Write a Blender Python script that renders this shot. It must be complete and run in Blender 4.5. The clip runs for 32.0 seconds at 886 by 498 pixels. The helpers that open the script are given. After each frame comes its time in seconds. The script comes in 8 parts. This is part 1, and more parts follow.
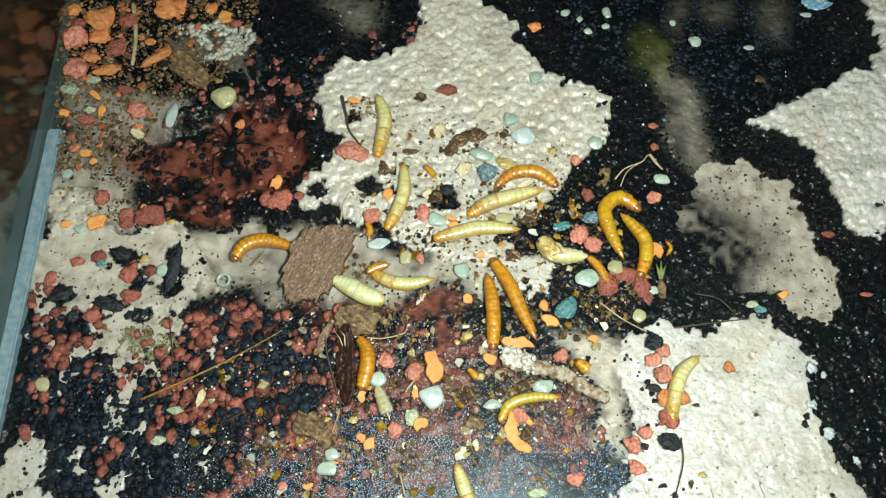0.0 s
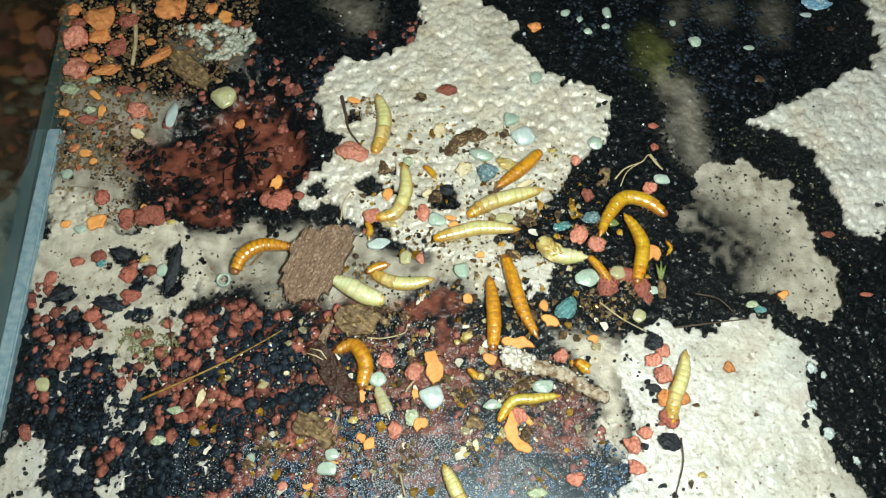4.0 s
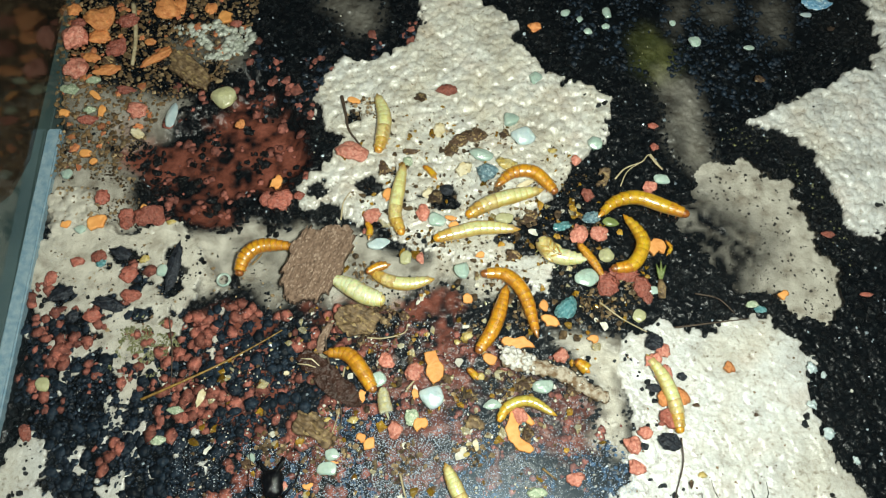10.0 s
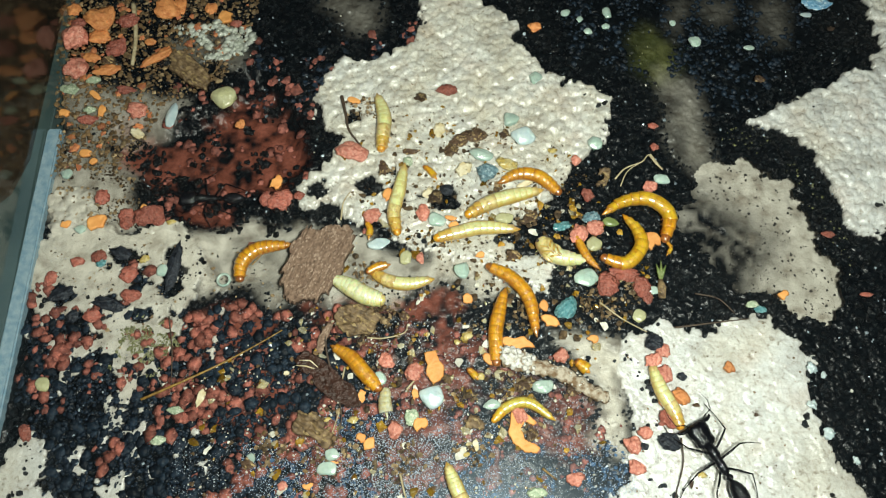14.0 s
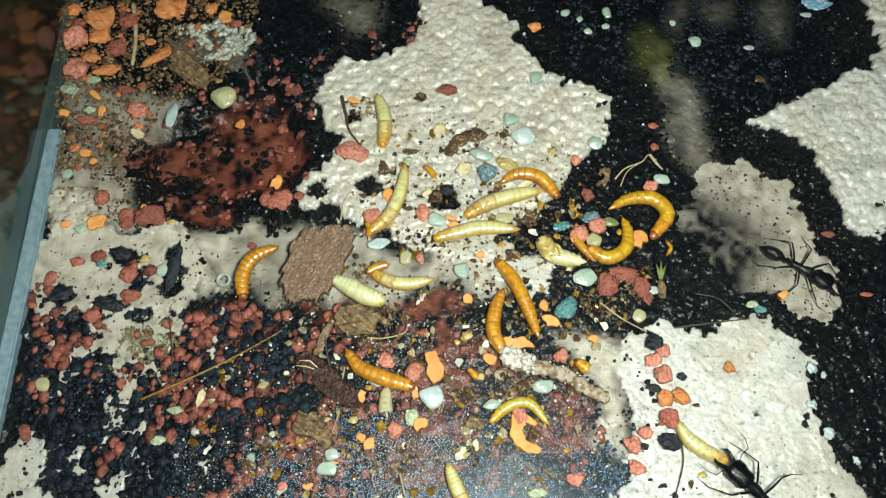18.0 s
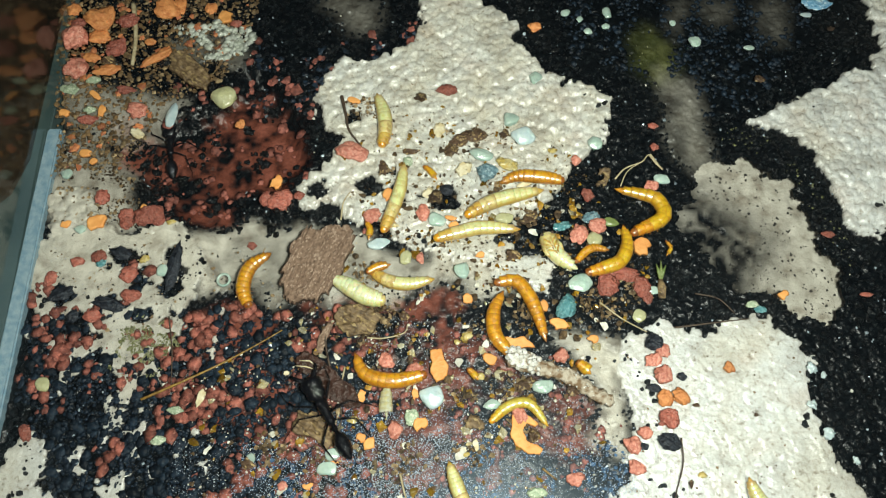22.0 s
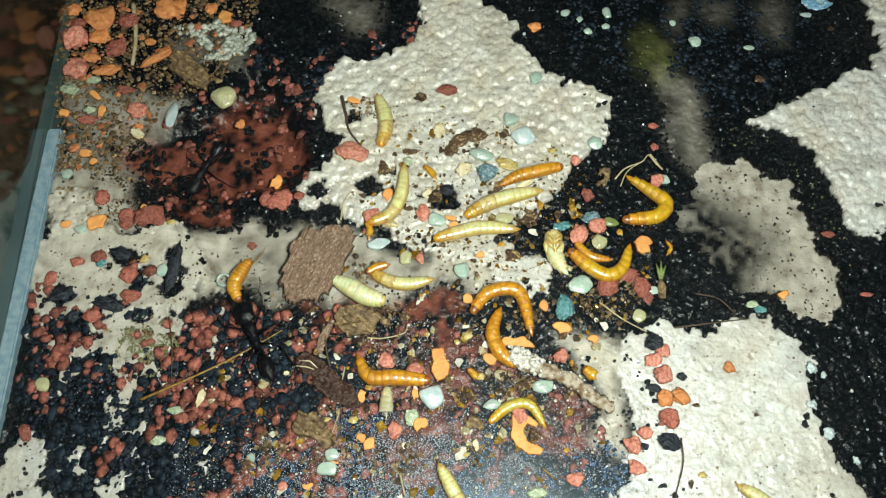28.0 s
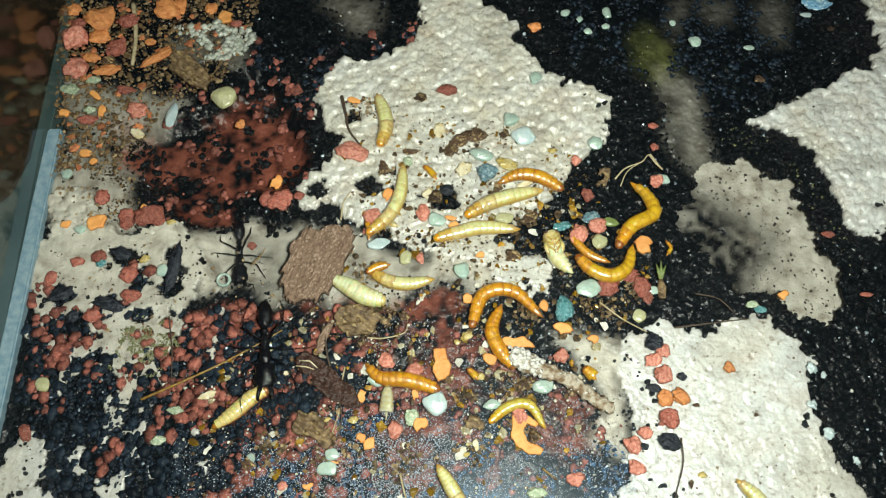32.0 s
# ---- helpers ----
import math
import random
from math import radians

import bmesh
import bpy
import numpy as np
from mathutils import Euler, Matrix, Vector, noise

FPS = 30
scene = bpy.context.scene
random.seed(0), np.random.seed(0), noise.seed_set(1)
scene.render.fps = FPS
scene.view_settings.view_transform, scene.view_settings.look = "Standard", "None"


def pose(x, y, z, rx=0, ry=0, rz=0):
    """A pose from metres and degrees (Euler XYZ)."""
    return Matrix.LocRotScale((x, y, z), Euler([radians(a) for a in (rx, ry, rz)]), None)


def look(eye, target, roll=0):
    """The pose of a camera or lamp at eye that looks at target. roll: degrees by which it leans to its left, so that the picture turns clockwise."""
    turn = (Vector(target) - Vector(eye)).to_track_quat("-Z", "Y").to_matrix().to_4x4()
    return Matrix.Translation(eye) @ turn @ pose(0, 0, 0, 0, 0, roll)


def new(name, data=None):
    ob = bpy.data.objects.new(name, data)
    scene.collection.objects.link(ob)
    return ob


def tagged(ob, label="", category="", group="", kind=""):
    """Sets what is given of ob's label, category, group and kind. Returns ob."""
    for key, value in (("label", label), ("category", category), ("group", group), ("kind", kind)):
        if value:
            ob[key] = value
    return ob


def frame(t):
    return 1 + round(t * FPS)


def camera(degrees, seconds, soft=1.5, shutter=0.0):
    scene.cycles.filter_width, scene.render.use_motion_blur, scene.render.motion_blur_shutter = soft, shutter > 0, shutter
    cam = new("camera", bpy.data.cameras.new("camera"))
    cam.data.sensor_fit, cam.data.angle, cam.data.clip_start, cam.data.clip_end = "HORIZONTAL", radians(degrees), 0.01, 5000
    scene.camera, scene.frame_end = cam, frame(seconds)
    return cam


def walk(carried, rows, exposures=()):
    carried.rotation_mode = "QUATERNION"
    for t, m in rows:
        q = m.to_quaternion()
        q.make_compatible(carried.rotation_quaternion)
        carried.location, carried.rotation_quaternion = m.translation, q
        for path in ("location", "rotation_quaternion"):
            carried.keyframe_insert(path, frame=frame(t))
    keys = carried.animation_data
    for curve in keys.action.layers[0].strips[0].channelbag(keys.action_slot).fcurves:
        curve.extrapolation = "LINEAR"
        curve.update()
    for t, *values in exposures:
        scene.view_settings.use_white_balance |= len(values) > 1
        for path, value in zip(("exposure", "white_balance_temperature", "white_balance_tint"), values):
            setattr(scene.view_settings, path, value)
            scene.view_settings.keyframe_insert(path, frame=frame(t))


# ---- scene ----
MM = 0.001

# camera: held still above the feeding plate
cam = camera(60.0, 32.0, soft=1.15, shutter=0.5)
EYE = (0.0, -45.8 * MM, 113.3 * MM)
HOLD = look(EYE, (0, 0, 0))
walk(cam, [(0.0, HOLD), (32.0, HOLD)])
scene.view_settings.exposure = 0.0

# a dark room and one small lamp held beside the camera
world = bpy.data.worlds.new("room_dark")
scene.world = world
world.use_nodes = True
world.node_tree.nodes["Background"].inputs["Color"].default_value = (0.62, 0.75, 0.85, 1)
world.node_tree.nodes["Background"].inputs["Strength"].default_value = 0.03


def area_lamp(name, eye, target, size, power, colour):
    data = bpy.data.lights.new(name, "AREA")
    data.shape, data.size, data.energy, data.color = "DISK", size, power, colour
    ob = new(name, data)
    ob.matrix_world = look(eye, target)
    return ob


area_lamp("phone_light", (0.017, -0.049, 0.128), (0.008, 0.004, 0), 0.013, 0.292, (0.935, 1.0, 0.87))


# ---- materials ----
def material(name, colour, rough=0.6, second=None, scale=900.0, detail=6.0, low=0.35, high=0.65, bump=0.0,
             bump_scale=None, metal=0.0, transmission=0.0, coat=0.0, spec=0.5, random_value=0.0, island=False, subsurface=0.0, stretch=None, speck=None, speck_scale=4200.0):
    """A surface with two colours mixed by noise at real size, fine relief and a little change from piece to piece."""
    mat = bpy.data.materials.new(name)
    mat.use_nodes = True
    nodes, links = mat.node_tree.nodes, mat.node_tree.links
    bsdf = nodes["Principled BSDF"]
    bsdf.inputs["Roughness"].default_value = rough
    bsdf.inputs["Metallic"].default_value = metal
    bsdf.inputs["Transmission Weight"].default_value = transmission
    bsdf.inputs["Coat Weight"].default_value = coat
    bsdf.inputs["Coat Roughness"].default_value = 0.08
    bsdf.inputs["Specular IOR Level"].default_value = spec
    if subsurface:
        bsdf.inputs["Subsurface Weight"].default_value = subsurface
        bsdf.inputs["Subsurface Radius"].default_value = (1.0, 1.0, 0.9)
        bsdf.inputs["Subsurface Scale"].default_value = 0.0006
    geo = nodes.new("ShaderNodeNewGeometry")
    noise_node = nodes.new("ShaderNodeTexNoise")
    noise_node.inputs["Scale"].default_value = scale
    noise_node.inputs["Detail"].default_value = detail
    coord = nodes.new("ShaderNodeTexCoord")
    lay = coord.outputs["Object"]
    if stretch:
        turned = nodes.new("ShaderNodeMapping")
        turned.inputs["Rotation"].default_value = (0, 0, radians(-stretch[0]))
        longer = nodes.new("ShaderNodeMapping")
        longer.inputs["Scale"].default_value = (1.0 / stretch[1], 1, 1)
        links.new(lay, turned.inputs["Vector"])
        links.new(turned.outputs["Vector"], longer.inputs["Vector"])
        lay = longer.outputs["Vector"]
    links.new(lay, noise_node.inputs["Vector"])
    ramp = nodes.new("ShaderNodeValToRGB")
    ramp.color_ramp.elements[0].position, ramp.color_ramp.elements[1].position = low, high
    ramp.color_ramp.elements[0].color = (*colour, 1)
    ramp.color_ramp.elements[1].color = (*(second or [c * 0.7 for c in colour]), 1)
    links.new(noise_node.outputs["Fac"], ramp.inputs["Fac"])
    out = ramp.outputs["Color"]
    if speck:
        dots = nodes.new("ShaderNodeTexVoronoi")
        dots.inputs["Scale"].default_value = speck_scale
        links.new(lay, dots.inputs["Vector"])
        pick = nodes.new("ShaderNodeSeparateColor")
        links.new(dots.outputs["Color"], pick.inputs["Color"])
        few = nodes.new("ShaderNodeMapRange")
        few.inputs["From Min"].default_value, few.inputs["From Max"].default_value = 0.72, 0.95
        links.new(pick.outputs["Red"], few.inputs["Value"])
        laid = nodes.new("ShaderNodeMix")
        laid.data_type = "RGBA"
        links.new(few.outputs["Result"], laid.inputs["Factor"])
        links.new(out, laid.inputs["A"])
        laid.inputs["B"].default_value = (*speck, 1)
        out = laid.outputs["Result"]
    if random_value:
        info = nodes.new("ShaderNodeObjectInfo")
        hsv = nodes.new("ShaderNodeHueSaturation")
        rng = nodes.new("ShaderNodeMapRange")
        rng.inputs["To Min"].default_value, rng.inputs["To Max"].default_value = 1 - random_value, 1 + random_value
        links.new(geo.outputs["Random Per Island"] if island else info.outputs["Random"], rng.inputs["Value"])
        links.new(rng.outputs["Result"], hsv.inputs["Value"])
        links.new(out, hsv.inputs["Color"])
        out = hsv.outputs["Color"]
    links.new(out, bsdf.inputs["Base Color"])
    if bump:
        fine = nodes.new("ShaderNodeTexNoise")
        fine.inputs["Scale"].default_value = bump_scale or scale * 3
        fine.inputs["Detail"].default_value = 4
        links.new(lay, fine.inputs["Vector"])
        bm_node = nodes.new("ShaderNodeBump")
        bm_node.inputs["Strength"].default_value = bump
        bm_node.inputs["Distance"].default_value = 0.0004
        links.new(fine.outputs["Fac"], bm_node.inputs["Height"])
        links.new(bm_node.outputs["Normal"], bsdf.inputs["Normal"])
    return mat


DROP = material("water_droplet", (0.80, 0.86, 0.95), 0.12, (0.6, 0.68, 0.8), 500, transmission=0.5, coat=0.6)
GLARE_MIST = material("glare_mist", (0.62, 0.76, 0.95), 0.15, (0.50, 0.58, 0.78), 500, transmission=0.1, coat=0.6)
GLINT = material("mica", (0.50, 0.58, 0.64), 0.25, (0.25, 0.32, 0.38), 900, metal=0.3, random_value=0.4, island=True)
RED_GRIT = material("red_grit", (0.36, 0.124, 0.092), 0.7, (0.14, 0.046, 0.037), 1500, bump=0.4, bump_scale=2600, spec=0.3, random_value=0.45, island=True)
BLACK_GRIT = material("black_grit", (0.0016, 0.0021, 0.0027), 0.3, (0.0055, 0.0085, 0.011), 1800, bump=0.8, random_value=0.92, island=True, spec=0.35)
WHITE_GRIT = material("white_grit", (0.72, 0.70, 0.62), 0.5, (0.5, 0.47, 0.38), 1500, bump=0.5, random_value=0.2, island=True)
BROWN_GRIT = material("brown_grit", (0.20, 0.12, 0.05), 0.6, (0.08, 0.05, 0.025), 1500, bump=0.6, random_value=0.5, island=True)
CHIP_GRIT = material("chip_grit", (0.62, 0.23, 0.08), 0.5, (0.36, 0.11, 0.06), 1300, bump=0.6, random_value=0.4, island=True)
SOIL_GRIT = material("soil_grit", (0.13, 0.08, 0.035), 0.5, (0.035, 0.022, 0.012), 1700, bump=0.8, random_value=0.6, island=True)
TAN_GRIT = material("tan_grit", (0.36, 0.26, 0.14), 0.6, (0.16, 0.10, 0.05), 1700, bump=0.8, random_value=0.5, island=True)
GLARE_GRIT = material("glare_grit", (0.050, 0.110, 0.21), 0.25, (0.014, 0.028, 0.052), 1700, bump=0.8, random_value=0.8, island=True)
MOSS_GRIT = material("olive_algae", (0.14, 0.15, 0.055), 0.4, (0.25, 0.25, 0.13), 900, bump=0.3, random_value=0.4, island=True)
DARK_GRIT = material("dark_dirt", (0.05, 0.042, 0.032), 0.6, (0.02, 0.018, 0.016), 1700, bump=0.6, random_value=0.6, island=True)
FLAKE = material("skin_flake", (0.74, 0.62, 0.28), 0.18, (0.85, 0.80, 0.62), 900, bump=0.6, random_value=0.3, island=True, transmission=0.65, coat=0.6)
GOLD_FLAKE = material("amber_flake", (0.50, 0.30, 0.03), 0.12, (0.26, 0.12, 0.01), 900, bump=0.6, random_value=0.5, island=True, transmission=0.45, coat=0.9)
HUSK_GRIT = material("husk_grit", (0.62, 0.38, 0.05), 0.25, (0.35, 0.17, 0.02), 1200, bump=0.6, random_value=0.6, island=True, coat=0.8, transmission=0.4)
ORANGE = material("orange_chip_paint", (0.86, 0.40, 0.12), 0.6, (0.76, 0.30, 0.08), 700, bump=0.3, bump_scale=3500, random_value=0.12)
WET_RED = material("wet_red_grain", (0.37, 0.124, 0.090), 0.7, (0.13, 0.042, 0.034), 1100, bump=0.4, bump_scale=3400, random_value=0.4, spec=0.2, speck=(0.40, 0.17, 0.13))
WET_BLACK = material("wet_black_grain", (0.0045, 0.0085, 0.015), 0.5, (0.012, 0.022, 0.036), 1500, bump=0.5, bump_scale=3400, random_value=0.6, spec=0.2, speck=(0.03, 0.045, 0.06))
PINK = material("pink_red_stone", (0.72, 0.29, 0.21), 0.45, (0.44, 0.13, 0.09), 1900, bump=0.6, bump_scale=3400, random_value=0.13, speck=(0.70, 0.34, 0.26))
RED = material("brick_red_stone", (0.46, 0.14, 0.098), 0.4, (0.26, 0.074, 0.054), 1500, bump=1.0, bump_scale=3400, random_value=0.3, speck=(0.42, 0.17, 0.13))
TERRACOTTA = material("terracotta_stone", (0.74, 0.30, 0.10), 0.6, (0.52, 0.17, 0.055), 900, bump=0.6, bump_scale=3400, random_value=0.2, speck=(0.68, 0.30, 0.11))
BLACK_STONE = material("black_stone", (0.006, 0.008, 0.013), 0.42, (0.018, 0.023, 0.033), 1500, bump=0.7, bump_scale=3600, speck=(0.04, 0.05, 0.065))
AQUA = material("pale_aqua_glass", (0.68, 0.82, 0.72), 0.16, (0.50, 0.68, 0.60), 500, bump=0.6, bump_scale=1500, transmission=0.35, subsurface=0.4, coat=0.8, random_value=0.12)
BLUE = material("pale_blue_glass", (0.78, 0.91, 0.90), 0.2, (0.62, 0.78, 0.82), 700, bump=0.4, bump_scale=1800, transmission=0.3, subsurface=0.4, coat=0.8, random_value=0.1)
TEAL = material("teal_stone", (0.055, 0.22, 0.24), 0.3, (0.16, 0.36, 0.40), 1400, bump=0.9, coat=0.3, speck=(0.22, 0.44, 0.45))
SLATE = material("slate_blue_stone", (0.20, 0.33, 0.38), 0.35, (0.07, 0.14, 0.18), 1600, bump=0.8, coat=0.2, speck=(0.38, 0.50, 0.54))
YELLOW_GLASS = material("yellowish_quartz", (0.78, 0.77, 0.48), 0.16, (0.62, 0.60, 0.32), 500, bump=0.6, bump_scale=1500, transmission=0.4, coat=0.7)
OLIVE_GLASS = material("olive_glass", (0.26, 0.32, 0.11), 0.25, (0.16, 0.22, 0.07), 700, bump=0.3, transmission=0.2, coat=0.5)
NAVY_GRIT = material("navy_black_grit", (0.0045, 0.0085, 0.015), 0.42, (0.013, 0.024, 0.040), 1800, bump=0.5, bump_scale=3400, random_value=0.7, island=True, spec=0.3)
CRYSTAL = material("blue_crystal", (0.10, 0.30, 0.52), 0.25, (0.34, 0.60, 0.80), 2600, bump=1.0, bump_scale=3000, coat=0.6, speck=(0.70, 0.86, 0.95), speck_scale=3000.0)
FUZZ = material("pale_crystal_mould", (0.78, 0.81, 0.74), 0.3, (0.55, 0.58, 0.48), 900, bump=0.7, bump_scale=2600, random_value=0.35, island=True, transmission=0.3, coat=0.4)
GREEN_STONE = material("pale_green_stone", (0.42, 0.50, 0.34), 0.5, (0.28, 0.36, 0.24), 900, bump=0.8, random_value=0.15, speck=(0.62, 0.64, 0.5))
CREAM = material("cream_flake", (0.80, 0.72, 0.52), 0.5, (0.62, 0.50, 0.28), 900, bump=0.5)
GOLD = material("golden_flake", (0.76, 0.54, 0.12), 0.2, (0.84, 0.74, 0.40), 900, bump=0.8, bump_scale=1700, coat=0.9, transmission=0.35)
FRASS = material("dark_brown_crumb", (0.055, 0.030, 0.016), 0.4, (0.12, 0.07, 0.04), 1800, bump=1.0, bump_scale=3500, random_value=0.4, coat=0.2, speck=(0.42, 0.30, 0.14), speck_scale=3000.0)
BARK = material("brown_bark", (0.27, 0.175, 0.12), 0.8, (0.15, 0.092, 0.062), 2600, detail=10.0, bump=0.9, bump_scale=3400, stretch=(66, 1.5), speck=(0.38, 0.27, 0.20), speck_scale=4200.0)
WOOD = material("rotten_wood", (0.25, 0.165, 0.085), 0.6, (0.07, 0.043, 0.022), 1500, detail=10.0, bump=1.0, bump_scale=2600, stretch=(-35, 2.2), speck=(0.34, 0.24, 0.11), speck_scale=3000.0)
DARK_WOOD = material("dark_leaf", (0.030, 0.013, 0.008), 0.35, (0.055, 0.023, 0.015), 1300, bump=0.9, bump_scale=2600)
CRUST = material("crusted_stick", (0.50, 0.43, 0.34), 0.7, (0.20, 0.125, 0.065), 900, low=0.40, high=0.58, bump=1.0, bump_scale=2600)
MOULD = material("white_mould", (0.80, 0.79, 0.76), 0.8, (0.6, 0.56, 0.48), 1800, bump=1.0, bump_scale=3000)
STRAW = material("amber_straw", (0.34, 0.20, 0.045), 0.35, (0.16, 0.085, 0.02), 1500, bump=0.3, coat=0.3)
PALE_FIBRE = material("pale_fibre", (0.55, 0.47, 0.30), 0.6, (0.36, 0.28, 0.16), 1500, bump=0.3)
DARK_FIBRE = material("dark_fibre", (0.045, 0.030, 0.022), 0.5, (0.09, 0.06, 0.04), 1500, bump=0.3)
GREEN_SPROUT = material("green_sprout", (0.09, 0.15, 0.035), 0.45, (0.20, 0.24, 0.08), 1200, bump=0.3)
BLUE_EDGE = material("acrylic_edge", (0.17, 0.28, 0.36), 0.35, (0.28, 0.38, 0.44), 900, bump=0.4, coat=0.3)
TABLE = material("table_top", (0.052, 0.076, 0.075), 0.45, (0.026, 0.038, 0.038), 60, bump=0.2)
LEDGE = material("base_plate", (0.085, 0.125, 0.125), 0.4, (0.045, 0.070, 0.072), 60, bump=0.2)
DARK_REFLECTION = material("dark_reflection", (0.030, 0.017, 0.009), 0.5, (0.010, 0.007, 0.004), 160, bump=0.3)
ANT_BLACK = material("ant_cuticle", (0.0025, 0.0025, 0.0035), 0.16, (0.006, 0.007, 0.009), 2.5, bump=0.45, bump_scale=3.4, coat=0.0, spec=0.4)


def cuticle(name, colour, dark, rough=0.3, blotch=0.55, sides=0.55, belly=None, band_depth=0.6):
    """Larval skin: each ring darkens towards its hind margin, with mottling and a waxy gloss."""
    mat = bpy.data.materials.new(name)
    mat.use_nodes = True
    nodes, links = mat.node_tree.nodes, mat.node_tree.links
    bsdf = nodes["Principled BSDF"]
    bsdf.inputs["Roughness"].default_value = rough
    bsdf.inputs["Coat Weight"].default_value = 1.0
    bsdf.inputs["Coat Roughness"].default_value = 0.19
    bsdf.inputs["Coat IOR"].default_value = 1.8
    bsdf.inputs["Subsurface Weight"].default_value = 0.5
    bsdf.inputs["Subsurface Radius"].default_value = (1.0, 0.6, 0.25)
    bsdf.inputs["Subsurface Scale"].default_value = 0.0006
    coord = nodes.new("ShaderNodeTexCoord")
    split = nodes.new("ShaderNodeSeparateXYZ")
    links.new(coord.outputs["Generated"], split.inputs["Vector"])
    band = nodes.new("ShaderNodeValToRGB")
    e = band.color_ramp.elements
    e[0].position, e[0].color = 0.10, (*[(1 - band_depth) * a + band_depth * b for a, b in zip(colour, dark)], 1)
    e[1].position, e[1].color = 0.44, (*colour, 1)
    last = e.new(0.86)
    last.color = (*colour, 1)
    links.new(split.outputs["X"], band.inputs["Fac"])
    spots = nodes.new("ShaderNodeTexNoise")
    spots.inputs["Scale"].default_value = 1.5
    spots.inputs["Detail"].default_value = 5
    geo = nodes.new("ShaderNodeTexCoord")
    one = nodes.new("ShaderNodeObjectInfo")
    away = nodes.new("ShaderNodeVectorMath")
    away.operation = "ADD"
    links.new(geo.outputs["Object"], away.inputs[0])
    far = nodes.new("ShaderNodeMath")
    far.operation = "MULTIPLY"
    far.inputs[1].default_value = 40.0
    links.new(one.outputs["Random"], far.inputs[0])
    links.new(far.outputs["Value"], away.inputs[1])
    links.new(away.outputs["Vector"], spots.inputs["Vector"])
    ramp = nodes.new("ShaderNodeMapRange")
    ramp.inputs["From Min"].default_value, ramp.inputs["From Max"].default_value = 0.48, 0.64
    links.new(spots.outputs["Fac"], ramp.inputs["Value"])
    mix = nodes.new("ShaderNodeMix")
    mix.data_type = "RGBA"
    links.new(ramp.outputs["Result"], mix.inputs["Factor"])
    links.new(band.outputs["Color"], mix.inputs["A"])
    mix.inputs["B"].default_value = (*[(1 - blotch) * a + blotch * b for a, b in zip(colour, dark)], 1)
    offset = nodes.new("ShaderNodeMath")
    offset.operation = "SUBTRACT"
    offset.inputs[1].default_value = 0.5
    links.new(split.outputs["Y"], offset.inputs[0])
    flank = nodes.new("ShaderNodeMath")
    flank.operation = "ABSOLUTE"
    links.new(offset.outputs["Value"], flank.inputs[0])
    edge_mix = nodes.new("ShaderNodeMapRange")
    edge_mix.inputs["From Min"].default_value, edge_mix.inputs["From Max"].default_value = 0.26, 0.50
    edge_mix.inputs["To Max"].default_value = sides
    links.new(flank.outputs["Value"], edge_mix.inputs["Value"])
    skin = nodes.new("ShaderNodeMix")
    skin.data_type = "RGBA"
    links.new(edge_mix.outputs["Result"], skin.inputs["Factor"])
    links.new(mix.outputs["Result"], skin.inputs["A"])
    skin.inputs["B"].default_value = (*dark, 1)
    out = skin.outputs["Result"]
    if belly:
        under = nodes.new("ShaderNodeMapRange")
        under.inputs["From Min"].default_value, under.inputs["From Max"].default_value = 0.42, 0.20
        links.new(split.outputs["Z"], under.inputs["Value"])
        below = nodes.new("ShaderNodeMix")
        below.data_type = "RGBA"
        links.new(under.outputs["Result"], below.inputs["Factor"])
        links.new(out, below.inputs["A"])
        below.inputs["B"].default_value = (*belly, 1)
        out = below.outputs["Result"]
    links.new(out, bsdf.inputs["Base Color"])
    folds = nodes.new("ShaderNodeTexNoise")
    folds.inputs["Scale"].default_value = 5.0
    folds.inputs["Detail"].default_value = 3
    links.new(geo.outputs["Object"], folds.inputs["Vector"])
    relief = nodes.new("ShaderNodeBump")
    relief.inputs["Strength"].default_value, relief.inputs["Distance"].default_value = 0.6, 0.0002
    links.new(folds.outputs["Fac"], relief.inputs["Height"])
    links.new(relief.outputs["Normal"], bsdf.inputs["Normal"])
    return mat


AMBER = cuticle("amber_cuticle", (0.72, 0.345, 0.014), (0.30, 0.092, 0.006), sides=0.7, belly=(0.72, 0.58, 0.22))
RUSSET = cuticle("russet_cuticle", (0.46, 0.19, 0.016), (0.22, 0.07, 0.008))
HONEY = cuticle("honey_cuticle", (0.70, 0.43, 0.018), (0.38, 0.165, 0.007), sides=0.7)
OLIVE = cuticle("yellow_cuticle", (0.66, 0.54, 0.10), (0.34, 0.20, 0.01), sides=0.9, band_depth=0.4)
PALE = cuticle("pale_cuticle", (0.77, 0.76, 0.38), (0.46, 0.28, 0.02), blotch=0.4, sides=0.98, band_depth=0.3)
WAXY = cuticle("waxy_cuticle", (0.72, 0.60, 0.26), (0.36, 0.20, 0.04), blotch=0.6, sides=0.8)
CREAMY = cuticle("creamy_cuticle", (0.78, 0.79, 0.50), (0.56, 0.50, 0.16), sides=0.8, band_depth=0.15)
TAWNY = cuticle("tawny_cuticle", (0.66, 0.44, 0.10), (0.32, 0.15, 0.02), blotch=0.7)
HUSK = material("clear_husk", (0.86, 0.88, 0.72), 0.1, (0.70, 0.60, 0.22), 1.1, bump=0.6, bump_scale=2.0, coat=1.0, transmission=0.45)
BROWN_HEAD = cuticle("brown_head", (0.34, 0.115, 0.015), (0.14, 0.04, 0.008))


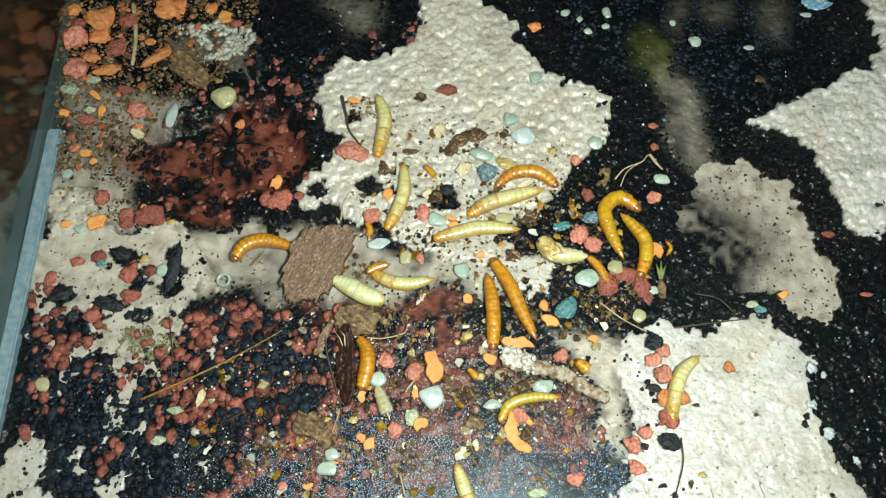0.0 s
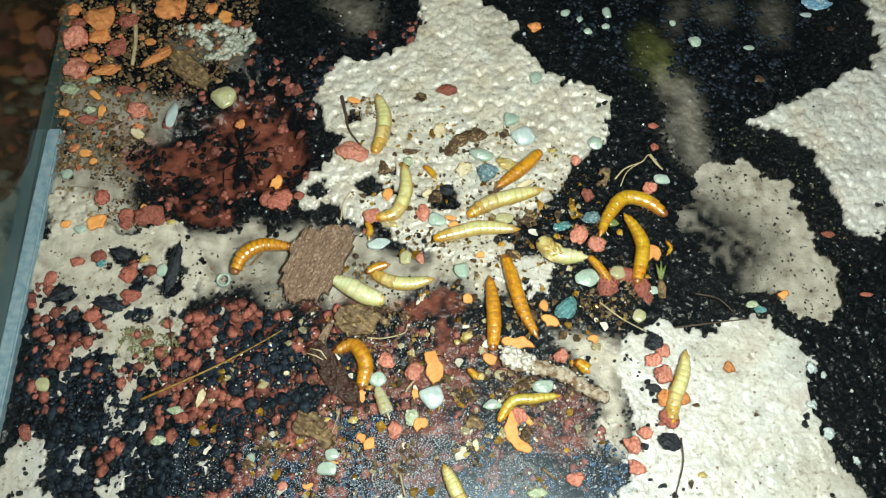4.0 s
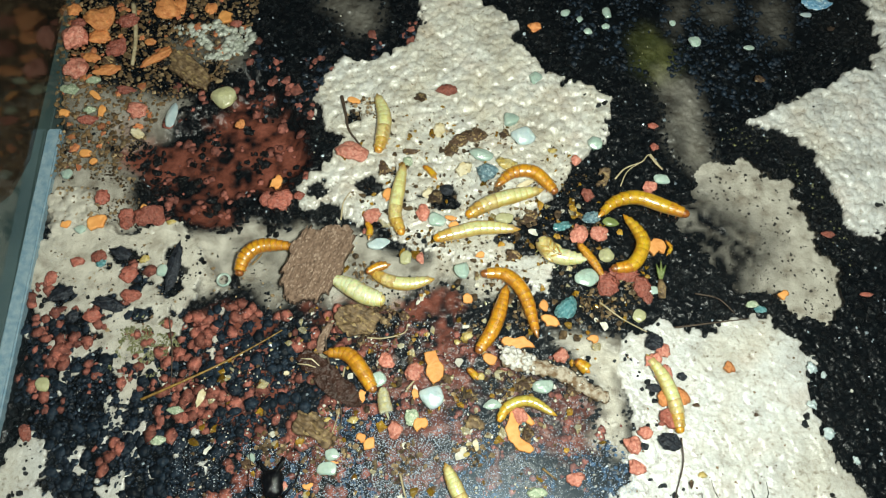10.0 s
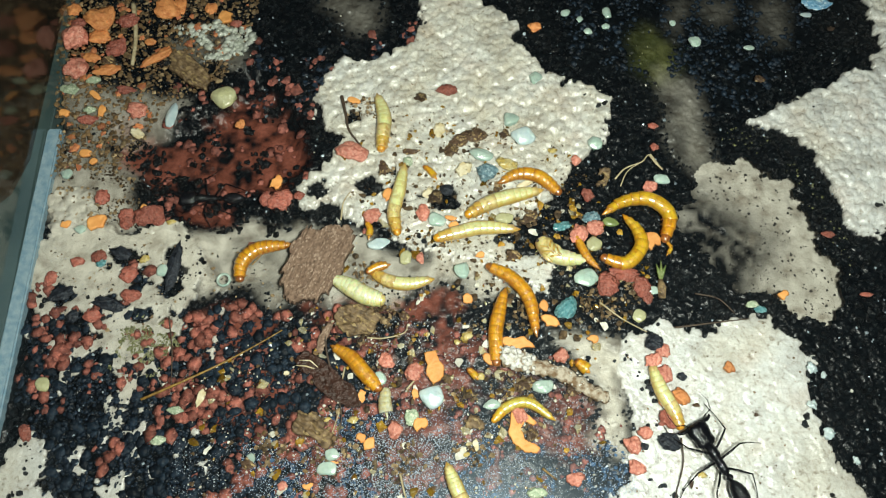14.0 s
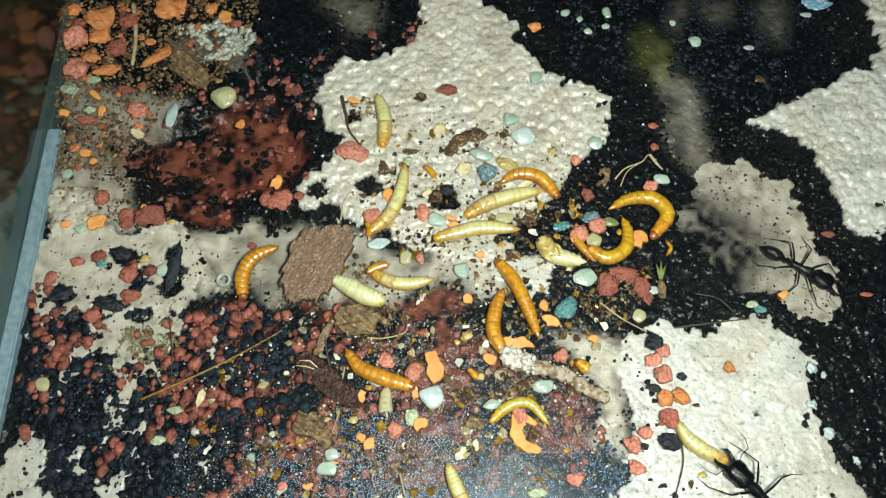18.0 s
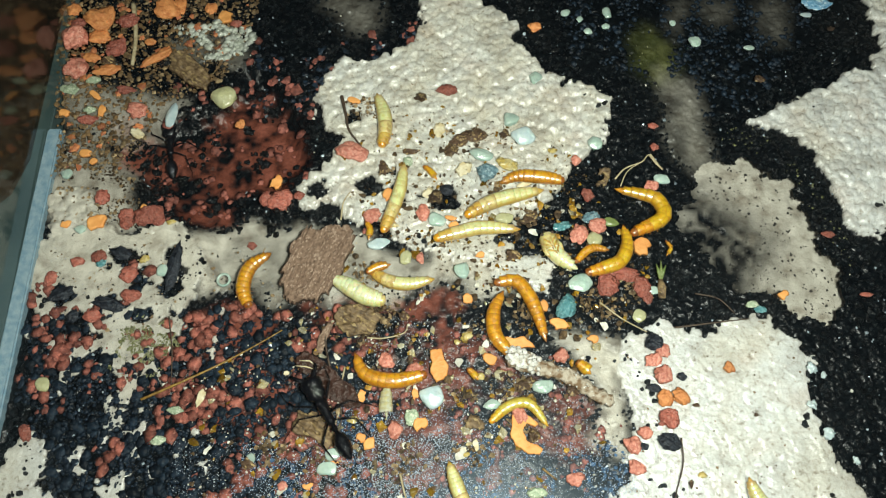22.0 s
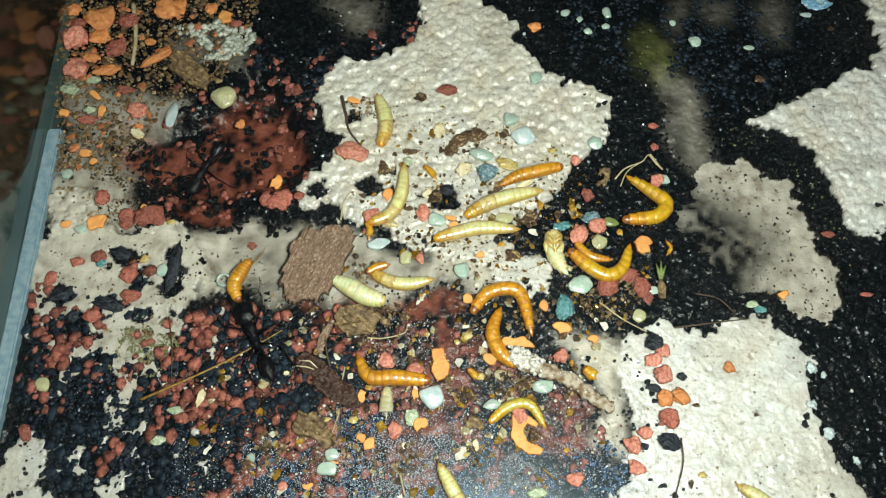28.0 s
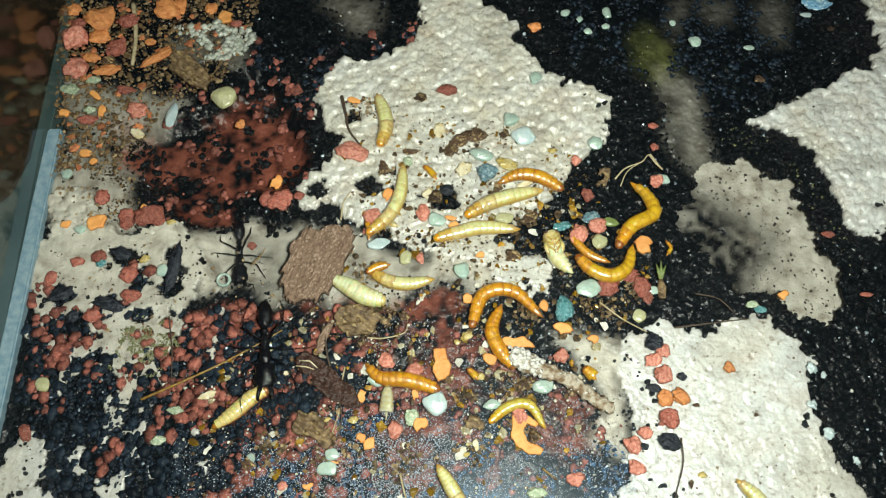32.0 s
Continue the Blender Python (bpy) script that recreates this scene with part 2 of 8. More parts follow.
def plaster():
    """The cast floor: white plaster with a knobbly skin, black sand and red sand, told apart by the fields laid down in the cast."""
    mat = bpy.data.materials.new("cast_floor")
    mat.use_nodes = True
    nodes, links = mat.node_tree.nodes, mat.node_tree.links
    bsdf = nodes["Principled BSDF"]
    bsdf.inputs["Roughness"].default_value = 0.27
    coord = nodes.new("ShaderNodeTexCoord")

    def noise_tex(scale, detail=5.0):
        n = nodes.new("ShaderNodeTexNoise")
        n.inputs["Scale"].default_value, n.inputs["Detail"].default_value = scale, detail
        links.new(coord.outputs["Object"], n.inputs["Vector"])
        return n.outputs["Fac"]

    def ramp(value, stops):
        r = nodes.new("ShaderNodeValToRGB")
        e = r.color_ramp.elements
        e[0].position, e[0].color = stops[0][0], (*stops[0][1], 1)
        e[1].position, e[1].color = stops[-1][0], (*stops[-1][1], 1)
        for p, c in stops[1:-1]:
            e.new(p).color = (*c, 1)
        links.new(value, r.inputs["Fac"])
        return r.outputs["Color"]

    def mix(fac, a, b, mode="MIX"):
        m = nodes.new("ShaderNodeMix")
        m.data_type, m.blend_type = "RGBA", mode
        if isinstance(fac, float):
            m.inputs["Factor"].default_value = fac
        else:
            links.new(fac, m.inputs["Factor"])
        links.new(a, m.inputs["A"])
        links.new(b, m.inputs["B"])
        return m.outputs["Result"]

    def field(name):
        a = nodes.new("ShaderNodeAttribute")
        a.attribute_name = name
        return a.outputs["Fac"]

    cells = nodes.new("ShaderNodeTexVoronoi")
    cells.inputs["Scale"].default_value = 300
    cells.feature = "DISTANCE_TO_EDGE"
    warp = nodes.new("ShaderNodeTexNoise")
    warp.inputs["Scale"].default_value = 300
    links.new(coord.outputs["Object"], warp.inputs["Vector"])
    shift = nodes.new("ShaderNodeVectorMath")
    shift.operation = "MULTIPLY_ADD"
    shift.inputs[1].default_value = (0.0022, 0.0022, 0.0)
    links.new(warp.outputs["Color"], shift.inputs[0])
    links.new(coord.outputs["Object"], shift.inputs[2])
    links.new(shift.outputs["Vector"], cells.inputs["Vector"])
    white = ramp(noise_tex(160), [(0.3, (0.47, 0.47, 0.46)), (0.5, (0.62, 0.63, 0.62)), (0.7, (0.56, 0.53, 0.50))])
    crack = ramp(cells.outputs["Distance"], [(0.0, (0.66, 0.60, 0.54)), (0.09, (1, 1, 1))])
    white = mix(0.42, white, crack, "MULTIPLY")
    # white tinted yellower by the warm field, which grows towards the back
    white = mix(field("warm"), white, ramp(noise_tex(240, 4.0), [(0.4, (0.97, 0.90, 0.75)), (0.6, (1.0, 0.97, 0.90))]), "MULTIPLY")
    white = mix(0.55, white, ramp(noise_tex(75, 8.0), [(0.38, (0.80, 0.74, 0.64)), (0.55, (1, 1, 1))]), "MULTIPLY")
    white = mix(0.5, white, ramp(noise_tex(2200, 2.0), [(0.35, (0.72, 0.69, 0.62)), (0.5, (1, 1, 1))]), "MULTIPLY")
    specks = ramp(noise_tex(1300, 3.0), [(0.59, (1, 1, 1)), (0.70, (0.30, 0.23, 0.15))])
    white = mix(0.6, white, specks, "MULTIPLY")
    grey = ramp(noise_tex(420), [(0.30, (0.27, 0.235, 0.19)), (0.45, (0.44, 0.41, 0.35)), (0.65, (0.57, 0.535, 0.465))])
    black = ramp(noise_tex(1500), [(0.35, (0.0015, 0.002, 0.0028)), (0.62, (0.0045, 0.0065, 0.008)), (0.78, (0.02, 0.025, 0.026))])
    red = ramp(noise_tex(420, 8.0), [(0.33, (0.020, 0.010, 0.009)), (0.47, (0.13, 0.040, 0.026)), (0.72, (0.25, 0.080, 0.055))])
    colour = mix(field("red"), black, red)
    colour = mix(field("algae"), colour, ramp(noise_tex(300), [(0.35, (0.10, 0.115, 0.030)), (0.65, (0.20, 0.21, 0.075))]))
    colour = mix(field("grey"), colour, grey)
    colour = mix(field("white"), colour, white)
    links.new(colour, bsdf.inputs["Base Color"])
    shine = nodes.new("ShaderNodeMapRange")
    shine.inputs["To Min"].default_value, shine.inputs["To Max"].default_value = 0.25, 0.8
    links.new(field("white"), shine.inputs["Value"])
    links.new(shine.outputs["Result"], bsdf.inputs["Specular IOR Level"])

    def beads(scale):
        v = nodes.new("ShaderNodeTexVoronoi")
        v.feature = "SMOOTH_F1"
        v.inputs["Smoothness"].default_value = 0.35
        v.inputs["Scale"].default_value = scale
        links.new(shift.outputs["Vector"], v.inputs["Vector"])
        return v.outputs["Distance"]

    def plus(x, k, y):
        m = nodes.new("ShaderNodeMath")
        m.operation = "MULTIPLY_ADD"
        links.new(x, m.inputs[0])
        m.inputs[1].default_value = k
        links.new(y, m.inputs[2])
        return m

    height = plus(beads(850), -0.9, noise_tex(1900))
    height = plus(beads(420), -0.9, height.outputs["Value"])
    bump = nodes.new("ShaderNodeBump")
    bump.inputs["Strength"].default_value, bump.inputs["Distance"].default_value = 0.34, 0.0005
    links.new(height.outputs["Value"], bump.inputs["Height"])
    links.new(bump.outputs["Normal"], bsdf.inputs["Normal"])
    return mat


CAST = plaster()


def clear_sheet():
    """Clear acrylic: mostly lets light pass, mirrors a little, with a thin uneven film of dust."""
    mat = bpy.data.materials.new("clear_acrylic")
    mat.use_nodes = True
    nodes, links = mat.node_tree.nodes, mat.node_tree.links
    nodes.remove(nodes["Principled BSDF"])
    clear = nodes.new("ShaderNodeBsdfTransparent")
    gloss = nodes.new("ShaderNodeBsdfGlossy")
    gloss.inputs["Roughness"].default_value = 0.04
    fres = nodes.new("ShaderNodeFresnel")
    fres.inputs["IOR"].default_value = 1.49
    a = nodes.new("ShaderNodeMixShader")
    links.new(fres.outputs["Fac"], a.inputs["Fac"])
    links.new(clear.outputs["BSDF"], a.inputs[1])
    links.new(gloss.outputs["BSDF"], a.inputs[2])
    worn = nodes.new("ShaderNodeBsdfGlossy")
    worn.inputs["Roughness"].default_value = 0.30
    worn.inputs["Color"].default_value = (0.66, 0.84, 1.0, 1)
    scuff = nodes.new("ShaderNodeMixShader")
    scuff.inputs["Fac"].default_value = 0.019
    links.new(a.outputs["Shader"], scuff.inputs[1])
    links.new(worn.outputs["BSDF"], scuff.inputs[2])
    a = scuff
    dust = nodes.new("ShaderNodeBsdfDiffuse")
    dust.inputs["Color"].default_value = (0.62, 0.60, 0.55, 1)
    coord = nodes.new("ShaderNodeTexCoord")
    n = nodes.new("ShaderNodeTexNoise")
    n.inputs["Scale"].default_value, n.inputs["Detail"].default_value = 38, 6
    links.new(coord.outputs["Object"], n.inputs["Vector"])
    r = nodes.new("ShaderNodeMapRange")
    r.inputs["From Min"].default_value, r.inputs["From Max"].default_value = 0.50, 0.80
    r.inputs["To Max"].default_value = 0.006
    links.new(n.outputs["Fac"], r.inputs["Value"])
    b = nodes.new("ShaderNodeMixShader")
    links.new(r.outputs["Result"], b.inputs["Fac"])
    links.new(a.outputs["Shader"], b.inputs[1])
    links.new(dust.outputs["BSDF"], b.inputs[2])
    links.new(b.outputs["Shader"], nodes["Material Output"].inputs["Surface"])
    return mat


CLEAR = clear_sheet()


# ---- mesh helpers ----
def mesh_from(name, verts, faces, mat, smooth=True):
    me = bpy.data.meshes.new(name)
    me.from_pydata([tuple(v) for v in verts], [], [tuple(f) for f in faces])
    me.materials.append(mat)
    if smooth:
        me.polygons.foreach_set("use_smooth", [True] * len(me.polygons))
    me.update()
    return me


def bm_mesh(name, bm, mat, smooth=True):
    me = bpy.data.meshes.new(name)
    bm.to_mesh(me)
    bm.free()
    me.materials.append(mat)
    if smooth:
        me.polygons.foreach_set("use_smooth", [True] * len(me.polygons))
    return me


def part(name, me, parent, label="", m=None):
    ob = new(name, me)
    ob.parent = parent
    if m is not None:
        ob.matrix_basis = m
    if label:
        ob["label"] = label
    return ob


def box_bm(sx, sy, sz, bevel=0.0):
    bm = bmesh.new()
    bmesh.ops.create_cube(bm, size=1.0)
    bmesh.ops.scale(bm, vec=(sx, sy, sz), verts=bm.verts)
    if bevel:
        bmesh.ops.bevel(bm, geom=bm.edges[:], offset=bevel, segments=2, affect="EDGES")
    return bm


def sweep(pts, radii, sides=8):
    """Vertices and faces of a round stalk along pts."""
    verts, faces = [], []
    pts = [Vector(p) for p in pts]
    for i, p in enumerate(pts):
        d = (pts[min(i + 1, len(pts) - 1)] - pts[max(i - 1, 0)]).normalized()
        side = d.cross(Vector((0, 0, 1)))
        side = side.normalized() if side.length > 1e-6 else Vector((1, 0, 0))
        up = side.cross(d)
        for k in range(sides):
            a = 2 * math.pi * k / sides
            verts.append(p + radii[i] * (math.cos(a) * side + math.sin(a) * up))
    for i in range(len(pts) - 1):
        for k in range(sides):
            j = (k + 1) % sides
            faces.append((i * sides + k, i * sides + j, (i + 1) * sides + j, (i + 1) * sides + k))
    faces.append(tuple(range(sides))[::-1])
    n = (len(pts) - 1) * sides
    faces.append(tuple(range(n, n + sides)))
    return verts, faces


def spline(pts, n):
    """n points evenly spaced along a smooth curve through pts."""
    p = np.array(pts, float)
    q = np.vstack([2 * p[0] - p[1], p, 2 * p[-1] - p[-2]])
    out = []
    for i in range(1, len(q) - 2):
        for s in np.linspace(0, 1, 16, endpoint=False):
            a, b, c, d = q[i - 1], q[i], q[i + 1], q[i + 2]
            out.append(0.5 * (2 * b + (c - a) * s + (2 * a - 5 * b + 4 * c - d) * s * s + (3 * b - a - 3 * c + d) * s ** 3))
    out.append(q[-2])
    out = np.array(out)
    run = np.concatenate([[0], np.cumsum(np.linalg.norm(np.diff(out, axis=0), axis=1))])
    want = np.linspace(0, run[-1], n)
    return np.stack([np.interp(want, run, out[:, k]) for k in range(out.shape[1])], axis=1)


def grain(x, y, seed):
    """Smooth value noise, 0 to 1, of arrays x and y."""
    xi, yi = np.floor(x).astype(np.int64), np.floor(y).astype(np.int64)
    u, v = x - xi, y - yi
    u, v = u * u * (3 - 2 * u), v * v * (3 - 2 * v)

    def h(a, b):
        k = (a * 374761393 + b * 668265263 + seed * 974634541) & 0xFFFFFFFF
        k = ((k ^ (k >> 13)) * 1274126177) & 0xFFFFFFFF
        return ((k ^ (k >> 16)) & 0xFFFF) / 65535.0
    return (h(xi, yi) * (1 - u) + h(xi + 1, yi) * u) * (1 - v) + (h(xi, yi + 1) * (1 - u) + h(xi + 1, yi + 1) * u) * v


def inside(x, y, poly):
    hit = np.zeros(np.shape(x), bool)
    n = len(poly)
    for i in range(n):
        (x0, y0), (x1, y1) = poly[i], poly[(i + 1) % n]
        cross = ((y0 > y) != (y1 > y)) & (x < (x1 - x0) * (y - y0) / ((y1 - y0) or 1e-9) + x0)
        hit ^= cross
    return hit


def ragged(x, y, polys, amp=2.6, seed=3):
    """Which points lie in the outlines, whose edges wander and crumble."""
    wx = x + amp * (grain(x / 4.5, y / 4.5, seed) - 0.5) + 1.7 * (grain(x / 1.5, y / 1.5, seed + 1) - 0.5) + 0.9 * (grain(x / 0.55, y / 0.55, seed + 2) - 0.5)
    wy = y + amp * (grain(x / 4.5, y / 4.5, seed + 3) - 0.5) + 1.7 * (grain(x / 1.5, y / 1.5, seed + 4) - 0.5) + 0.9 * (grain(x / 0.55, y / 0.55, seed + 5) - 0.5)
    hit = np.zeros(np.shape(x), bool)
    for p in polys:
        hit |= inside(wx, wy, p)
    return hit


def side_pane():
    """Clear side wall: passes light and mirrors more at a slant."""
    mat = bpy.data.materials.new("side_pane")
    mat.use_nodes = True
    nodes, links = mat.node_tree.nodes, mat.node_tree.links
    nodes.remove(nodes["Principled BSDF"])
    clear = nodes.new("ShaderNodeBsdfTransparent")
    clear.inputs["Color"].default_value = (0.86, 0.92, 0.90, 1)
    gloss = nodes.new("ShaderNodeBsdfGlossy")
    gloss.inputs["Roughness"].default_value = 0.09
    fres = nodes.new("ShaderNodeFresnel")
    fres.inputs["IOR"].default_value = 1.9
    a = nodes.new("ShaderNodeMixShader")
    links.new(fres.outputs["Fac"], a.inputs["Fac"])
    links.new(clear.outputs["BSDF"], a.inputs[1])
    links.new(gloss.outputs["BSDF"], a.inputs[2])
    links.new(a.outputs["Shader"], nodes["Material Output"].inputs["Surface"])
    return mat


PANE = side_pane()


def plain_clear():
    """The hidden faces of a clear sheet, which only let light pass."""
    mat = bpy.data.materials.new("clear_back")
    mat.use_nodes = True
    nodes, links = mat.node_tree.nodes, mat.node_tree.links
    nodes.remove(nodes["Principled BSDF"])
    clear = nodes.new("ShaderNodeBsdfTransparent")
    links.new(clear.outputs["BSDF"], nodes["Material Output"].inputs["Surface"])
    return mat


CLEAR_BACK = plain_clear()


# ---- the cast floor: outlines of its fields, in millimetres ----
WHITE_FIELDS = [
    [(-4.4, 53.2), (6.9, 53.2), (8.0, 47.3), (12.4, 44.4), (14.2, 39.3), (16.7, 37.8), (20.0, 33.9), (21.3, 30.9), (25.1, 29.5), (29.4, 27.7), (28.7, 21.3), (24.3, 18.4), (21.3, 15.9), (18.7, 10.6), (16.2, 7.0), (11.1, 5.5), (10.5, 3.0), (6.8, 0.1)],
    [(-4.4, 53.2), (6.8, 0.1), (-0.4, 0.1), (-5.0, 8.1), (-8.8, 12.2), (-12.3, 6.0), (-16.8, 5.5), (-22.5, 8.5), (-24.8, 12.0), (-20.0, 15.7), (-16.7, 20.7), (-20.2, 23.5), (-22.0, 29.2), (-18.9, 35.6), (-9.4, 37.1), (-4.7, 40.5)],
    [(-13.4, 11.1), (-5.9, 9.1), (-0.4, 1.1), (4.2, 2.1), (9.6, 1.1), (14.9, 0.1), (18.4, -2.8), (17.8, -6.1), (13.7, -7.0), (8.5, -4.2), (1.4, -0.9), (-7.6, 2.1)],
    [(27.6, -14.7), (33.1, -11.2), (36.4, -13.0), (42.0, -12.8), (50.1, -11.2), (54.8, -14.7), (56.2, -18.2), (53.6, -23.3), (54.4, -27.9), (57.0, -31.5), (57.5, -35.0), (60.3, -39.2), (24.2, -39.2), (21.7, -36.2), (25.9, -33.8), (27.7, -27.5), (26.1, -22.5)],
    [(52.4, 24.9), (60.1, 27.5), (65.6, 30.9), (73.8, 35.0), (75.6, 33.9), (78.3, 41.7), (78.8, 51.9), (89.3, 51.9), (78.0, 4.0), (69.0, 2.5), (65.8, 4.5), (64.8, 9.1), (64.2, 13.2), (62.3, 18.0), (59.0, 20.7)],
    [(-64.6, 10.1), (-59.0, 11.1), (-55.6, 4.5), (-48.6, 3.5), (-41.4, 4.0), (-39.1, 0.1), (-38.8, -5.6), (-40.1, -9.8), (-42.1, -11.2), (-53.1, -12.5), (-62.8, -11.2), (-64.7, -5.6), (-65.2, 1.1)],
    [(-42.3, 4.5), (-39.8, 2.1), (-37.9, -1.8), (-38.8, -5.6), (-40.3, -4.7), (-41.2, -0.9)],
    [(-61.4, -27.1), (-58.0, -30.7), (-57.4, -35.4), (-54.6, -39.2), (-64.5, -39.2), (-63.3, -29.9)],
    [(-48.5, -35.4), (-44.0, -35.4), (-44.1, -38.8), (-47.6, -38.4)],
    [(-53.8, -11.6), (-50.2, -9.8), (-40.7, -8.9), (-39.9, -12.8), (-43.5, -16.7), (-45.1, -20.0), (-46.0, -22.5), (-46.2, -27.1), (-50.0, -27.3), (-50.6, -26.2), (-48.0, -23.8), (-49.7, -18.2), (-53.2, -15.1)],
]
GREY_FIELDS = [
    [(-42.1, 4.2), (-37.7, 4.4), (-32.1, 5.0), (-25.6, 4.4), (-18.0, 3.4), (-13.0, 1.6), (-2.2, -1.4), (5.0, -3.7), (1.4, -6.6), (-11.8, -7.5), (-25.0, -7.5), (-32.1, -6.6), (-38.8, -9.3)],
    [(17.8, -13.4), (23.8, -13.8), (28.0, -14.7), (27.4, -26.6), (24.9, -31.5), (22.6, -29.9), (24.2, -25.0), (21.7, -19.1)],
    [(-50.6, 41.7), (-44.2, 43.2), (-34.8, 40.2), (-35.8, 35.4), (-48.4, 36.2)],
    [(-64.5, 20.7), (-59.0, 22.4), (-53.4, 14.3), (-50.0, 7.0), (-54.7, 2.1), (-61.0, 2.1), (-64.1, 6.0)],
    [(-66.8, 33.3), (-53.6, 30.9), (-47.0, 30.5), (-44.5, 27.6), (-49.0, 23.4), (-54.6, 19.6), (-64.9, 23.0)],
    [(-0.4, 4.5), (8.6, 0.1), (12.0, -7.5), (5.8, -7.5), (-2.1, -1.8)],
]
DIM_FIELDS = [
    [(-21.4, 50.9), (-11.7, 50.9), (-11.2, 45.6), (-14.8, 42.7), (-19.4, 44.7)],
    [(40.3, 50.6), (45.0, 50.6), (43.4, 45.0), (40.4, 41.2)],
    [(47.7, 50.6), (53.9, 50.6), (53.3, 45.6), (48.3, 46.9)],
    [(58.6, 50.6), (62.8, 50.6), (61.1, 40.0), (58.6, 40.0)],
    [(38.2, 35.2), (43.1, 33.4), (45.4, 28.1), (44.5, 21.6), (39.2, 21.1), (37.8, 28.1)],
]
DIM_FIELDS.append([(38.3, 21.5), (41.7, 21.7), (44.9, 21.5), (44.9, 15.8), (42.6, 13.6), (41.5, 17.1), (40.4, 19.0)])
OLIVE_FIELD = [(33.4, 41.5), (36.2, 44.6), (39.1, 42.7), (41.0, 36.6), (38.5, 31.0), (34.3, 34.4)]
# where the grey plaster is made darker
GREY_DARKENED = [(-35.8, 5.0), (-28.8, 4.0), (-13.2, 4.5), (-2.2, 1.5), (-1.3, -3.4), (-12.7, -8.1), (-23.1, -10.9), (-34.3, -5.3)]
RED_FIELDS = [
    [(-34.0, 23.4), (-25.2, 24.6), (-23.2, 16.2), (-27.1, 11.4), (-31.4, 10.8), (-33.8, 16.2)],
    [(-57.6, 25.7), (-45.0, 23.8), (-38.8, 26.9), (-35.8, 31.6), (-31.6, 29.8), (-28.2, 24.6), (-25.2, 17.3), (-29.1, 11.4), (-32.9, 11.9), (-33.5, 3.6), (-42.7, 5.6), (-46.9, 12.4), (-55.1, 16.2)],
    [(-28.0, 21.0), (-23.5, 19.0), (-24.0, 14.5), (-29.5, 16.0)],
    [(-12.5, -14.5), (-3.9, -10.9), (8.3, -14.5), (14.9, -21.4), (5.5, -26.5), (-7.1, -23.1)],
    [(-19.9, -7.2), (1.4, -7.2), (4.9, -10.9), (-7.3, -13.6), (-19.6, -11.8)],
    [(-15.1, -30.6), (-5.4, -24.8), (4.6, -28.1), (2.9, -35.3), (-7.6, -36.8)],
    [(7.9, -32.2), (16.7, -35.3), (14.1, -37.8), (6.1, -37.8)],
    [(-40.0, -9.0), (-32.3, -7.2), (-24.9, -10.9), (-27.9, -16.2), (-37.4, -16.2)],
    [(-34.6, -18.0), (-26.8, -18.9), (-22.1, -24.8), (-28.4, -29.7), (-34.5, -26.5)],
]
RED_PATCH = [(13.6, -25.4), (18.0, -23.8), (22.6, -25.2), (23.4, -29.0), (21.9, -33.0), (17.5, -34.2), (14.2, -31.8)]
# a tunnel sunk into the cast, with a red sandy bottom, that runs on under the bark
TUNNEL = [(-57.2, 24.6), (-45.6, 22.7), (-38.7, 26.5), (-35.4, 35.4), (-30.6, 33.2), (-25.2, 25.4), (-23.6, 16.4), (-27.0, 11.6), (-29.5, 7.4), (-24.7, 5.9), (-20.8, 3.3), (-22.1, -5.0), (-31.1, -6.0), (-36.2, -4.6), (-38.2, 2.8), (-41.5, 5.3), (-46.5, 11.1), (-54.8, 15.3)]
SUNK = 2.4
# a hollow under the sheet, where the nest's chamber lies open
CHAMBER = [(38.6, 7.3), (41.4, 9.6), (42.7, 13.5), (44.8, 15.9), (47.6, 15.7), (50.4, 17.4), (53.1, 16.3), (56.0, 13.3), (58.7, 10.1), (60.0, 7.0), (60.8, 3.3), (62.3, -0.5), (63.8, -3.8), (63.0, -9.3), (59.0, -12.1), (54.1, -10.1), (51.6, -7.3), (46.7, -8.1), (46.0, -5.3), (42.9, -3.6), (41.8, -0.5), (38.5, 3.0)]

LEFT_MIX = [(-64.7, -11.2), (-65.0, -0.9), (-46.8, -2.8), (-39.7, -9.3), (-26.6, -9.3), (-12.5, -11.2), (-10.4, -23.3), (-14.6, -37.8), (-54.4, -37.8), (-63.5, -25.0)]

DARK_SPOTS = [(*(-19.0, 6.8), 2.2), (*(-16.2, 4.4), 1.8), (*(-12.0, 11.3), 2.2), (*(0.1, 9.1), 2.6), (*(13.4, 2.4), 2.6), (*(10.4, 3.8), 1.4), (*(-15.7, 24.6), 1.6), (*(-8.8, 14.3), 1.2), (*(-3.6, 9.6), 1.5), (*(-20.8, 11.1), 1.8),
              (*(-59.7, -7.7), 2.0), (*(-51.9, -9.3), 2.4), (*(-51.0, -1.4), 2.2), (*(-56.8, -11.3), 1.6), (*(-47.7, -5.6), 1.4), (*(-43.1, -0.4), 1.7), (*(-42.7, -3.3), 1.8), (*(-42.7, -6.1), 1.5), (*(-47.6, -3.3), 1.2), (*(-46.8, -1.4), 1.3), (*(24.2, -34.2), 3.4), (*(19.7, -36.2), 2.0),
              (*(-48.9, -10.9), 0.8), (*(-46.8, -10.5), 1.3), (*(-43.0, -11.6), 0.5), (*(-47.4, -19.1), 0.9), (*(-48.6, -21.5), 0.8), (*(-46.1, -18.9), 0.5), (*(-45.0, -13.8), 0.6), (*(-42.2, -10.4), 0.5)]


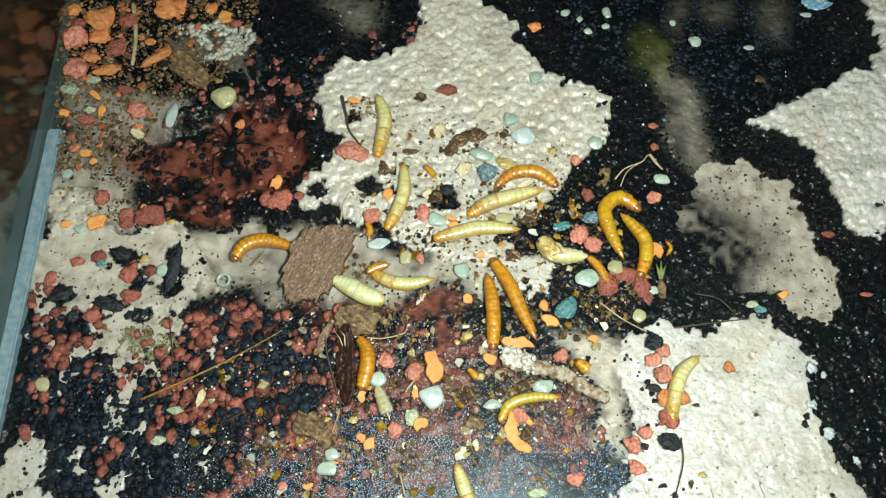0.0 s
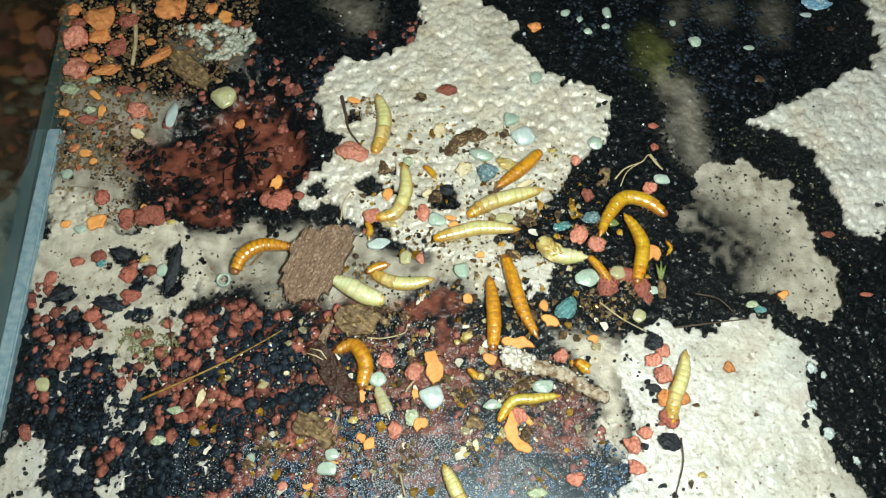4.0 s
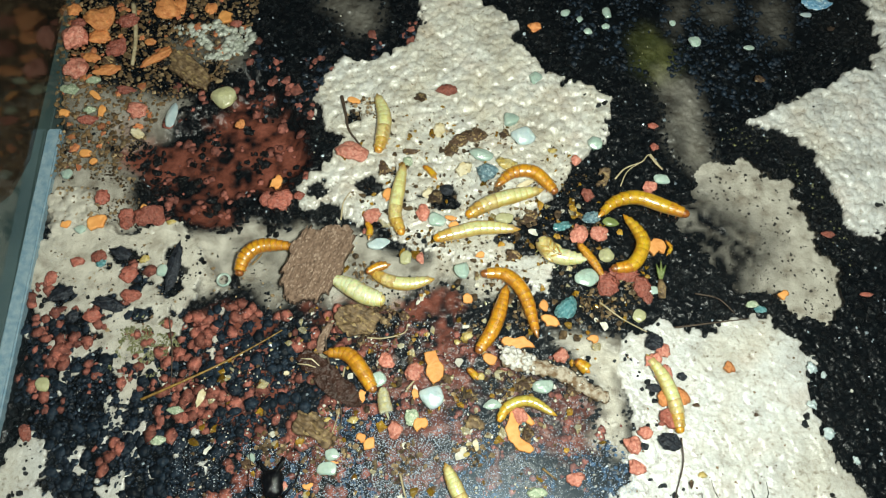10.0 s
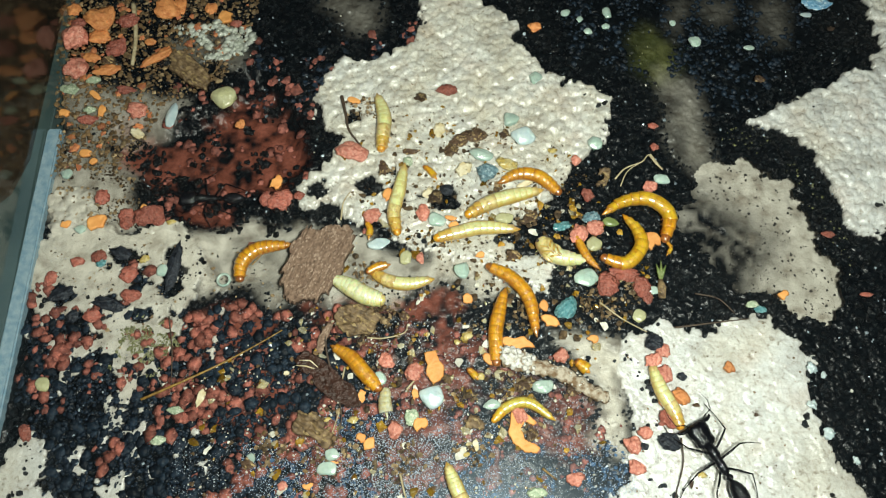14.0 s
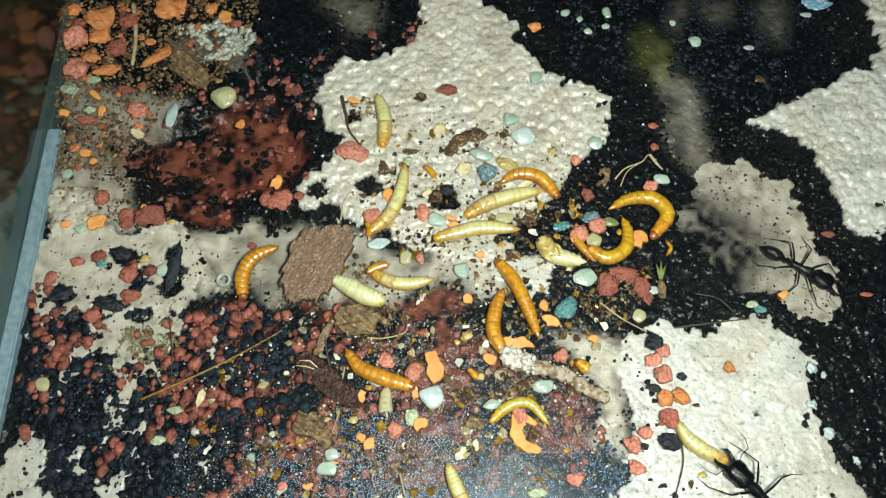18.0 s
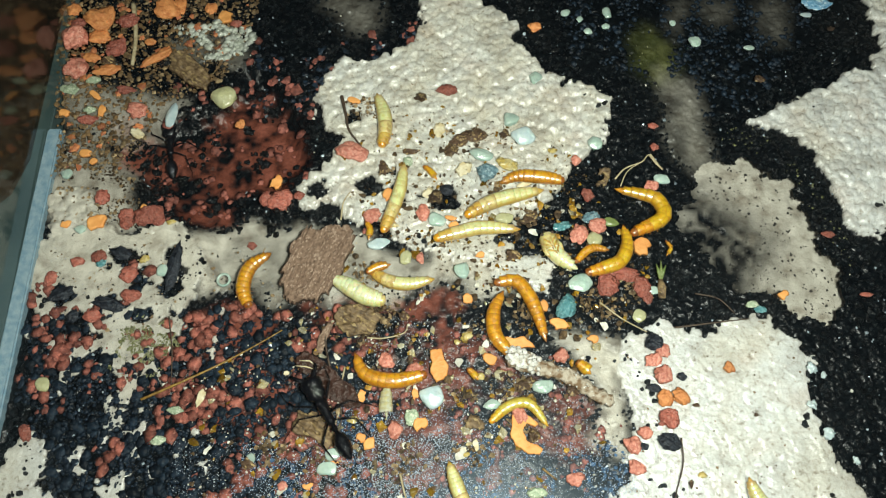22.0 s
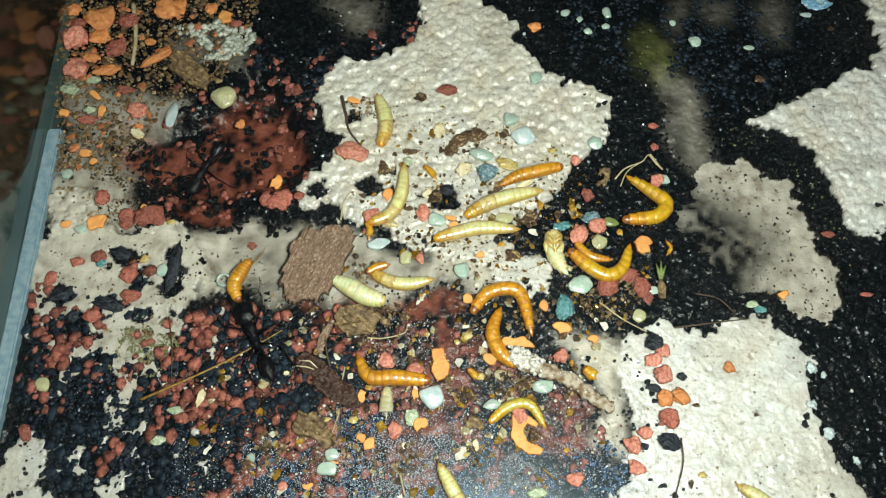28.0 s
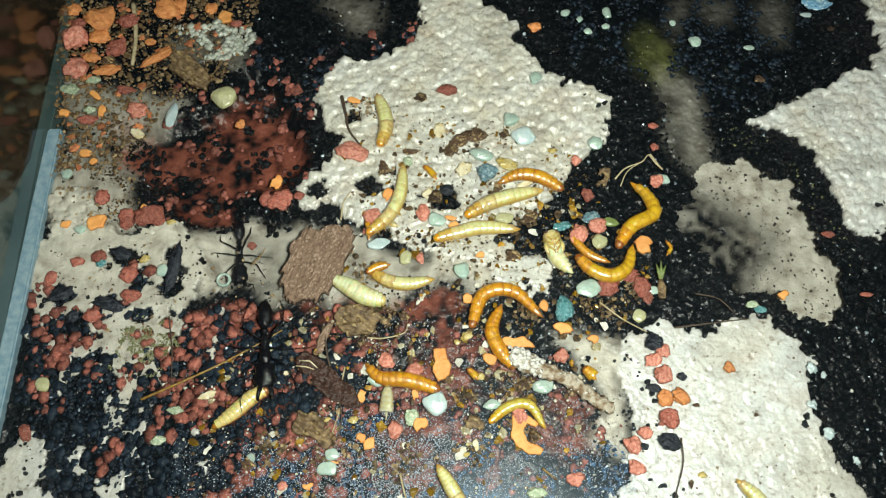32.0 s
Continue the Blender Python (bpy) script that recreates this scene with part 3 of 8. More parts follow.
def in_dark(x, y):
    hit = np.zeros(np.shape(x), bool)
    for cx, cy, r in DARK_SPOTS:
        hit |= np.hypot(x - cx, (y - cy) * 1.25) + 2.2 * (grain(x / 1.3, y / 1.3, 97) - 0.5) + 0.9 * (grain(x / 0.5, y / 0.5, 98) - 0.5) < r
    return hit


def in_tunnel(x, y):
    return ragged(x, y, [TUNNEL], 2.0, 120)


def white_at(x, y):
    """White plaster, but for the black sand pressed into it."""
    return ragged(x, y, WHITE_FIELDS) & ~in_dark(x, y)


FLOOR_Z = -1.5
NEST_LEFT = -65.0


def beads(x, y, size, seed):
    """Rounded lumps, 0 to 1, packed like cobbles of that size."""
    u, v = x / size, y / size
    iu, iv = np.floor(u), np.floor(v)
    best = np.full(x.shape, 9.0)
    for du in (-1, 0, 1):
        for dv in (-1, 0, 1):
            cu, cv = iu + du, iv + dv
            px = cu + grain(cu * 7, cv * 5, seed)
            py = cv + grain(cu * 3, cv * 9, seed + 1)
            best = np.minimum(best, (u - px) ** 2 + (v - py) ** 2)
    return np.clip(1 - 1.3 * best, 0, 1)


def blurred(mask, cells):
    """A field whose border fades over some cells."""
    f = mask.astype(float)
    for axis in (0, 1):
        f = sum(np.roll(f, k, axis) for k in range(-cells, cells + 1)) / (2 * cells + 1)
    return f


def cast_floor():
    step = 0.24
    xs, ys = np.arange(-84, 90, step), np.arange(-52, 66, step)
    x, y = np.meshgrid(xs, ys)
    white = white_at(x, y)
    fleck = (0.55 * grain(x / 2.6, y / 2.6, 51) + 0.45 * grain(x / 1.1, y / 1.1, 52)) > 0.71
    white |= fleck & (x < -34) & (y < 12) & ragged(x, y, [LEFT_MIX], 6.0, 90)
    grey = ragged(x, y, GREY_FIELDS, 3.5, 20)
    red = ragged(x, y, RED_FIELDS, 4.0, 40)
    hole = ragged(x, y, [CHAMBER], 2.2, 60)
    rough = grain(x / 0.5, y / 0.5, 5) * 0.5 + grain(x / 1.3, y / 1.3, 6) * 0.5
    knob = grain(x / 1.9, y / 1.9, 7)
    z = FLOOR_Z + 0.75 * rough
    z = np.where(red, FLOOR_Z + 0.25 * rough + 0.2 * knob, z)
    z = np.where(grey, FLOOR_Z + 0.5 + 0.2 * knob, z)
    lumps = np.where(y > 3, 0.62, 0.13) * beads(x, y, 1.6, 79) + np.where(y > 3, 0.24, 0.04) * beads(x, y, 0.75, 83)
    z = np.where(white, FLOOR_Z + 0.65 + 0.22 * knob + lumps + 0.05 * rough, z)
    soft_grey = blurred(grey, 4) * np.clip(0.5 + 1.3 * grain(x / 2.6, y / 2.6, 8) * (0.5 + grain(x / 0.8, y / 0.8, 18)), 0, 1)
    dim = blurred(ragged(x, y, DIM_FIELDS, 3.0, 21), 7) * np.clip(0.2 + 0.5 * grain(x / 3.1, y / 3.1, 22), 0, 0.5) * np.where(x < 0, 1.4, 0.75)
    # one soft olive-tinted patch at the back, fading at its border
    algae = blurred(blurred(ragged(x, y, [OLIVE_FIELD], 3.0, 23), 6), 5) * (0.3 + 0.4 * grain(x / 2.0, y / 2.0, 24))
    darkened = blurred(ragged(x, y, [GREY_DARKENED], 4.0, 25), 6) * (0.05 + 0.4 * grain(x / 3.4, y / 3.4, 26))
    soft_grey = np.maximum(soft_grey * (1 - darkened), dim)
    soft_red = blurred(red, 3) * np.clip(5.0 * (grain(x / 3.1, y / 3.1, 28) * 0.65 + grain(x / 1.1, y / 1.1, 29) * 0.35 - 0.31), 0, 1)
    soft_red = np.maximum(soft_red, blurred(ragged(x, y, [RED_PATCH], 4.0, 41), 4) * (0.82 + 0.18 * grain(x / 1.6, y / 1.6, 42)))
    z = z - SUNK * blurred(in_tunnel(x, y), 6)
    keep = x > NEST_LEFT - 0.2 * np.clip(y - 22, 0, 99)
    drop = hole | ~keep
    rows, cols = x.shape
    idx = np.arange(rows * cols).reshape(rows, cols)
    quads = np.stack([idx[:-1, :-1], idx[:-1, 1:], idx[1:, 1:], idx[1:, :-1]], axis=-1).reshape(-1, 4)
    ok = ~(drop[:-1, :-1] | drop[:-1, 1:] | drop[1:, 1:] | drop[1:, :-1]).reshape(-1)
    verts = np.stack([x, y, z], axis=-1).reshape(-1, 3) * MM
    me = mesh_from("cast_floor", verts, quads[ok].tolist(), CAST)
    # white greyed on the left; grey dimmed at the back, lamp falloff in colour
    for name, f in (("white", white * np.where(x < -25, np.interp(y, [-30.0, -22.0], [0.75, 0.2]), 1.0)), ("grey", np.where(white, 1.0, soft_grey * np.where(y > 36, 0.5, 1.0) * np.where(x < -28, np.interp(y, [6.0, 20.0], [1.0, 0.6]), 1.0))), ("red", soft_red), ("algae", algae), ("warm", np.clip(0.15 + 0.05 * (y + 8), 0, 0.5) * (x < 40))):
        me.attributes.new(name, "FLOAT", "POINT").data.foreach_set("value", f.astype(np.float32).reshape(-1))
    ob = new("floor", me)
    return tagged(ob, "mottled cast floor of white plaster, black sand and red sand", "floor", kind="structure")


FLOOR = cast_floor()


STAIN = [(37.3, 12.8), (45.8, 11.7), (50.9, 6.8), (55.2, 3.4), (55.4, -1.1), (52.0, -4.1), (49.4, -6.0), (47.4, -10.7), (34.8, -10.7)]


def chamber():
    xs, ys = np.arange(26, 88, 0.5), np.arange(-34, 30, 0.5)
    x, y = np.meshgrid(xs, ys)
    z = -4.6 + 0.5 * grain(x / 2.2, y / 2.2, 9) + 0.2 * grain(x / 0.7, y / 0.7, 10)
    rows, cols = x.shape
    idx = np.arange(rows * cols).reshape(rows, cols)
    quads = np.stack([idx[:-1, :-1], idx[:-1, 1:], idx[1:, 1:], idx[1:, :-1]], axis=-1).reshape(-1, 4)
    me = mesh_from("chamber_floor", np.stack([x, y, z], axis=-1).reshape(-1, 3) * MM, quads.tolist(), CAST)
    stain = ragged(x, y, [STAIN], 5.0, 77)
    me.attributes.new("white", "FLOAT", "POINT").data.foreach_set("value", np.zeros(x.size, np.float32))
    dirt = np.clip(0.66 + 0.5 * grain(x / 3.4, y / 3.4, 71) + 0.5 * (grain(x / 0.9, y / 0.9, 72) - 0.5), 0, 0.99)
    me.attributes.new("grey", "FLOAT", "POINT").data.foreach_set("value", (1 - blurred(stain, 7) * dirt - 0.25 * grain(x / 1.2, y / 1.2, 73) * grain(x / 4, y / 4, 74)).astype(np.float32).reshape(-1))
    me.attributes.new("red", "FLOAT", "POINT").data.foreach_set("value", np.zeros(x.size, np.float32))
    for name in ("warm", "algae"):
        me.attributes.new(name, "FLOAT", "POINT").data.foreach_set("value", np.zeros(x.size, np.float32))
    tagged(new("chamber_floor", me), "grey plaster bottom of a nest chamber under the sheet", "floor", kind="structure")


chamber()

# the body of the cast below its skin, the clear sheet on top, the wall's edge, the table and the room
body = new("nest_block", bm_mesh("nest_block", box_bm(0.156, 0.120, 0.0025, 0.0002), BLACK_STONE, False))
body.location = (0.0135, 0.006, -0.00675)
tagged(body, "dark cast block below the mottled floor", "block", kind="structure")
sheet = new("clear_cover", bm_mesh("clear_cover", box_bm(0.1545, 0.118, 0.0003), CLEAR, False))
sheet.data.materials.append(CLEAR_BACK)
for face in sheet.data.polygons:
    face.material_index = 0 if face.normal.z > 0.5 else 1
sheet.location = (0.0125, 0.006, -0.00015)
sheet.visible_shadow = False
tagged(sheet, "clear dusty acrylic sheet over the mottled nest floor", "sheet", kind="structure")
edge = new("wall_left", bm_mesh("wall_left", box_bm(0.0024, 0.075, 0.0046, 0.0003), BLUE_EDGE, False))
edge.location = (-0.0659, -0.0155, -0.0020)
tagged(edge, "bluish cut edge of the acrylic side wall", "wall edge", kind="structure")
pane = new("wall_pane", bm_mesh("wall_pane", box_bm(0.0018, 0.122, 0.032), PANE, False))
pane.data.materials.append(CLEAR_BACK)
for face in pane.data.polygons:
    face.material_index = 0 if face.normal.x > 0.5 else 1
pane.location = (-0.0680, 0.008, 0.0155)
pane.rotation_euler = (0, 0, radians(0.6))
pane.visible_shadow = False
tagged(pane, "clear upright acrylic side wall of the feeding box", "wall", kind="structure")
table = new("table_top", bm_mesh("table_top", box_bm(0.62, 0.46, 0.012, 0.001), TABLE, False))
table.location = (0.0, 0.006, -0.014)
tagged(table, "dark grey-green table top under the nest", "table top", kind="structure")


def dark_sheet():
    """A thin dark sheet with one corner cut off."""
    rim = [(-69.4, 16.5), (-71.2, 10.0), (-74.5, 6.5), (-104.0, 6.0), (-104.0, 72.0), (-69.4, 72.0)]
    bm = bmesh.new()
    face = bm.faces.new([bm.verts.new((x * MM, y * MM, -0.0007)) for x, y in rim])
    up = bmesh.ops.extrude_face_region(bm, geom=[face])
    bmesh.ops.translate(bm, vec=(0, 0, 0.0009), verts=[v for v in up["geom"] if isinstance(v, bmesh.types.BMVert)])
    bmesh.ops.recalc_face_normals(bm, faces=bm.faces[:])
    return bm


# added sheet that gives the side wall its dark brown reflection
board = new("reflection_sheet", bm_mesh("reflection_sheet", dark_sheet(), DARK_REFLECTION, False))
tagged(board, "added dark brown sheet for the dark reflection in the side wall", "board", kind="structure")
ledge = new("outer_ledge", bm_mesh("outer_ledge", box_bm(0.06205, 0.180, 0.0073, 0.0002), LEDGE, False))
ledge.location = (-0.098175, 0.006, -0.00435)
tagged(ledge, "dark grey-green base plate outside the clear side wall", "base plate", kind="structure")
# ---- loose grit under the sheet ----
ICO = None


def ico():
    global ICO
    if ICO is None:
        bm = bmesh.new()
        bmesh.ops.create_icosphere(bm, subdivisions=1, radius=1.0)
        ICO = (np.array([v.co[:] for v in bm.verts]), np.array([[v.index for v in f.verts] for f in bm.faces]))
        bm.free()
    return ICO


def scatter(name, mat, count, area, low, high, flat, base, seed, label, accept=None, smooth=False, jag=0.17):
    """Many small uneven grains over an area (x0, x1, y0, y1) in millimetres."""
    rng = np.random.default_rng(seed)
    px, py = rng.uniform(area[0], area[1], count), rng.uniform(area[2], area[3], count)
    if accept is not None:
        ok = accept(px, py)
        px, py = px[ok], py[ok]
    n = len(px)
    v, f = ico()
    size = (low + (high - low) * rng.uniform(0, 1, (n, 1)) ** 1.8) * rng.uniform(0.75, 1.25, (n, 3))
    size[:, 2] *= flat
    jit = 1 + rng.normal(0, jag, (n, len(v), 1))
    pts = v[None] * jit * size[:, None, :]
    a = rng.uniform(0, 6.283, n)
    c, s = np.cos(a)[:, None], np.sin(a)[:, None]
    x = pts[..., 0] * c - pts[..., 1] * s + px[:, None]
    y = pts[..., 0] * s + pts[..., 1] * c + py[:, None]
    z = pts[..., 2] + base + size[:, 2:3] * 0.3
    if base < -0.2:
        z = z - SUNK * in_tunnel(px, py)[:, None]
    verts = np.stack([x, y, z], axis=-1).reshape(-1, 3) * MM
    faces = (f[None] + (np.arange(n) * len(v))[:, None, None]).reshape(-1, 3)
    ob = new(name, mesh_from(name, verts, faces.tolist(), mat, smooth))
    return tagged(ob, label, "grit", kind="stuff")


HOLLOW = [(21.0, 53.2), (67.1, 53.2), (66.8, 42.9), (54.2, 27.5), (43.6, 24.1), (36.4, 33.9), (23.1, 35.6)]


def on_black(x, y):
    return ~white_at(x, y) & ~ragged(x, y, GREY_FIELDS, 3.5, 20) & ~ragged(x, y, RED_FIELDS + [RED_PATCH], 4.0, 40) & ~ragged(x, y, [CHAMBER], 2.8, 60) & (x > -64) & ~inside(x, y, HOLLOW) & ~ragged(x, y, DIM_FIELDS, 3.0, 21)


UPPER_MIX = [(-44.7, 30.9), (-22.3, 34.4), (-19.6, 6.0), (-33.0, 2.1), (-49.6, 4.0), (-55.5, 18.6)]


def clump(x, y):
    """Where red sand outweighs black, 0 to 1."""
    return 0.32 * grain(x / 3.4, y / 3.4, 91) + 0.5 * grain(x / 1.7, y / 1.7, 92) + 0.18 * grain(x / 8.0, y / 8.0, 93)


def in_mix(x, y):
    return ragged(x, y, [LEFT_MIX], 6.0, 90) & ~white_at(x, y)


BLACK_SPOTS = [(*(-53.2, -19.5), 4.6), (*(-55.8, -26.2), 4.6), (*(-48.3, -26.2), 4.0), (*(-41.8, -34.2), 5.5), (*(-53.3, -35.0), 4.0), (*(-36.9, -31.5), 4.0), (*(-45.2, -19.1), 3.0), (*(-25.8, -18.2), 4.0), (*(-30.7, -28.3), 3.6), (*(-30.0, -19.5), 3.4)]


def in_spots(x, y):
    hit = np.zeros(x.shape, bool)
    for cx, cy, r in BLACK_SPOTS:
        hit |= np.hypot(x - cx, y - cy) + 3.0 * (grain(x / 1.6, y / 1.6, 94) - 0.5) < r
    return hit


def mix_red(x, y):
    return in_mix(x, y) & (clump(x, y) > 0.515) & ~in_spots(x, y)


def mix_black(x, y):
    return in_mix(x, y) & ((clump(x, y) < 0.525) | in_spots(x, y))


def in_upper(x, y):
    return ragged(x, y, [UPPER_MIX], 6.0, 95) & (clump(x, y) > 0.47)


def on_white(x, y):
    return white_at(x, y)


CLEAN = [(37.9, -14.7), (48.8, -13.8), (53.9, -19.1), (52.7, -28.3), (54.2, -35.4), (54.3, -39.2), (34.5, -39.2)]


def near_edge(x, y):
    """A fringe of sand strewn over the white plaster's border."""
    return white_at(x, y) & ~inside(x, y, CLEAN) & ~ragged(x, y, WHITE_FIELDS, 12.0, 33) & (grain(x / 1.8, y / 1.8, 34) > 0.48)


def in_front(x, y):
    return inside(x, y, FRONT) & (grain(x / 3, y / 3, 44) > 0.35)


FRONT = [(-40.4, -23.3), (-28.7, -14.7), (-12.5, -11.2), (6.6, -12.1), (18.4, -18.2), (24.3, -28.3), (20.3, -39.2), (-38.3, -39.2)]
MIDDLE = [(-17.5, 18.6), (-2.3, 23.0), (11.0, 17.5), (25.5, 9.1), (33.4, -3.7), (27.2, -14.7), (21.3, -25.0), (6.3, -25.0), (-13.6, -26.6), (-22.7, -14.7), (-26.7, -7.5), (-13.2, 6.0)]


def in_wet(x, y):
    return inside(x, y, FRONT) & (grain(x / 5, y / 5, 46) > 0.2) & ((x > -13) | (y < -30))


def in_corner(x, y):
    return inside(x, y, CORNER)


CORNER = [(-71.8, 54.5), (-31.9, 54.5), (-34.9, 41.7), (-38.0, 32.1), (-47.2, 27.5), (-53.0, 14.3), (-64.2, 14.3)]


def in_middle(x, y):
    return inside(x, y, MIDDLE) & (grain(x / 4, y / 4, 45) > 0.42)


scatter("black_sand", BLACK_GRIT, 48000, (-64, 84, -48, 58), 0.10, 0.46, 0.7, FLOOR_Z + 0.3, 11, "glossy black sand grains under the sheet", on_black, True, jag=0.24)
scatter("fringe_sand", BLACK_GRIT, 15000, (-64, 84, -48, 58), 0.12, 0.6, 0.6, FLOOR_Z + 0.95, 21, "black sand grains strewn over white plaster", near_edge, True)
scatter("red_sand", RED_GRIT, 2300, (-65, -8, -44, 6), 0.30, 0.95, 0.22, FLOOR_Z + 0.5, 12, "brick-red sand grains among black sand", mix_red, True)
scatter("dark_sand", NAVY_GRIT, 13000, (-65, -8, -44, 6), 0.12, 0.46, 0.5, FLOOR_Z + 0.5, 13, "black sand grains among red sand", mix_black, True)
scatter("upper_red_sand", RED_GRIT, 700, (-65, -15, 2, 45), 0.3, 1.1, 0.22, FLOOR_Z + 0.4, 14, "dull red sand grains in the shaded corner", in_upper, True)
scatter("white_crumbs", WHITE_GRIT, 150, (-64, 84, -48, 58), 0.10, 0.30, 0.7, FLOOR_Z + 0.9, 15, "pale plaster crumbs on black sand", on_black)
scatter("dirt_specks", BROWN_GRIT, 1100, (-64, 84, -48, 58), 0.08, 0.22, 0.7, FLOOR_Z + 1.15, 17, "tiny brown dirt specks on white plaster", on_white)
scatter("front_red_sand", RED_GRIT, 900, (-45, 30, -44, -10), 0.3, 0.9, 0.2, FLOOR_Z + 0.7, 22, "fine dull red sand near the plate's front", in_front, True)
scatter("front_pale_sand", WHITE_GRIT, 800, (-45, 30, -44, -10), 0.04, 0.24, 0.8, 0.0, 23, "fine pale crumbs strewn on the sheet", in_front)
scatter("husk_bits", HUSK_GRIT, 560, (-45, 45, -44, 25), 0.06, 0.6, 0.35, 0.0, 24, "golden bits of shed larval skin", in_middle, jag=0.35)
scatter("soil_crumbs", SOIL_GRIT, 1200, (-45, 45, -44, 25), 0.08, 0.6, 0.55, 0.0, 25, "brown soil crumbs among the larvae", in_middle, jag=0.35)
scatter("pale_bits", WHITE_GRIT, 260, (-45, 45, -44, 25), 0.08, 0.5, 0.35, 0.0, 26, "pale flakes among the larvae", in_middle, jag=0.35)
scatter("droplets", DROP, 12000, (-45, 30, -44, -8), 0.035, 0.11, 0.5, 0.0, 27, "tiny clear water droplets on the sheet", in_wet, True)
# pale grains added in place of glints off the black sand
scatter("mica_flecks", GLINT, 1000, (-64, 84, -48, 58), 0.07, 0.26, 0.5, FLOOR_Z + 1.0, 31, "pale bluish flecks standing in for glints on black sand", on_black, jag=0.35)
scatter("corner_soil", BROWN_GRIT, 5200, (-76, -20, 10, 58), 0.08, 0.48, 0.5, 0.0, 35, "brown soil crumbs between the gravel stones", in_corner, jag=0.3)
scatter("corner_chips", CHIP_GRIT, 260, (-76, -20, 10, 58), 0.15, 0.8, 0.4, 0.0, 36, "small orange and red chips between the gravel stones", in_corner, jag=0.3)
scatter("corner_pale", TAN_GRIT, 3200, (-76, -20, 10, 58), 0.08, 0.42, 0.4, 0.0, 37, "tan crumbs between the gravel stones", in_corner, jag=0.3)
scatter("front_soil", BROWN_GRIT, 450, (-45, 30, -44, -10), 0.08, 0.42, 0.5, 0.0, 38, "brown soil crumbs strewn on the wet sheet", in_front, jag=0.3)
scatter("front_husks", HUSK_GRIT, 80, (-45, 30, -44, -10), 0.08, 0.5, 0.4, 0.0, 39, "golden husk bits strewn on the wet sheet", in_front, jag=0.35)
CLUMPS = [(*(-5.8, -33.1), 4.2), (*(24.1, -9.8), 4.4), (*(30.4, -7.5), 2.8), (*(-18.0, -28.7), 3.8), (*(-12.5, -12.2), 4.6), (*(-8.2, -11.0), 2.4), (*(10.1, -22.5), 3.8), (*(3.0, -23.5), 2.2),
          (*(5.7, -13.8), 2.2), (*(11.6, -28.1), 3.0), (*(-11.5, -3.9), 2.8), (*(-0.8, 1.7), 2.4), (*(8.0, 11.1), 2.0), (*(13.8, 5.4), 2.4), (*(-8.8, 14.3), 2.0), (*(3.9, 19.1), 4.2), (*(-14.0, 26.1), 3.0),
          (*(-15.7, -32.3), 3.6), (*(-24.8, -30.7), 3.2), (*(4.6, -31.5), 2.6), (*(12.6, -10.8), 3.2), (*(-16.5, -26.5), 2.4)]


def in_clump(x, y):
    hit = np.zeros(x.shape, bool)
    for cx, cy, r in CLUMPS:
        d = np.hypot((x - cx) / r, (y - cy) / (0.75 * r))
        hit |= d + 0.9 * (grain(x / 0.9, y / 0.9, 48) - 0.5) < 0.85
    return hit


scatter("tan_crumbs", TAN_GRIT, 11000, (-40, 40, -42, 32), 0.07, 0.42, 0.55, 0.0, 41, "tan crumbly soil and frass clumps", in_clump, jag=0.35)
scatter("dark_crumbs", SOIL_GRIT, 9000, (-40, 40, -42, 32), 0.07, 0.40, 0.6, 0.05, 42, "dark crumbly soil clumps", in_clump, jag=0.35)


def clots(x, y):
    """Dark clots in the red corner."""
    return inside(x, y, UPPER_MIX) & (0.6 * grain(x / 2.6, y / 2.6, 61) + 0.4 * grain(x / 1.0, y / 1.0, 62) < 0.335)


scatter("dark_clots", BLACK_GRIT, 5200, (-65, -15, 0, 45), 0.18, 0.75, 0.5, FLOOR_Z + 0.55, 63, "wet black sand clotted among red sand", clots, True, jag=0.24)


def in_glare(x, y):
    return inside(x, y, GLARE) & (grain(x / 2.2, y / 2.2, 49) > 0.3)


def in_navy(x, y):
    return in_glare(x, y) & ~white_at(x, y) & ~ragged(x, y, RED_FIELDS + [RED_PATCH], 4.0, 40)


# the lamp's glare on the wet sheet, put into mist and sand colour
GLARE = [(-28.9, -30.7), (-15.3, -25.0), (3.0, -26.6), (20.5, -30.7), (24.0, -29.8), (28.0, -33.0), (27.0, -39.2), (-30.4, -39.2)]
scatter("mist", GLARE_MIST, 17000, (-40, 30, -44, -18), 0.03, 0.09, 0.5, 0.0, 64, "fine water mist on the sheet, coloured pale blue for lamp glare", in_glare, True)
scatter("front_mist", DROP, 2600, (-18, 2, -41, -29), 0.04, 0.13, 0.5, 0.0, 69, "clear droplets on the sheet's near side", in_wet, True)
scatter("glare_sand", GLARE_GRIT, 8000, (-40, 30, -44, -18), 0.10, 0.42, 0.5, FLOOR_Z + 0.8, 65, "sand at the plate's front, tinted blue for lamp glare", in_navy, jag=0.24)


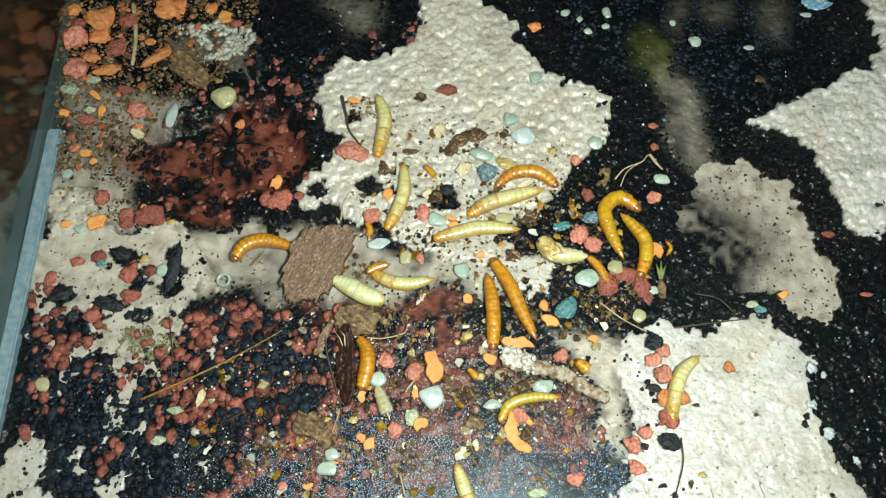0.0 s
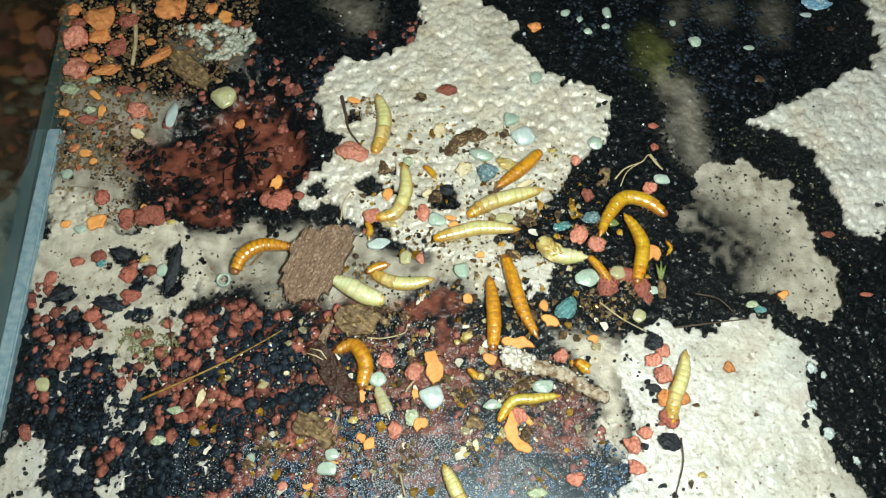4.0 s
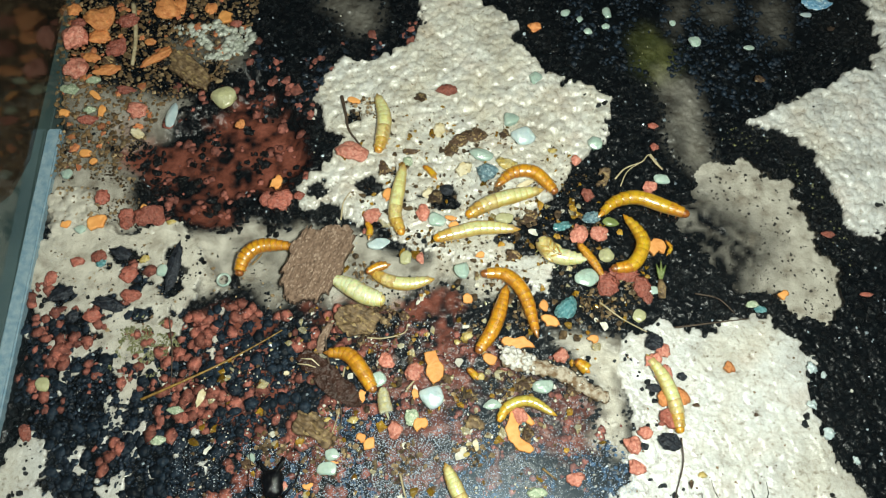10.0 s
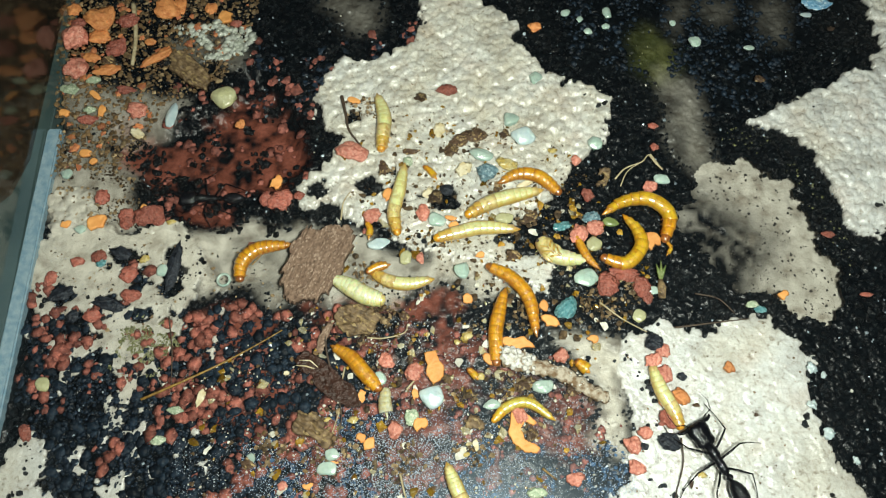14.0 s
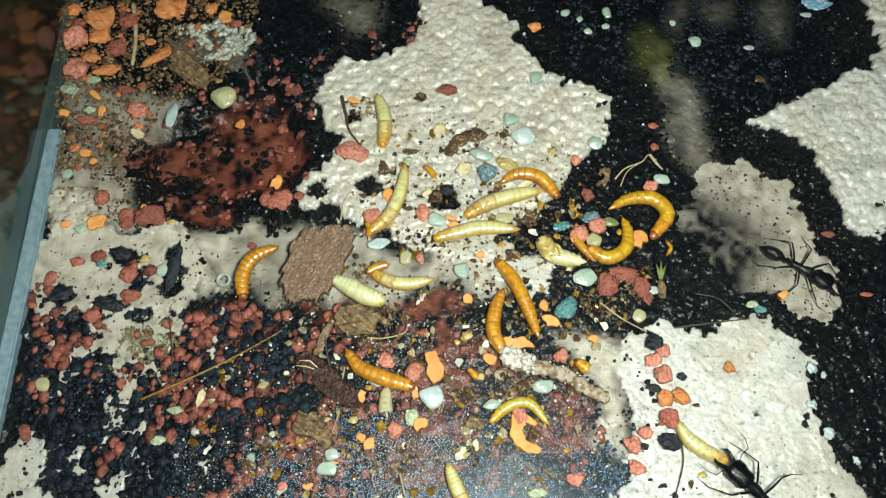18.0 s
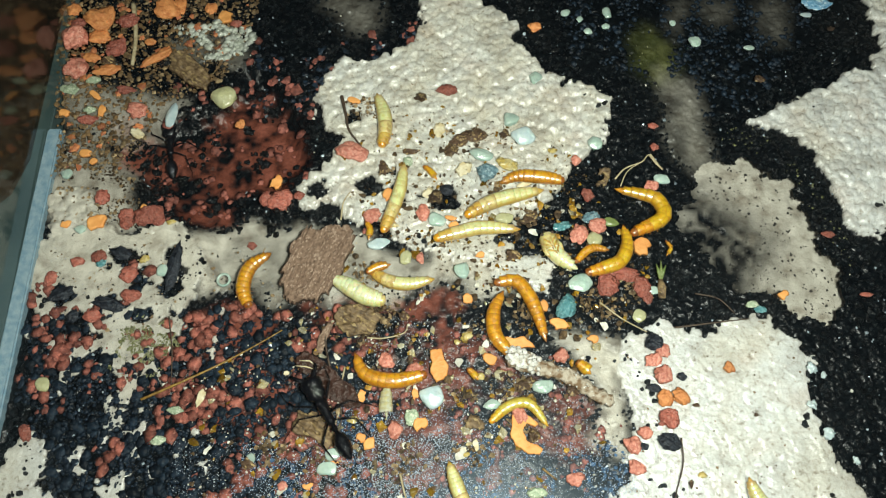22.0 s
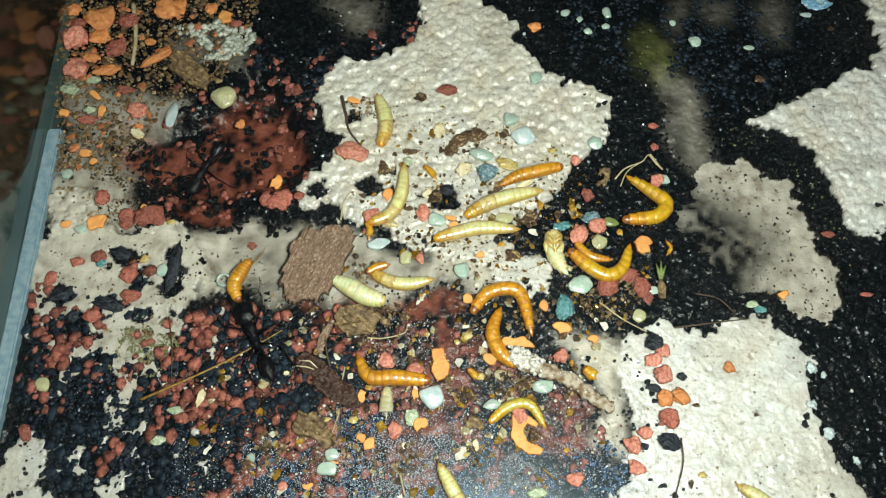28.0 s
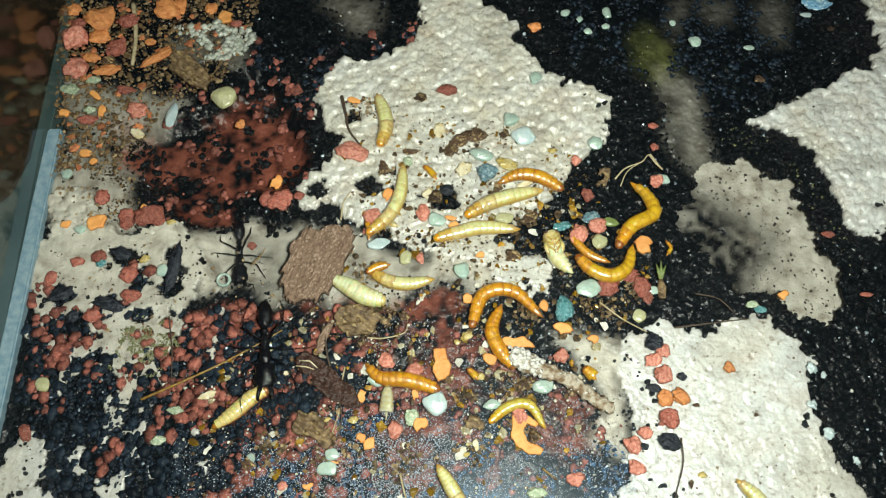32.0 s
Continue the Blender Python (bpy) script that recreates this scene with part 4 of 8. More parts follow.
def grains(name, mats, count, area, low, high, seed, accept, base):
    """Single sand grains, each an object of its own on one of six shared meshes, belonging to the floor."""
    rng = np.random.default_rng(seed)
    v, f = ico()
    shared = []
    for k in range(6):
        pts = v * (1 + rng.normal(0, 0.16, (len(v), 1))) * np.array([1.0, rng.uniform(0.7, 1.0), 0.22])
        shared.append(mesh_from(name, pts * MM, f.tolist(), mats))
    made = 0
    while made < count:
        x, y = rng.uniform(area[0], area[1], 400), rng.uniform(area[2], area[3], 400)
        ok = accept(x, y)
        for px, py in zip(x[ok], y[ok]):
            if made == count:
                break
            r = rng.uniform(low, high)
            ob = new(name, shared[made % 6])
            ob.matrix_basis = pose(px * MM, py * MM, (base + 0.15 * r - SUNK * in_tunnel(np.array([px]), np.array([py]))[0]) * MM, 0, 0, rng.uniform(0, 360))
            ob.scale = (r, r, r)
            ob.parent = FLOOR
            made += 1


grains("red_grain", WET_RED, 240, (-65, -8, -44, 6), 0.75, 1.35, 71, mix_red, FLOOR_Z + 0.75)
grains("black_grain", WET_BLACK, 290, (-65, -8, -44, 6), 0.6, 1.25, 72, mix_black, FLOOR_Z + 0.75)


def in_back(x, y):
    return inside(x, y, BACK) & (grain(x / 2.4, y / 2.4, 66) > 0.45)


BACK = [(-36.2, 44.2), (-26.5, 38.0), (-4.5, 45.4), (-5.9, 37.4), (-17.3, 35.0), (-21.6, 24.1), (-34.5, 27.5)]
scatter("back_red_sand", RED_GRIT, 420, (-40, 0, 20, 48), 0.3, 0.95, 0.5, FLOOR_Z + 0.6, 67, "dull red grains in black sand at the back", in_back, jag=0.24)
scatter("back_blue_sand", NAVY_GRIT, 900, (-40, 0, 20, 48), 0.2, 0.6, 0.5, FLOOR_Z + 0.6, 68, "bluish grains in black sand at the back", in_back, jag=0.24)


def in_chamber(x, y):
    return inside(x, y, CHAMBER)


def tangle(x, y):
    return in_middle(x, y) | in_front(x, y)


def beaded(x, y):
    return tangle(x, y) & ((x > -13) | (y < -30))


LITTER = [(-16.1, 28.6), (-6.2, 25.2), (7.3, 23.0), (20.6, 19.7), (25.9, 14.3), (24.2, 4.0), (33.4, -3.7), (31.8, -11.2), (18.8, -11.2), (10.2, -7.5), (-2.1, -2.8), (-13.0, 0.1), (-16.2, 11.1), (-11.7, 15.3)]


def littered(x, y):
    return ragged(x, y, [LITTER], 5.0, 121) & (0.6 * grain(x / 2.4, y / 2.4, 122) + 0.4 * grain(x / 0.9, y / 0.9, 123) > 0.47)


def littered_white(x, y):
    return littered(x, y) & white_at(x, y)


scatter("litter_dark", SOIL_GRIT, 2600, (-22, 36, -14, 32), 0.05, 0.30, 0.5, 0.0, 124, "dark brown frass litter round the larvae", littered, jag=0.4)
scatter("litter_gold", GOLD_FLAKE, 900, (-22, 36, -14, 32), 0.06, 0.36, 0.4, 0.0, 125, "golden brown husk litter round the larvae", littered, jag=0.5)
scatter("litter_pale", WHITE_GRIT, 1100, (-22, 36, -14, 32), 0.05, 0.28, 0.4, 0.0, 126, "pale crumb litter round the larvae", littered_white, jag=0.4)
scatter("wet_beads", DROP, 3500, (-30, 36, -40, 32), 0.03, 0.09, 0.6, 0.0, 127, "tiny clear water beads among the litter", beaded, True)
scatter("chamber_dirt", DARK_GRIT, 1700, (30, 66, -14, 20), 0.06, 0.26, 0.6, -4.25, 81, "dark dirt specks on the chamber floor", in_chamber, jag=0.3)
scatter("gold_flakes", GOLD_FLAKE, 380, (-45, 45, -44, 28), 0.12, 0.75, 0.2, 0.05, 119, "amber translucent scraps of shed larval skin", tangle, jag=0.5)
scatter("clear_flakes", FLAKE, 420, (-45, 45, -44, 28), 0.10, 0.7, 0.13, 0.05, 82, "thin clear and golden skin flakes among the larvae", tangle, jag=0.45)
scatter("pale_flakes", WHITE_GRIT, 130, (-45, 45, -44, 28), 0.12, 0.7, 0.13, 0.05, 83, "thin pale skin flakes among the larvae", tangle, jag=0.45)
scatter("spot_sand", NAVY_GRIT, 2600, (-65, -20, -44, 0), 0.15, 0.5, 0.5, FLOOR_Z + 0.85, 84, "bluish black sand grains in dark clots", in_spots, True, jag=0.24)


def mossy(x, y):
    """Where algae tint the plaster."""
    return (np.hypot((x - ALGAE[0]) / 6.5, (y - ALGAE[1]) / 5.0) + 0.9 * (grain(x / 1.2, y / 1.2, 86) - 0.5) < 0.7) & (grain(x / 0.9, y / 0.9, 87) > 0.3)


ALGAE = (-45.6, -15.6)
scatter("algae_specks", MOSS_GRIT, 17000, (-60, -35, -25, -5), 0.05, 0.19, 0.3, FLOOR_Z + 1.02, 88, "olive algae film on the plaster", mossy, True, jag=0.3)


def in_left(x, y):
    """The dusty plaster of the near left side."""
    return inside(x, y, DUSTY) & (grain(x / 2.2, y / 2.2, 89) + 0.4 * grain(x / 0.8, y / 0.8, 96) > 0.62)


DUSTY = [(-64.6, 11.1), (-41.5, 5.0), (-32.0, 1.6), (-13.0, 1.6), (-12.7, -7.5), (-31.6, -11.2), (-39.6, -9.8), (-44.8, -27.5), (-50.6, -27.5), (-54.1, -12.1), (-61.2, -11.2)]
scatter("dust_specks", DARK_GRIT, 1600, (-62, -10, -26, 22), 0.04, 0.2, 0.4, FLOOR_Z + 1.05, 97, "dark dirt specks on grey plaster", in_left, True, jag=0.3)
scatter("dust_crumbs", TAN_GRIT, 900, (-62, -10, -26, 22), 0.05, 0.26, 0.4, 0.0, 98, "tan crumbs on the dusty sheet", in_left, jag=0.3)
scatter("left_droplets", DROP, 2600, (-62, -10, -26, 22), 0.03, 0.09, 0.5, 0.0, 99, "tiny clear droplets on the dusty sheet", in_left, True)


def fuzzy(x, y):
    return ragged(x, y, [[(-49.3, 43.2), (-44.6, 42.3), (-39.7, 43.6), (-34.5, 42.3), (-34.4, 36.2), (-38.3, 35.6), (-41.7, 38.7), (-46.9, 39.9)]], 3.0, 100) & (grain(x / 1.4, y / 1.4, 101) > 0.35)


scatter("mould_fuzz", FUZZ, 6500, (-55, -25, 20, 45), 0.12, 0.7, 0.6, 0.0, 102, "pale greenish mould and glassy crumbs among the gravel", fuzzy, True, jag=0.3)
scatter("mould_dust", MOULD, 1200, (-55, -25, 20, 45), 0.06, 0.2, 0.7, 0.3, 116, "fine white mould tufts among the gravel", fuzzy, True, jag=0.3)


def in_hollow(x, y):
    return inside(x, y, HOLLOW) & ~ragged(x, y, DIM_FIELDS + [OLIVE_FIELD], 3.0, 21) & ~white_at(x, y) & (grain(x / 2.4, y / 2.4, 117) > 0.3)


scatter("hollow_sand", NAVY_GRIT, 5200, (20, 70, 22, 56), 0.15, 0.62, 0.6, FLOOR_Z + 0.2, 118, "wet black sand clotted at the back", in_hollow, True, jag=0.24)


def olive_patch(x, y):
    return np.hypot((x - OLIVE_AT[0]) / 3.2, (y - OLIVE_AT[1]) / 4.2) + 0.8 * (grain(x / 1.1, y / 1.1, 103) - 0.5) < 0.75


OLIVE_AT = (35.7, 37.4)
scatter("olive_specks", MOSS_GRIT, 400, (10, 50, 20, 50), 0.06, 0.22, 0.4, FLOOR_Z + 0.9, 104, "sparse olive specks on black sand", olive_patch, True, jag=0.3)


def grey_rim(x, y):
    """The border of the grey plaster, where loose sand lies over it."""
    return ragged(x, y, GREY_FIELDS, 3.5, 20) & ~ragged(x, y, GREY_FIELDS, 9.0, 35) & (grain(x / 1.3, y / 1.3, 36) > 0.4)


scatter("rim_sand", BLACK_GRIT, 14000, (-64, 40, -40, 50), 0.08, 0.36, 0.6, FLOOR_Z + 0.8, 105, "black sand strewn over the grey plaster's border", grey_rim, True, jag=0.24)
scatter("rim_red_sand", RED_GRIT, 1500, (-64, 40, -40, 20), 0.10, 0.5, 0.4, FLOOR_Z + 0.85, 106, "red sand strewn over the grey plaster's border", grey_rim, True, jag=0.24)


def red_rim(x, y):
    return ragged(x, y, [[(-56.3, 20.2), (-50.7, 21.3), (-46.6, 12.2), (-40.1, 4.5), (-33.1, 3.0), (-34.7, 1.6), (-46.8, 3.5), (-53.0, 9.6)]], 5.0, 107) & (grain(x / 1.4, y / 1.4, 108) > 0.4)


def upper_dirt(x, y):
    return inside(x, y, [(-67.4, 20.7), (-54.5, 21.3), (-47.7, 4.0), (-63.2, 4.0)]) & (grain(x / 2.0, y / 2.0, 109) > 0.42)


scatter("border_sand", BLACK_GRIT, 3600, (-60, -25, 4, 32), 0.08, 0.42, 0.5, FLOOR_Z + 0.8, 110, "black sand between grey plaster and red sand", red_rim, True, jag=0.24)
scatter("corner_dirt", SOIL_GRIT, 5200, (-70, -30, 4, 32), 0.05, 0.28, 0.4, FLOOR_Z + 0.9, 111, "brown dirt strewn over grey plaster", upper_dirt, True, jag=0.3)
scatter("corner_crumbs", TAN_GRIT, 1200, (-70, -30, 4, 32), 0.05, 0.36, 0.4, 0.0, 112, "tan crumbs strewn over the sheet's corner", upper_dirt, jag=0.3)


def left_clumps(x, y):
    return inside(x, y, [(-65.8, -1.4), (-60.0, -3.7), (-57.5, -7.5), (-52.5, -11.2), (-41.7, -13.8), (-38.6, -18.2), (-40.0, -26.6), (-59.8, -26.6), (-64.8, -14.7)]) & (0.6 * grain(x / 2.4, y / 2.4, 113) + 0.4 * grain(x / 1.1, y / 1.1, 114) > 0.55)


scatter("left_red_sand", RED_GRIT, 700, (-66, -35, -26, 6), 0.3, 0.95, 0.25, FLOOR_Z + 0.95, 115, "red sand grains strewn over grey plaster", left_clumps, True, jag=0.24)



def rim_band(x, y):
    return inside(x, y, [(44.0, 21.8), (53.9, 23.4), (60.9, 13.6), (65.3, 2.4), (66.4, -5.3), (64.3, -2.5), (60.6, 6.4), (55.6, 15.8), (49.4, 18.5)]) & ~white_at(x, y) & (grain(x / 1.3, y / 1.3, 128) > 0.45)


scatter("rim_moss", MOSS_GRIT, 1300, (38, 72, -14, 28), 0.06, 0.24, 0.4, FLOOR_Z + 0.8, 129, "olive algae specks on the chamber's sandy rim", rim_band, True, jag=0.3)

# ---- stones, chips and flakes lying on the sheet ----
KINDS = {
    "orange": (ORANGE, "orange_chip", "flat bright orange painted gravel chip on the clear sheet", "chip"),
    "pink": (PINK, "pink_stone", "rough pinkish-red gravel stone on the clear sheet", "stone"),
    "red": (RED, "red_stone", "rough brick-red gravel stone", "stone"),
    "clay": (TERRACOTTA, "terracotta_stone", "weathered orange terracotta gravel stone", "stone"),
    "black": (BLACK_STONE, "black_stone", "crumbly black gravel stone", "stone"),
    "aqua": (AQUA, "glass_pebble", "smooth pale aqua glass pebble", "pebble"),
    "blue": (BLUE, "glass_pebble", "smooth pale blue glass pebble", "pebble"),
    "teal": (TEAL, "teal_stone", "shiny dark teal gravel stone", "stone"),
    "slate": (SLATE, "slate_stone", "mottled slate-blue gravel stone", "stone"),
    "shard": (BLUE, "glass_shard", "broken pale cyan glass shard on black sand", "shard"),
    "crystal": (CRYSTAL, "blue_crystal", "glittering bright blue crystal chip on black sand", "stone"),
    "quartz": (YELLOW_GLASS, "quartz_pebble", "translucent yellowish quartz pebble", "pebble"),
    "green": (GREEN_STONE, "green_stone", "dull pale green gravel stone", "stone"),
    "olive": (OLIVE_GLASS, "olive_pebble", "translucent olive-green pebble on black sand", "pebble"),
    "cream": (CREAM, "cream_flake", "pale cream flake of dried food", "flake"),
    "gold": (GOLD, "golden_flake", "shiny golden shed larval husk", "husk"),
    "crumb": (FRASS, "brown_crumb", "dark brown crumb of soil", "crumb"),
}
COUNT = [0]


def plate(outline, thick, ridge, turn, torn, seed, step=0.15, reach=9.0):
    """A torn flat piece about the origin: its uneven outline in millimetres, ridged along its grain. Vertices and faces."""
    c, s = math.cos(radians(turn)), math.sin(radians(turn))
    u = np.arange(-reach, reach, step)
    a, b = np.meshgrid(u, u)
    x, y = a * c - b * s, a * s + b * c
    rim = 6.0 * torn
    wx = x + rim * (grain(x / 1.9, y / 1.9, seed) - 0.5) + 0.6 * rim * (grain(a / 1.6, b / 0.35, seed + 1) - 0.5)
    wy = y + rim * (grain(x / 1.9, y / 1.9, seed + 2) - 0.5) + 0.6 * rim * (grain(a / 1.6, b / 0.35, seed + 3) - 0.5)
    solid = inside(wx, wy, outline)
    deep = blurred(solid, 4)
    g = 1.1 * (grain(a / 3.2, b / 0.6, seed + 4) - 0.5) + 0.9 * (grain(x / 0.8, y / 0.8, seed + 5) - 0.5) + 0.6 * (grain(x / 0.35, y / 0.35, seed + 6) - 0.5)
    top = np.maximum(0.12, thick * np.clip(1.5 * deep, 0.3, 1.0) + 1.5 * ridge * g)
    low = 0.10 * (1 - deep)
    n = len(u)
    full = solid[:-1, :-1] & solid[:-1, 1:] & solid[1:, 1:] & solid[1:, :-1]
    verts, faces, where = [], [], {}

    def vert(i, k, up):
        if (i, k, up) not in where:
            where[(i, k, up)] = len(verts)
            verts.append((x[i, k] * MM, y[i, k] * MM, (top if up else low)[i, k] * MM))
        return where[(i, k, up)]

    for i, k in zip(*np.nonzero(full)):
        ring = [(i, k), (i, k + 1), (i + 1, k + 1), (i + 1, k)]
        faces.append([vert(*p, 1) for p in ring])
        faces.append([vert(*p, 0) for p in ring[::-1]])
        for p, q, di, dk in ((ring[0], ring[1], -1, 0), (ring[1], ring[2], 0, 1), (ring[2], ring[3], 1, 0), (ring[3], ring[0], 0, -1)):
            if not full[min(max(i + di, 0), n - 2), min(max(k + dk, 0), n - 2)]:
                faces.append([vert(*p, 0), vert(*q, 0), vert(*q, 1), vert(*p, 1)])
    return verts, faces


def stone(kind, x, y, w, h, turn=0.0, tall=0.45, base=0.0, shape=0.0):
    """One stone, w by h millimetres across, resting at height base. shape: how lumpy it is."""
    mat, name, label, category = KINDS[kind]
    COUNT[0] += 1
    seed = COUNT[0]
    smooth = kind in ("aqua", "blue", "quartz", "olive")
    flat = kind == "cream"
    lump = shape or {"crumb": 0.62, "shard": 0.6, "gold": 0.5}.get(kind, 0.14 if smooth else 0.36 if flat else 0.30)
    rng = random.Random(seed)
    if kind == "orange":
        rim = []
        for k in range(11):
            r = rng.uniform(0.78, 1.12) * (0.62 if rng.random() < 0.14 else 1.0)
            rim.append((0.54 * w * r * math.cos(k * 0.5712), 0.54 * h * r * math.sin(k * 0.5712)))
        verts, faces = plate(rim, min(0.75, 0.6 * min(w, h) * tall), 0.06, rng.uniform(0, 180), 0.06, seed, 0.11, 0.8 * max(w, h))
        ob = new(name, mesh_from(name, verts, faces, mat))
        ob.matrix_basis = pose(x * MM, y * MM, base * MM, 0, 0, turn)
        return tagged(ob, label, category, "loose stones on the sheet")
    cuts = []
    for k in range(7 if smooth else 5):
        d = Vector((rng.gauss(0, 1), rng.gauss(0, 1), rng.gauss(0, 0.7))).normalized()
        cuts.append((d, rng.uniform(0.62, 0.9)))
    bm = bmesh.new()
    bmesh.ops.create_icosphere(bm, subdivisions=3 if smooth or min(w, h) < 1.6 else 4, radius=1.0)
    off = Vector((seed * 3.1, seed * 1.7, seed * 0.9))
    for v in bm.verts:
        p = v.co.copy()
        k = 1 + lump * 1.5 * noise.noise(p * 1.3 + off) + (0.05 if smooth else lump * 0.9) * noise.noise(p * 3.3 + off)
        if not smooth:
            fine = 1.0 if min(w, h) < 3.6 else 0.55
            k += fine * (0.17 * noise.noise(p * 6 + off) + 0.11 * noise.noise(p * 13 + off) + 0.07 * noise.noise(p * 27 + off))
        p = p * k
        for d, far in cuts:
            over = p.dot(d) - far
            if over > 0:
                p = p - d * over * (0.9 if smooth else 0.6)
        if flat:
            p.z = max(-0.4, min(0.4, p.z)) * 1.6 + 0.08 * noise.noise(p * 4 + off)
        v.co = p
    t = min(w, h) * tall * (0.42 if flat else 0.85)
    lo, hi = [min(v.co[i] for v in bm.verts) for i in range(3)], [max(v.co[i] for v in bm.verts) for i in range(3)]
    size = (w, h, t)
    for v in bm.verts:
        v.co = Vector([((v.co[i] - lo[i]) / (hi[i] - lo[i]) - (0.5 if i < 2 else 0.0)) * size[i] * MM for i in range(3)])
    ob = new(name, bm_mesh(name, bm, mat))
    ob.matrix_basis = pose(x * MM, y * MM, base * MM, 0, 0, turn)
    return tagged(ob, label, category, "loose stones on the sheet" if category in ("stone", "pebble", "chip", "shard") else "loose crumbs on the sheet")


# gravel pile in the corner
stone("pink", -65.5, 39.9, 5.45, 5.25, -35, 0.6)
stone("clay", -61.4, 43.9, 5.72, 5.72, 10, 0.6)
stone("clay", -61.3, 40.7, 4.05, 3.04, 5, 0.5)
stone("red", -56.8, 43.9, 4.29, 3.06, 0, 0.6)
stone("red", -57.6, 37.8, 4.02, 3.41, 20, 0.6)
stone("pink", -64.1, 33.5, 4.56, 4.76, 30, 0.55)
stone("clay", -58.9, 33.5, 5.16, 2.38, 15, 0.5)
stone("clay", -61.9, 36.2, 3.40, 2.20, 0, 0.5)
stone("red", -65.5, 43.7, 3.06, 2.24, 0, 0.5)
stone("clay", -66.8, 46.7, 2.67, 3.09, 0, 0.5)
stone("clay", -50.6, 36.1, 6.60, 2.20, 38, 0.6)
stone("clay", -49.8, 46.5, 4.73, 5.14, 10, 0.5)
stone("clay", -47.8, 47.5, 2.47, 4.12, 0, 0.5)
stone("clay", -42.1, 46.7, 2.47, 2.67, 0, 0.5)
stone("orange", -39.3, 45.2, 2.46, 2.66, 0, 0.6)
stone("red", -37.3, 43.6, 2.24, 1.63, 0, 0.5)
stone("green", -61.0, 31.7, 2.76, 1.58, 0, 0.5)
stone("green", -60.6, 25.6, 2.52, 1.55, 0, 0.5)
stone("orange", -60.3, 28.8, 2.94, 1.37, -40, 0.6)
stone("orange", -58.5, 25.4, 1.36, 2.33, 0, 0.6)
stone("orange", -64.8, 25.0, 2.13, 1.74, 0, 0.6)
stone("red", -54.8, 29.5, 3.73, 1.77, -5, 0.5)
stone("pink", -52.1, 25.4, 3.49, 3.30, 10, 0.55)
stone("cream", -51.7, 21.0, 2.87, 1.72, -25, 0.8)
stone("clay", -52.1, 39.7, 2.22, 1.62, 0, 0.5)
stone("blue", -46.3, 24.6, 2.00, 4.90, -8, 0.5)
stone("quartz", -37.7, 27.7, 4.49, 4.10, 0, 0.6)
stone("orange", -59.9, 17.2, 2.46, 1.71, 0, 0.6)
stone("orange", -58.4, 15.8, 1.51, 1.32, 0, 0.6)
stone("red", -60.6, 23.6, 3.86, 1.93, 0, 0.4)
stone("green", -64.7, 29.8, 3.54, 2.36, 0, 0.4)
stone("crumb", -59.3, 35.6, 2.60, 2.00, 0, 0.5)
stone("aqua", -62.2, 13.2, 2.06, 1.87, 0, 0.5)
# the left side
stone("orange", -27.6, 11.6, 1.86, 2.80, -15, 0.5)
stone("orange", -55.8, 4.5, 3.47, 2.74, 20, 0.4)
stone("orange", -60.9, 4.2, 1.82, 1.28, 0, 0.5)
stone("aqua", -58.2, 3.2, 2.00, 1.64, 0, 0.6)
stone("orange", -48.6, 7.1, 1.66, 1.47, 30, 0.5)
stone("gold", -43.8, 4.6, 1.64, 0.91, 10, 0.5)
stone("gold", -47.2, -1.9, 1.79, 1.43, 20, 0.5)
stone("teal", -53.9, -2.5, 1.79, 1.43, 10, 0.5)
stone("red", -55.6, 8.9, 2.59, 3.14, 20, 0.5)
stone("red", -51.2, 5.8, 2.75, 2.20, 0, 0.4)
stone("red", -46.9, 6.0, 5.13, 3.67, -25, 0.4)
stone("red", -57.7, -2.3, 2.50, 1.79, 0, 0.4)
stone("red", -49.2, -4.5, 3.02, 3.02, 0, 0.4)
stone("red", -48.4, -8.0, 3.51, 2.28, -10, 0.4)
stone("red", -61.3, -5.1, 1.95, 2.66, 0, 0.4)
stone("red", -53.8, -11.2, 3.13, 2.26, 0, 0.4)
stone("black", -59.2, -7.7, 4.04, 2.28, 20, 0.4)
stone("black", -51.1, -0.9, 3.77, 2.33, -20, 0.4)
stone("black", -51.7, -9.3, 5.42, 2.27, -10, 0.4)
stone("black", -42.5, -2.8, 2.32, 8.92, -5, 0.25)
stone("black", -56.8, -11.2, 2.26, 2.43, 0, 0.4)
stone("quartz", -59.3, -21.8, 2.18, 2.18, 0, 0.5)
stone("red", -60.5, -28.9, 1.80, 2.79, 20, 0.4)
stone("green", -41.2, -29.9, 2.45, 1.47, 10, 0.4)
stone("green", -39.3, -25.6, 2.82, 1.33, 0, 0.4)
stone("aqua", -44.1, -3.7, 1.78, 1.96, 0, 0.4)
stone("clay", -34.5, 22.7, 1.73, 1.93, 0, 0.5)
stone("red", -26.4, 8.2, 4.40, 3.70, 10, 0.45)
stone("red", -29.0, 8.7, 2.10, 2.70, 0, 0.4)
stone("red", -23.5, 9.4, 1.90, 1.70, 20, 0.4)
stone("red", -48.3, 5.4, 3.60, 3.40, -20, 0.4)
stone("red", -50.9, 4.4, 2.40, 2.40, 0, 0.4)
stone("red", -54.4, -1.5, 2.70, 2.50, 0, 0.3)
# the middle, above the bark
stone("pink", -15.2, 17.4, 5.88, 3.60, -10, 0.5)
stone("orange", -15.5, 27.4, 2.34, 1.56, -10, 0.5)
stone("red", 0.6, 29.5, 3.93, 2.36, 0, 0.6)
stone("crumb", -3.9, 27.9, 2.34, 2.15, 0, 0.6)
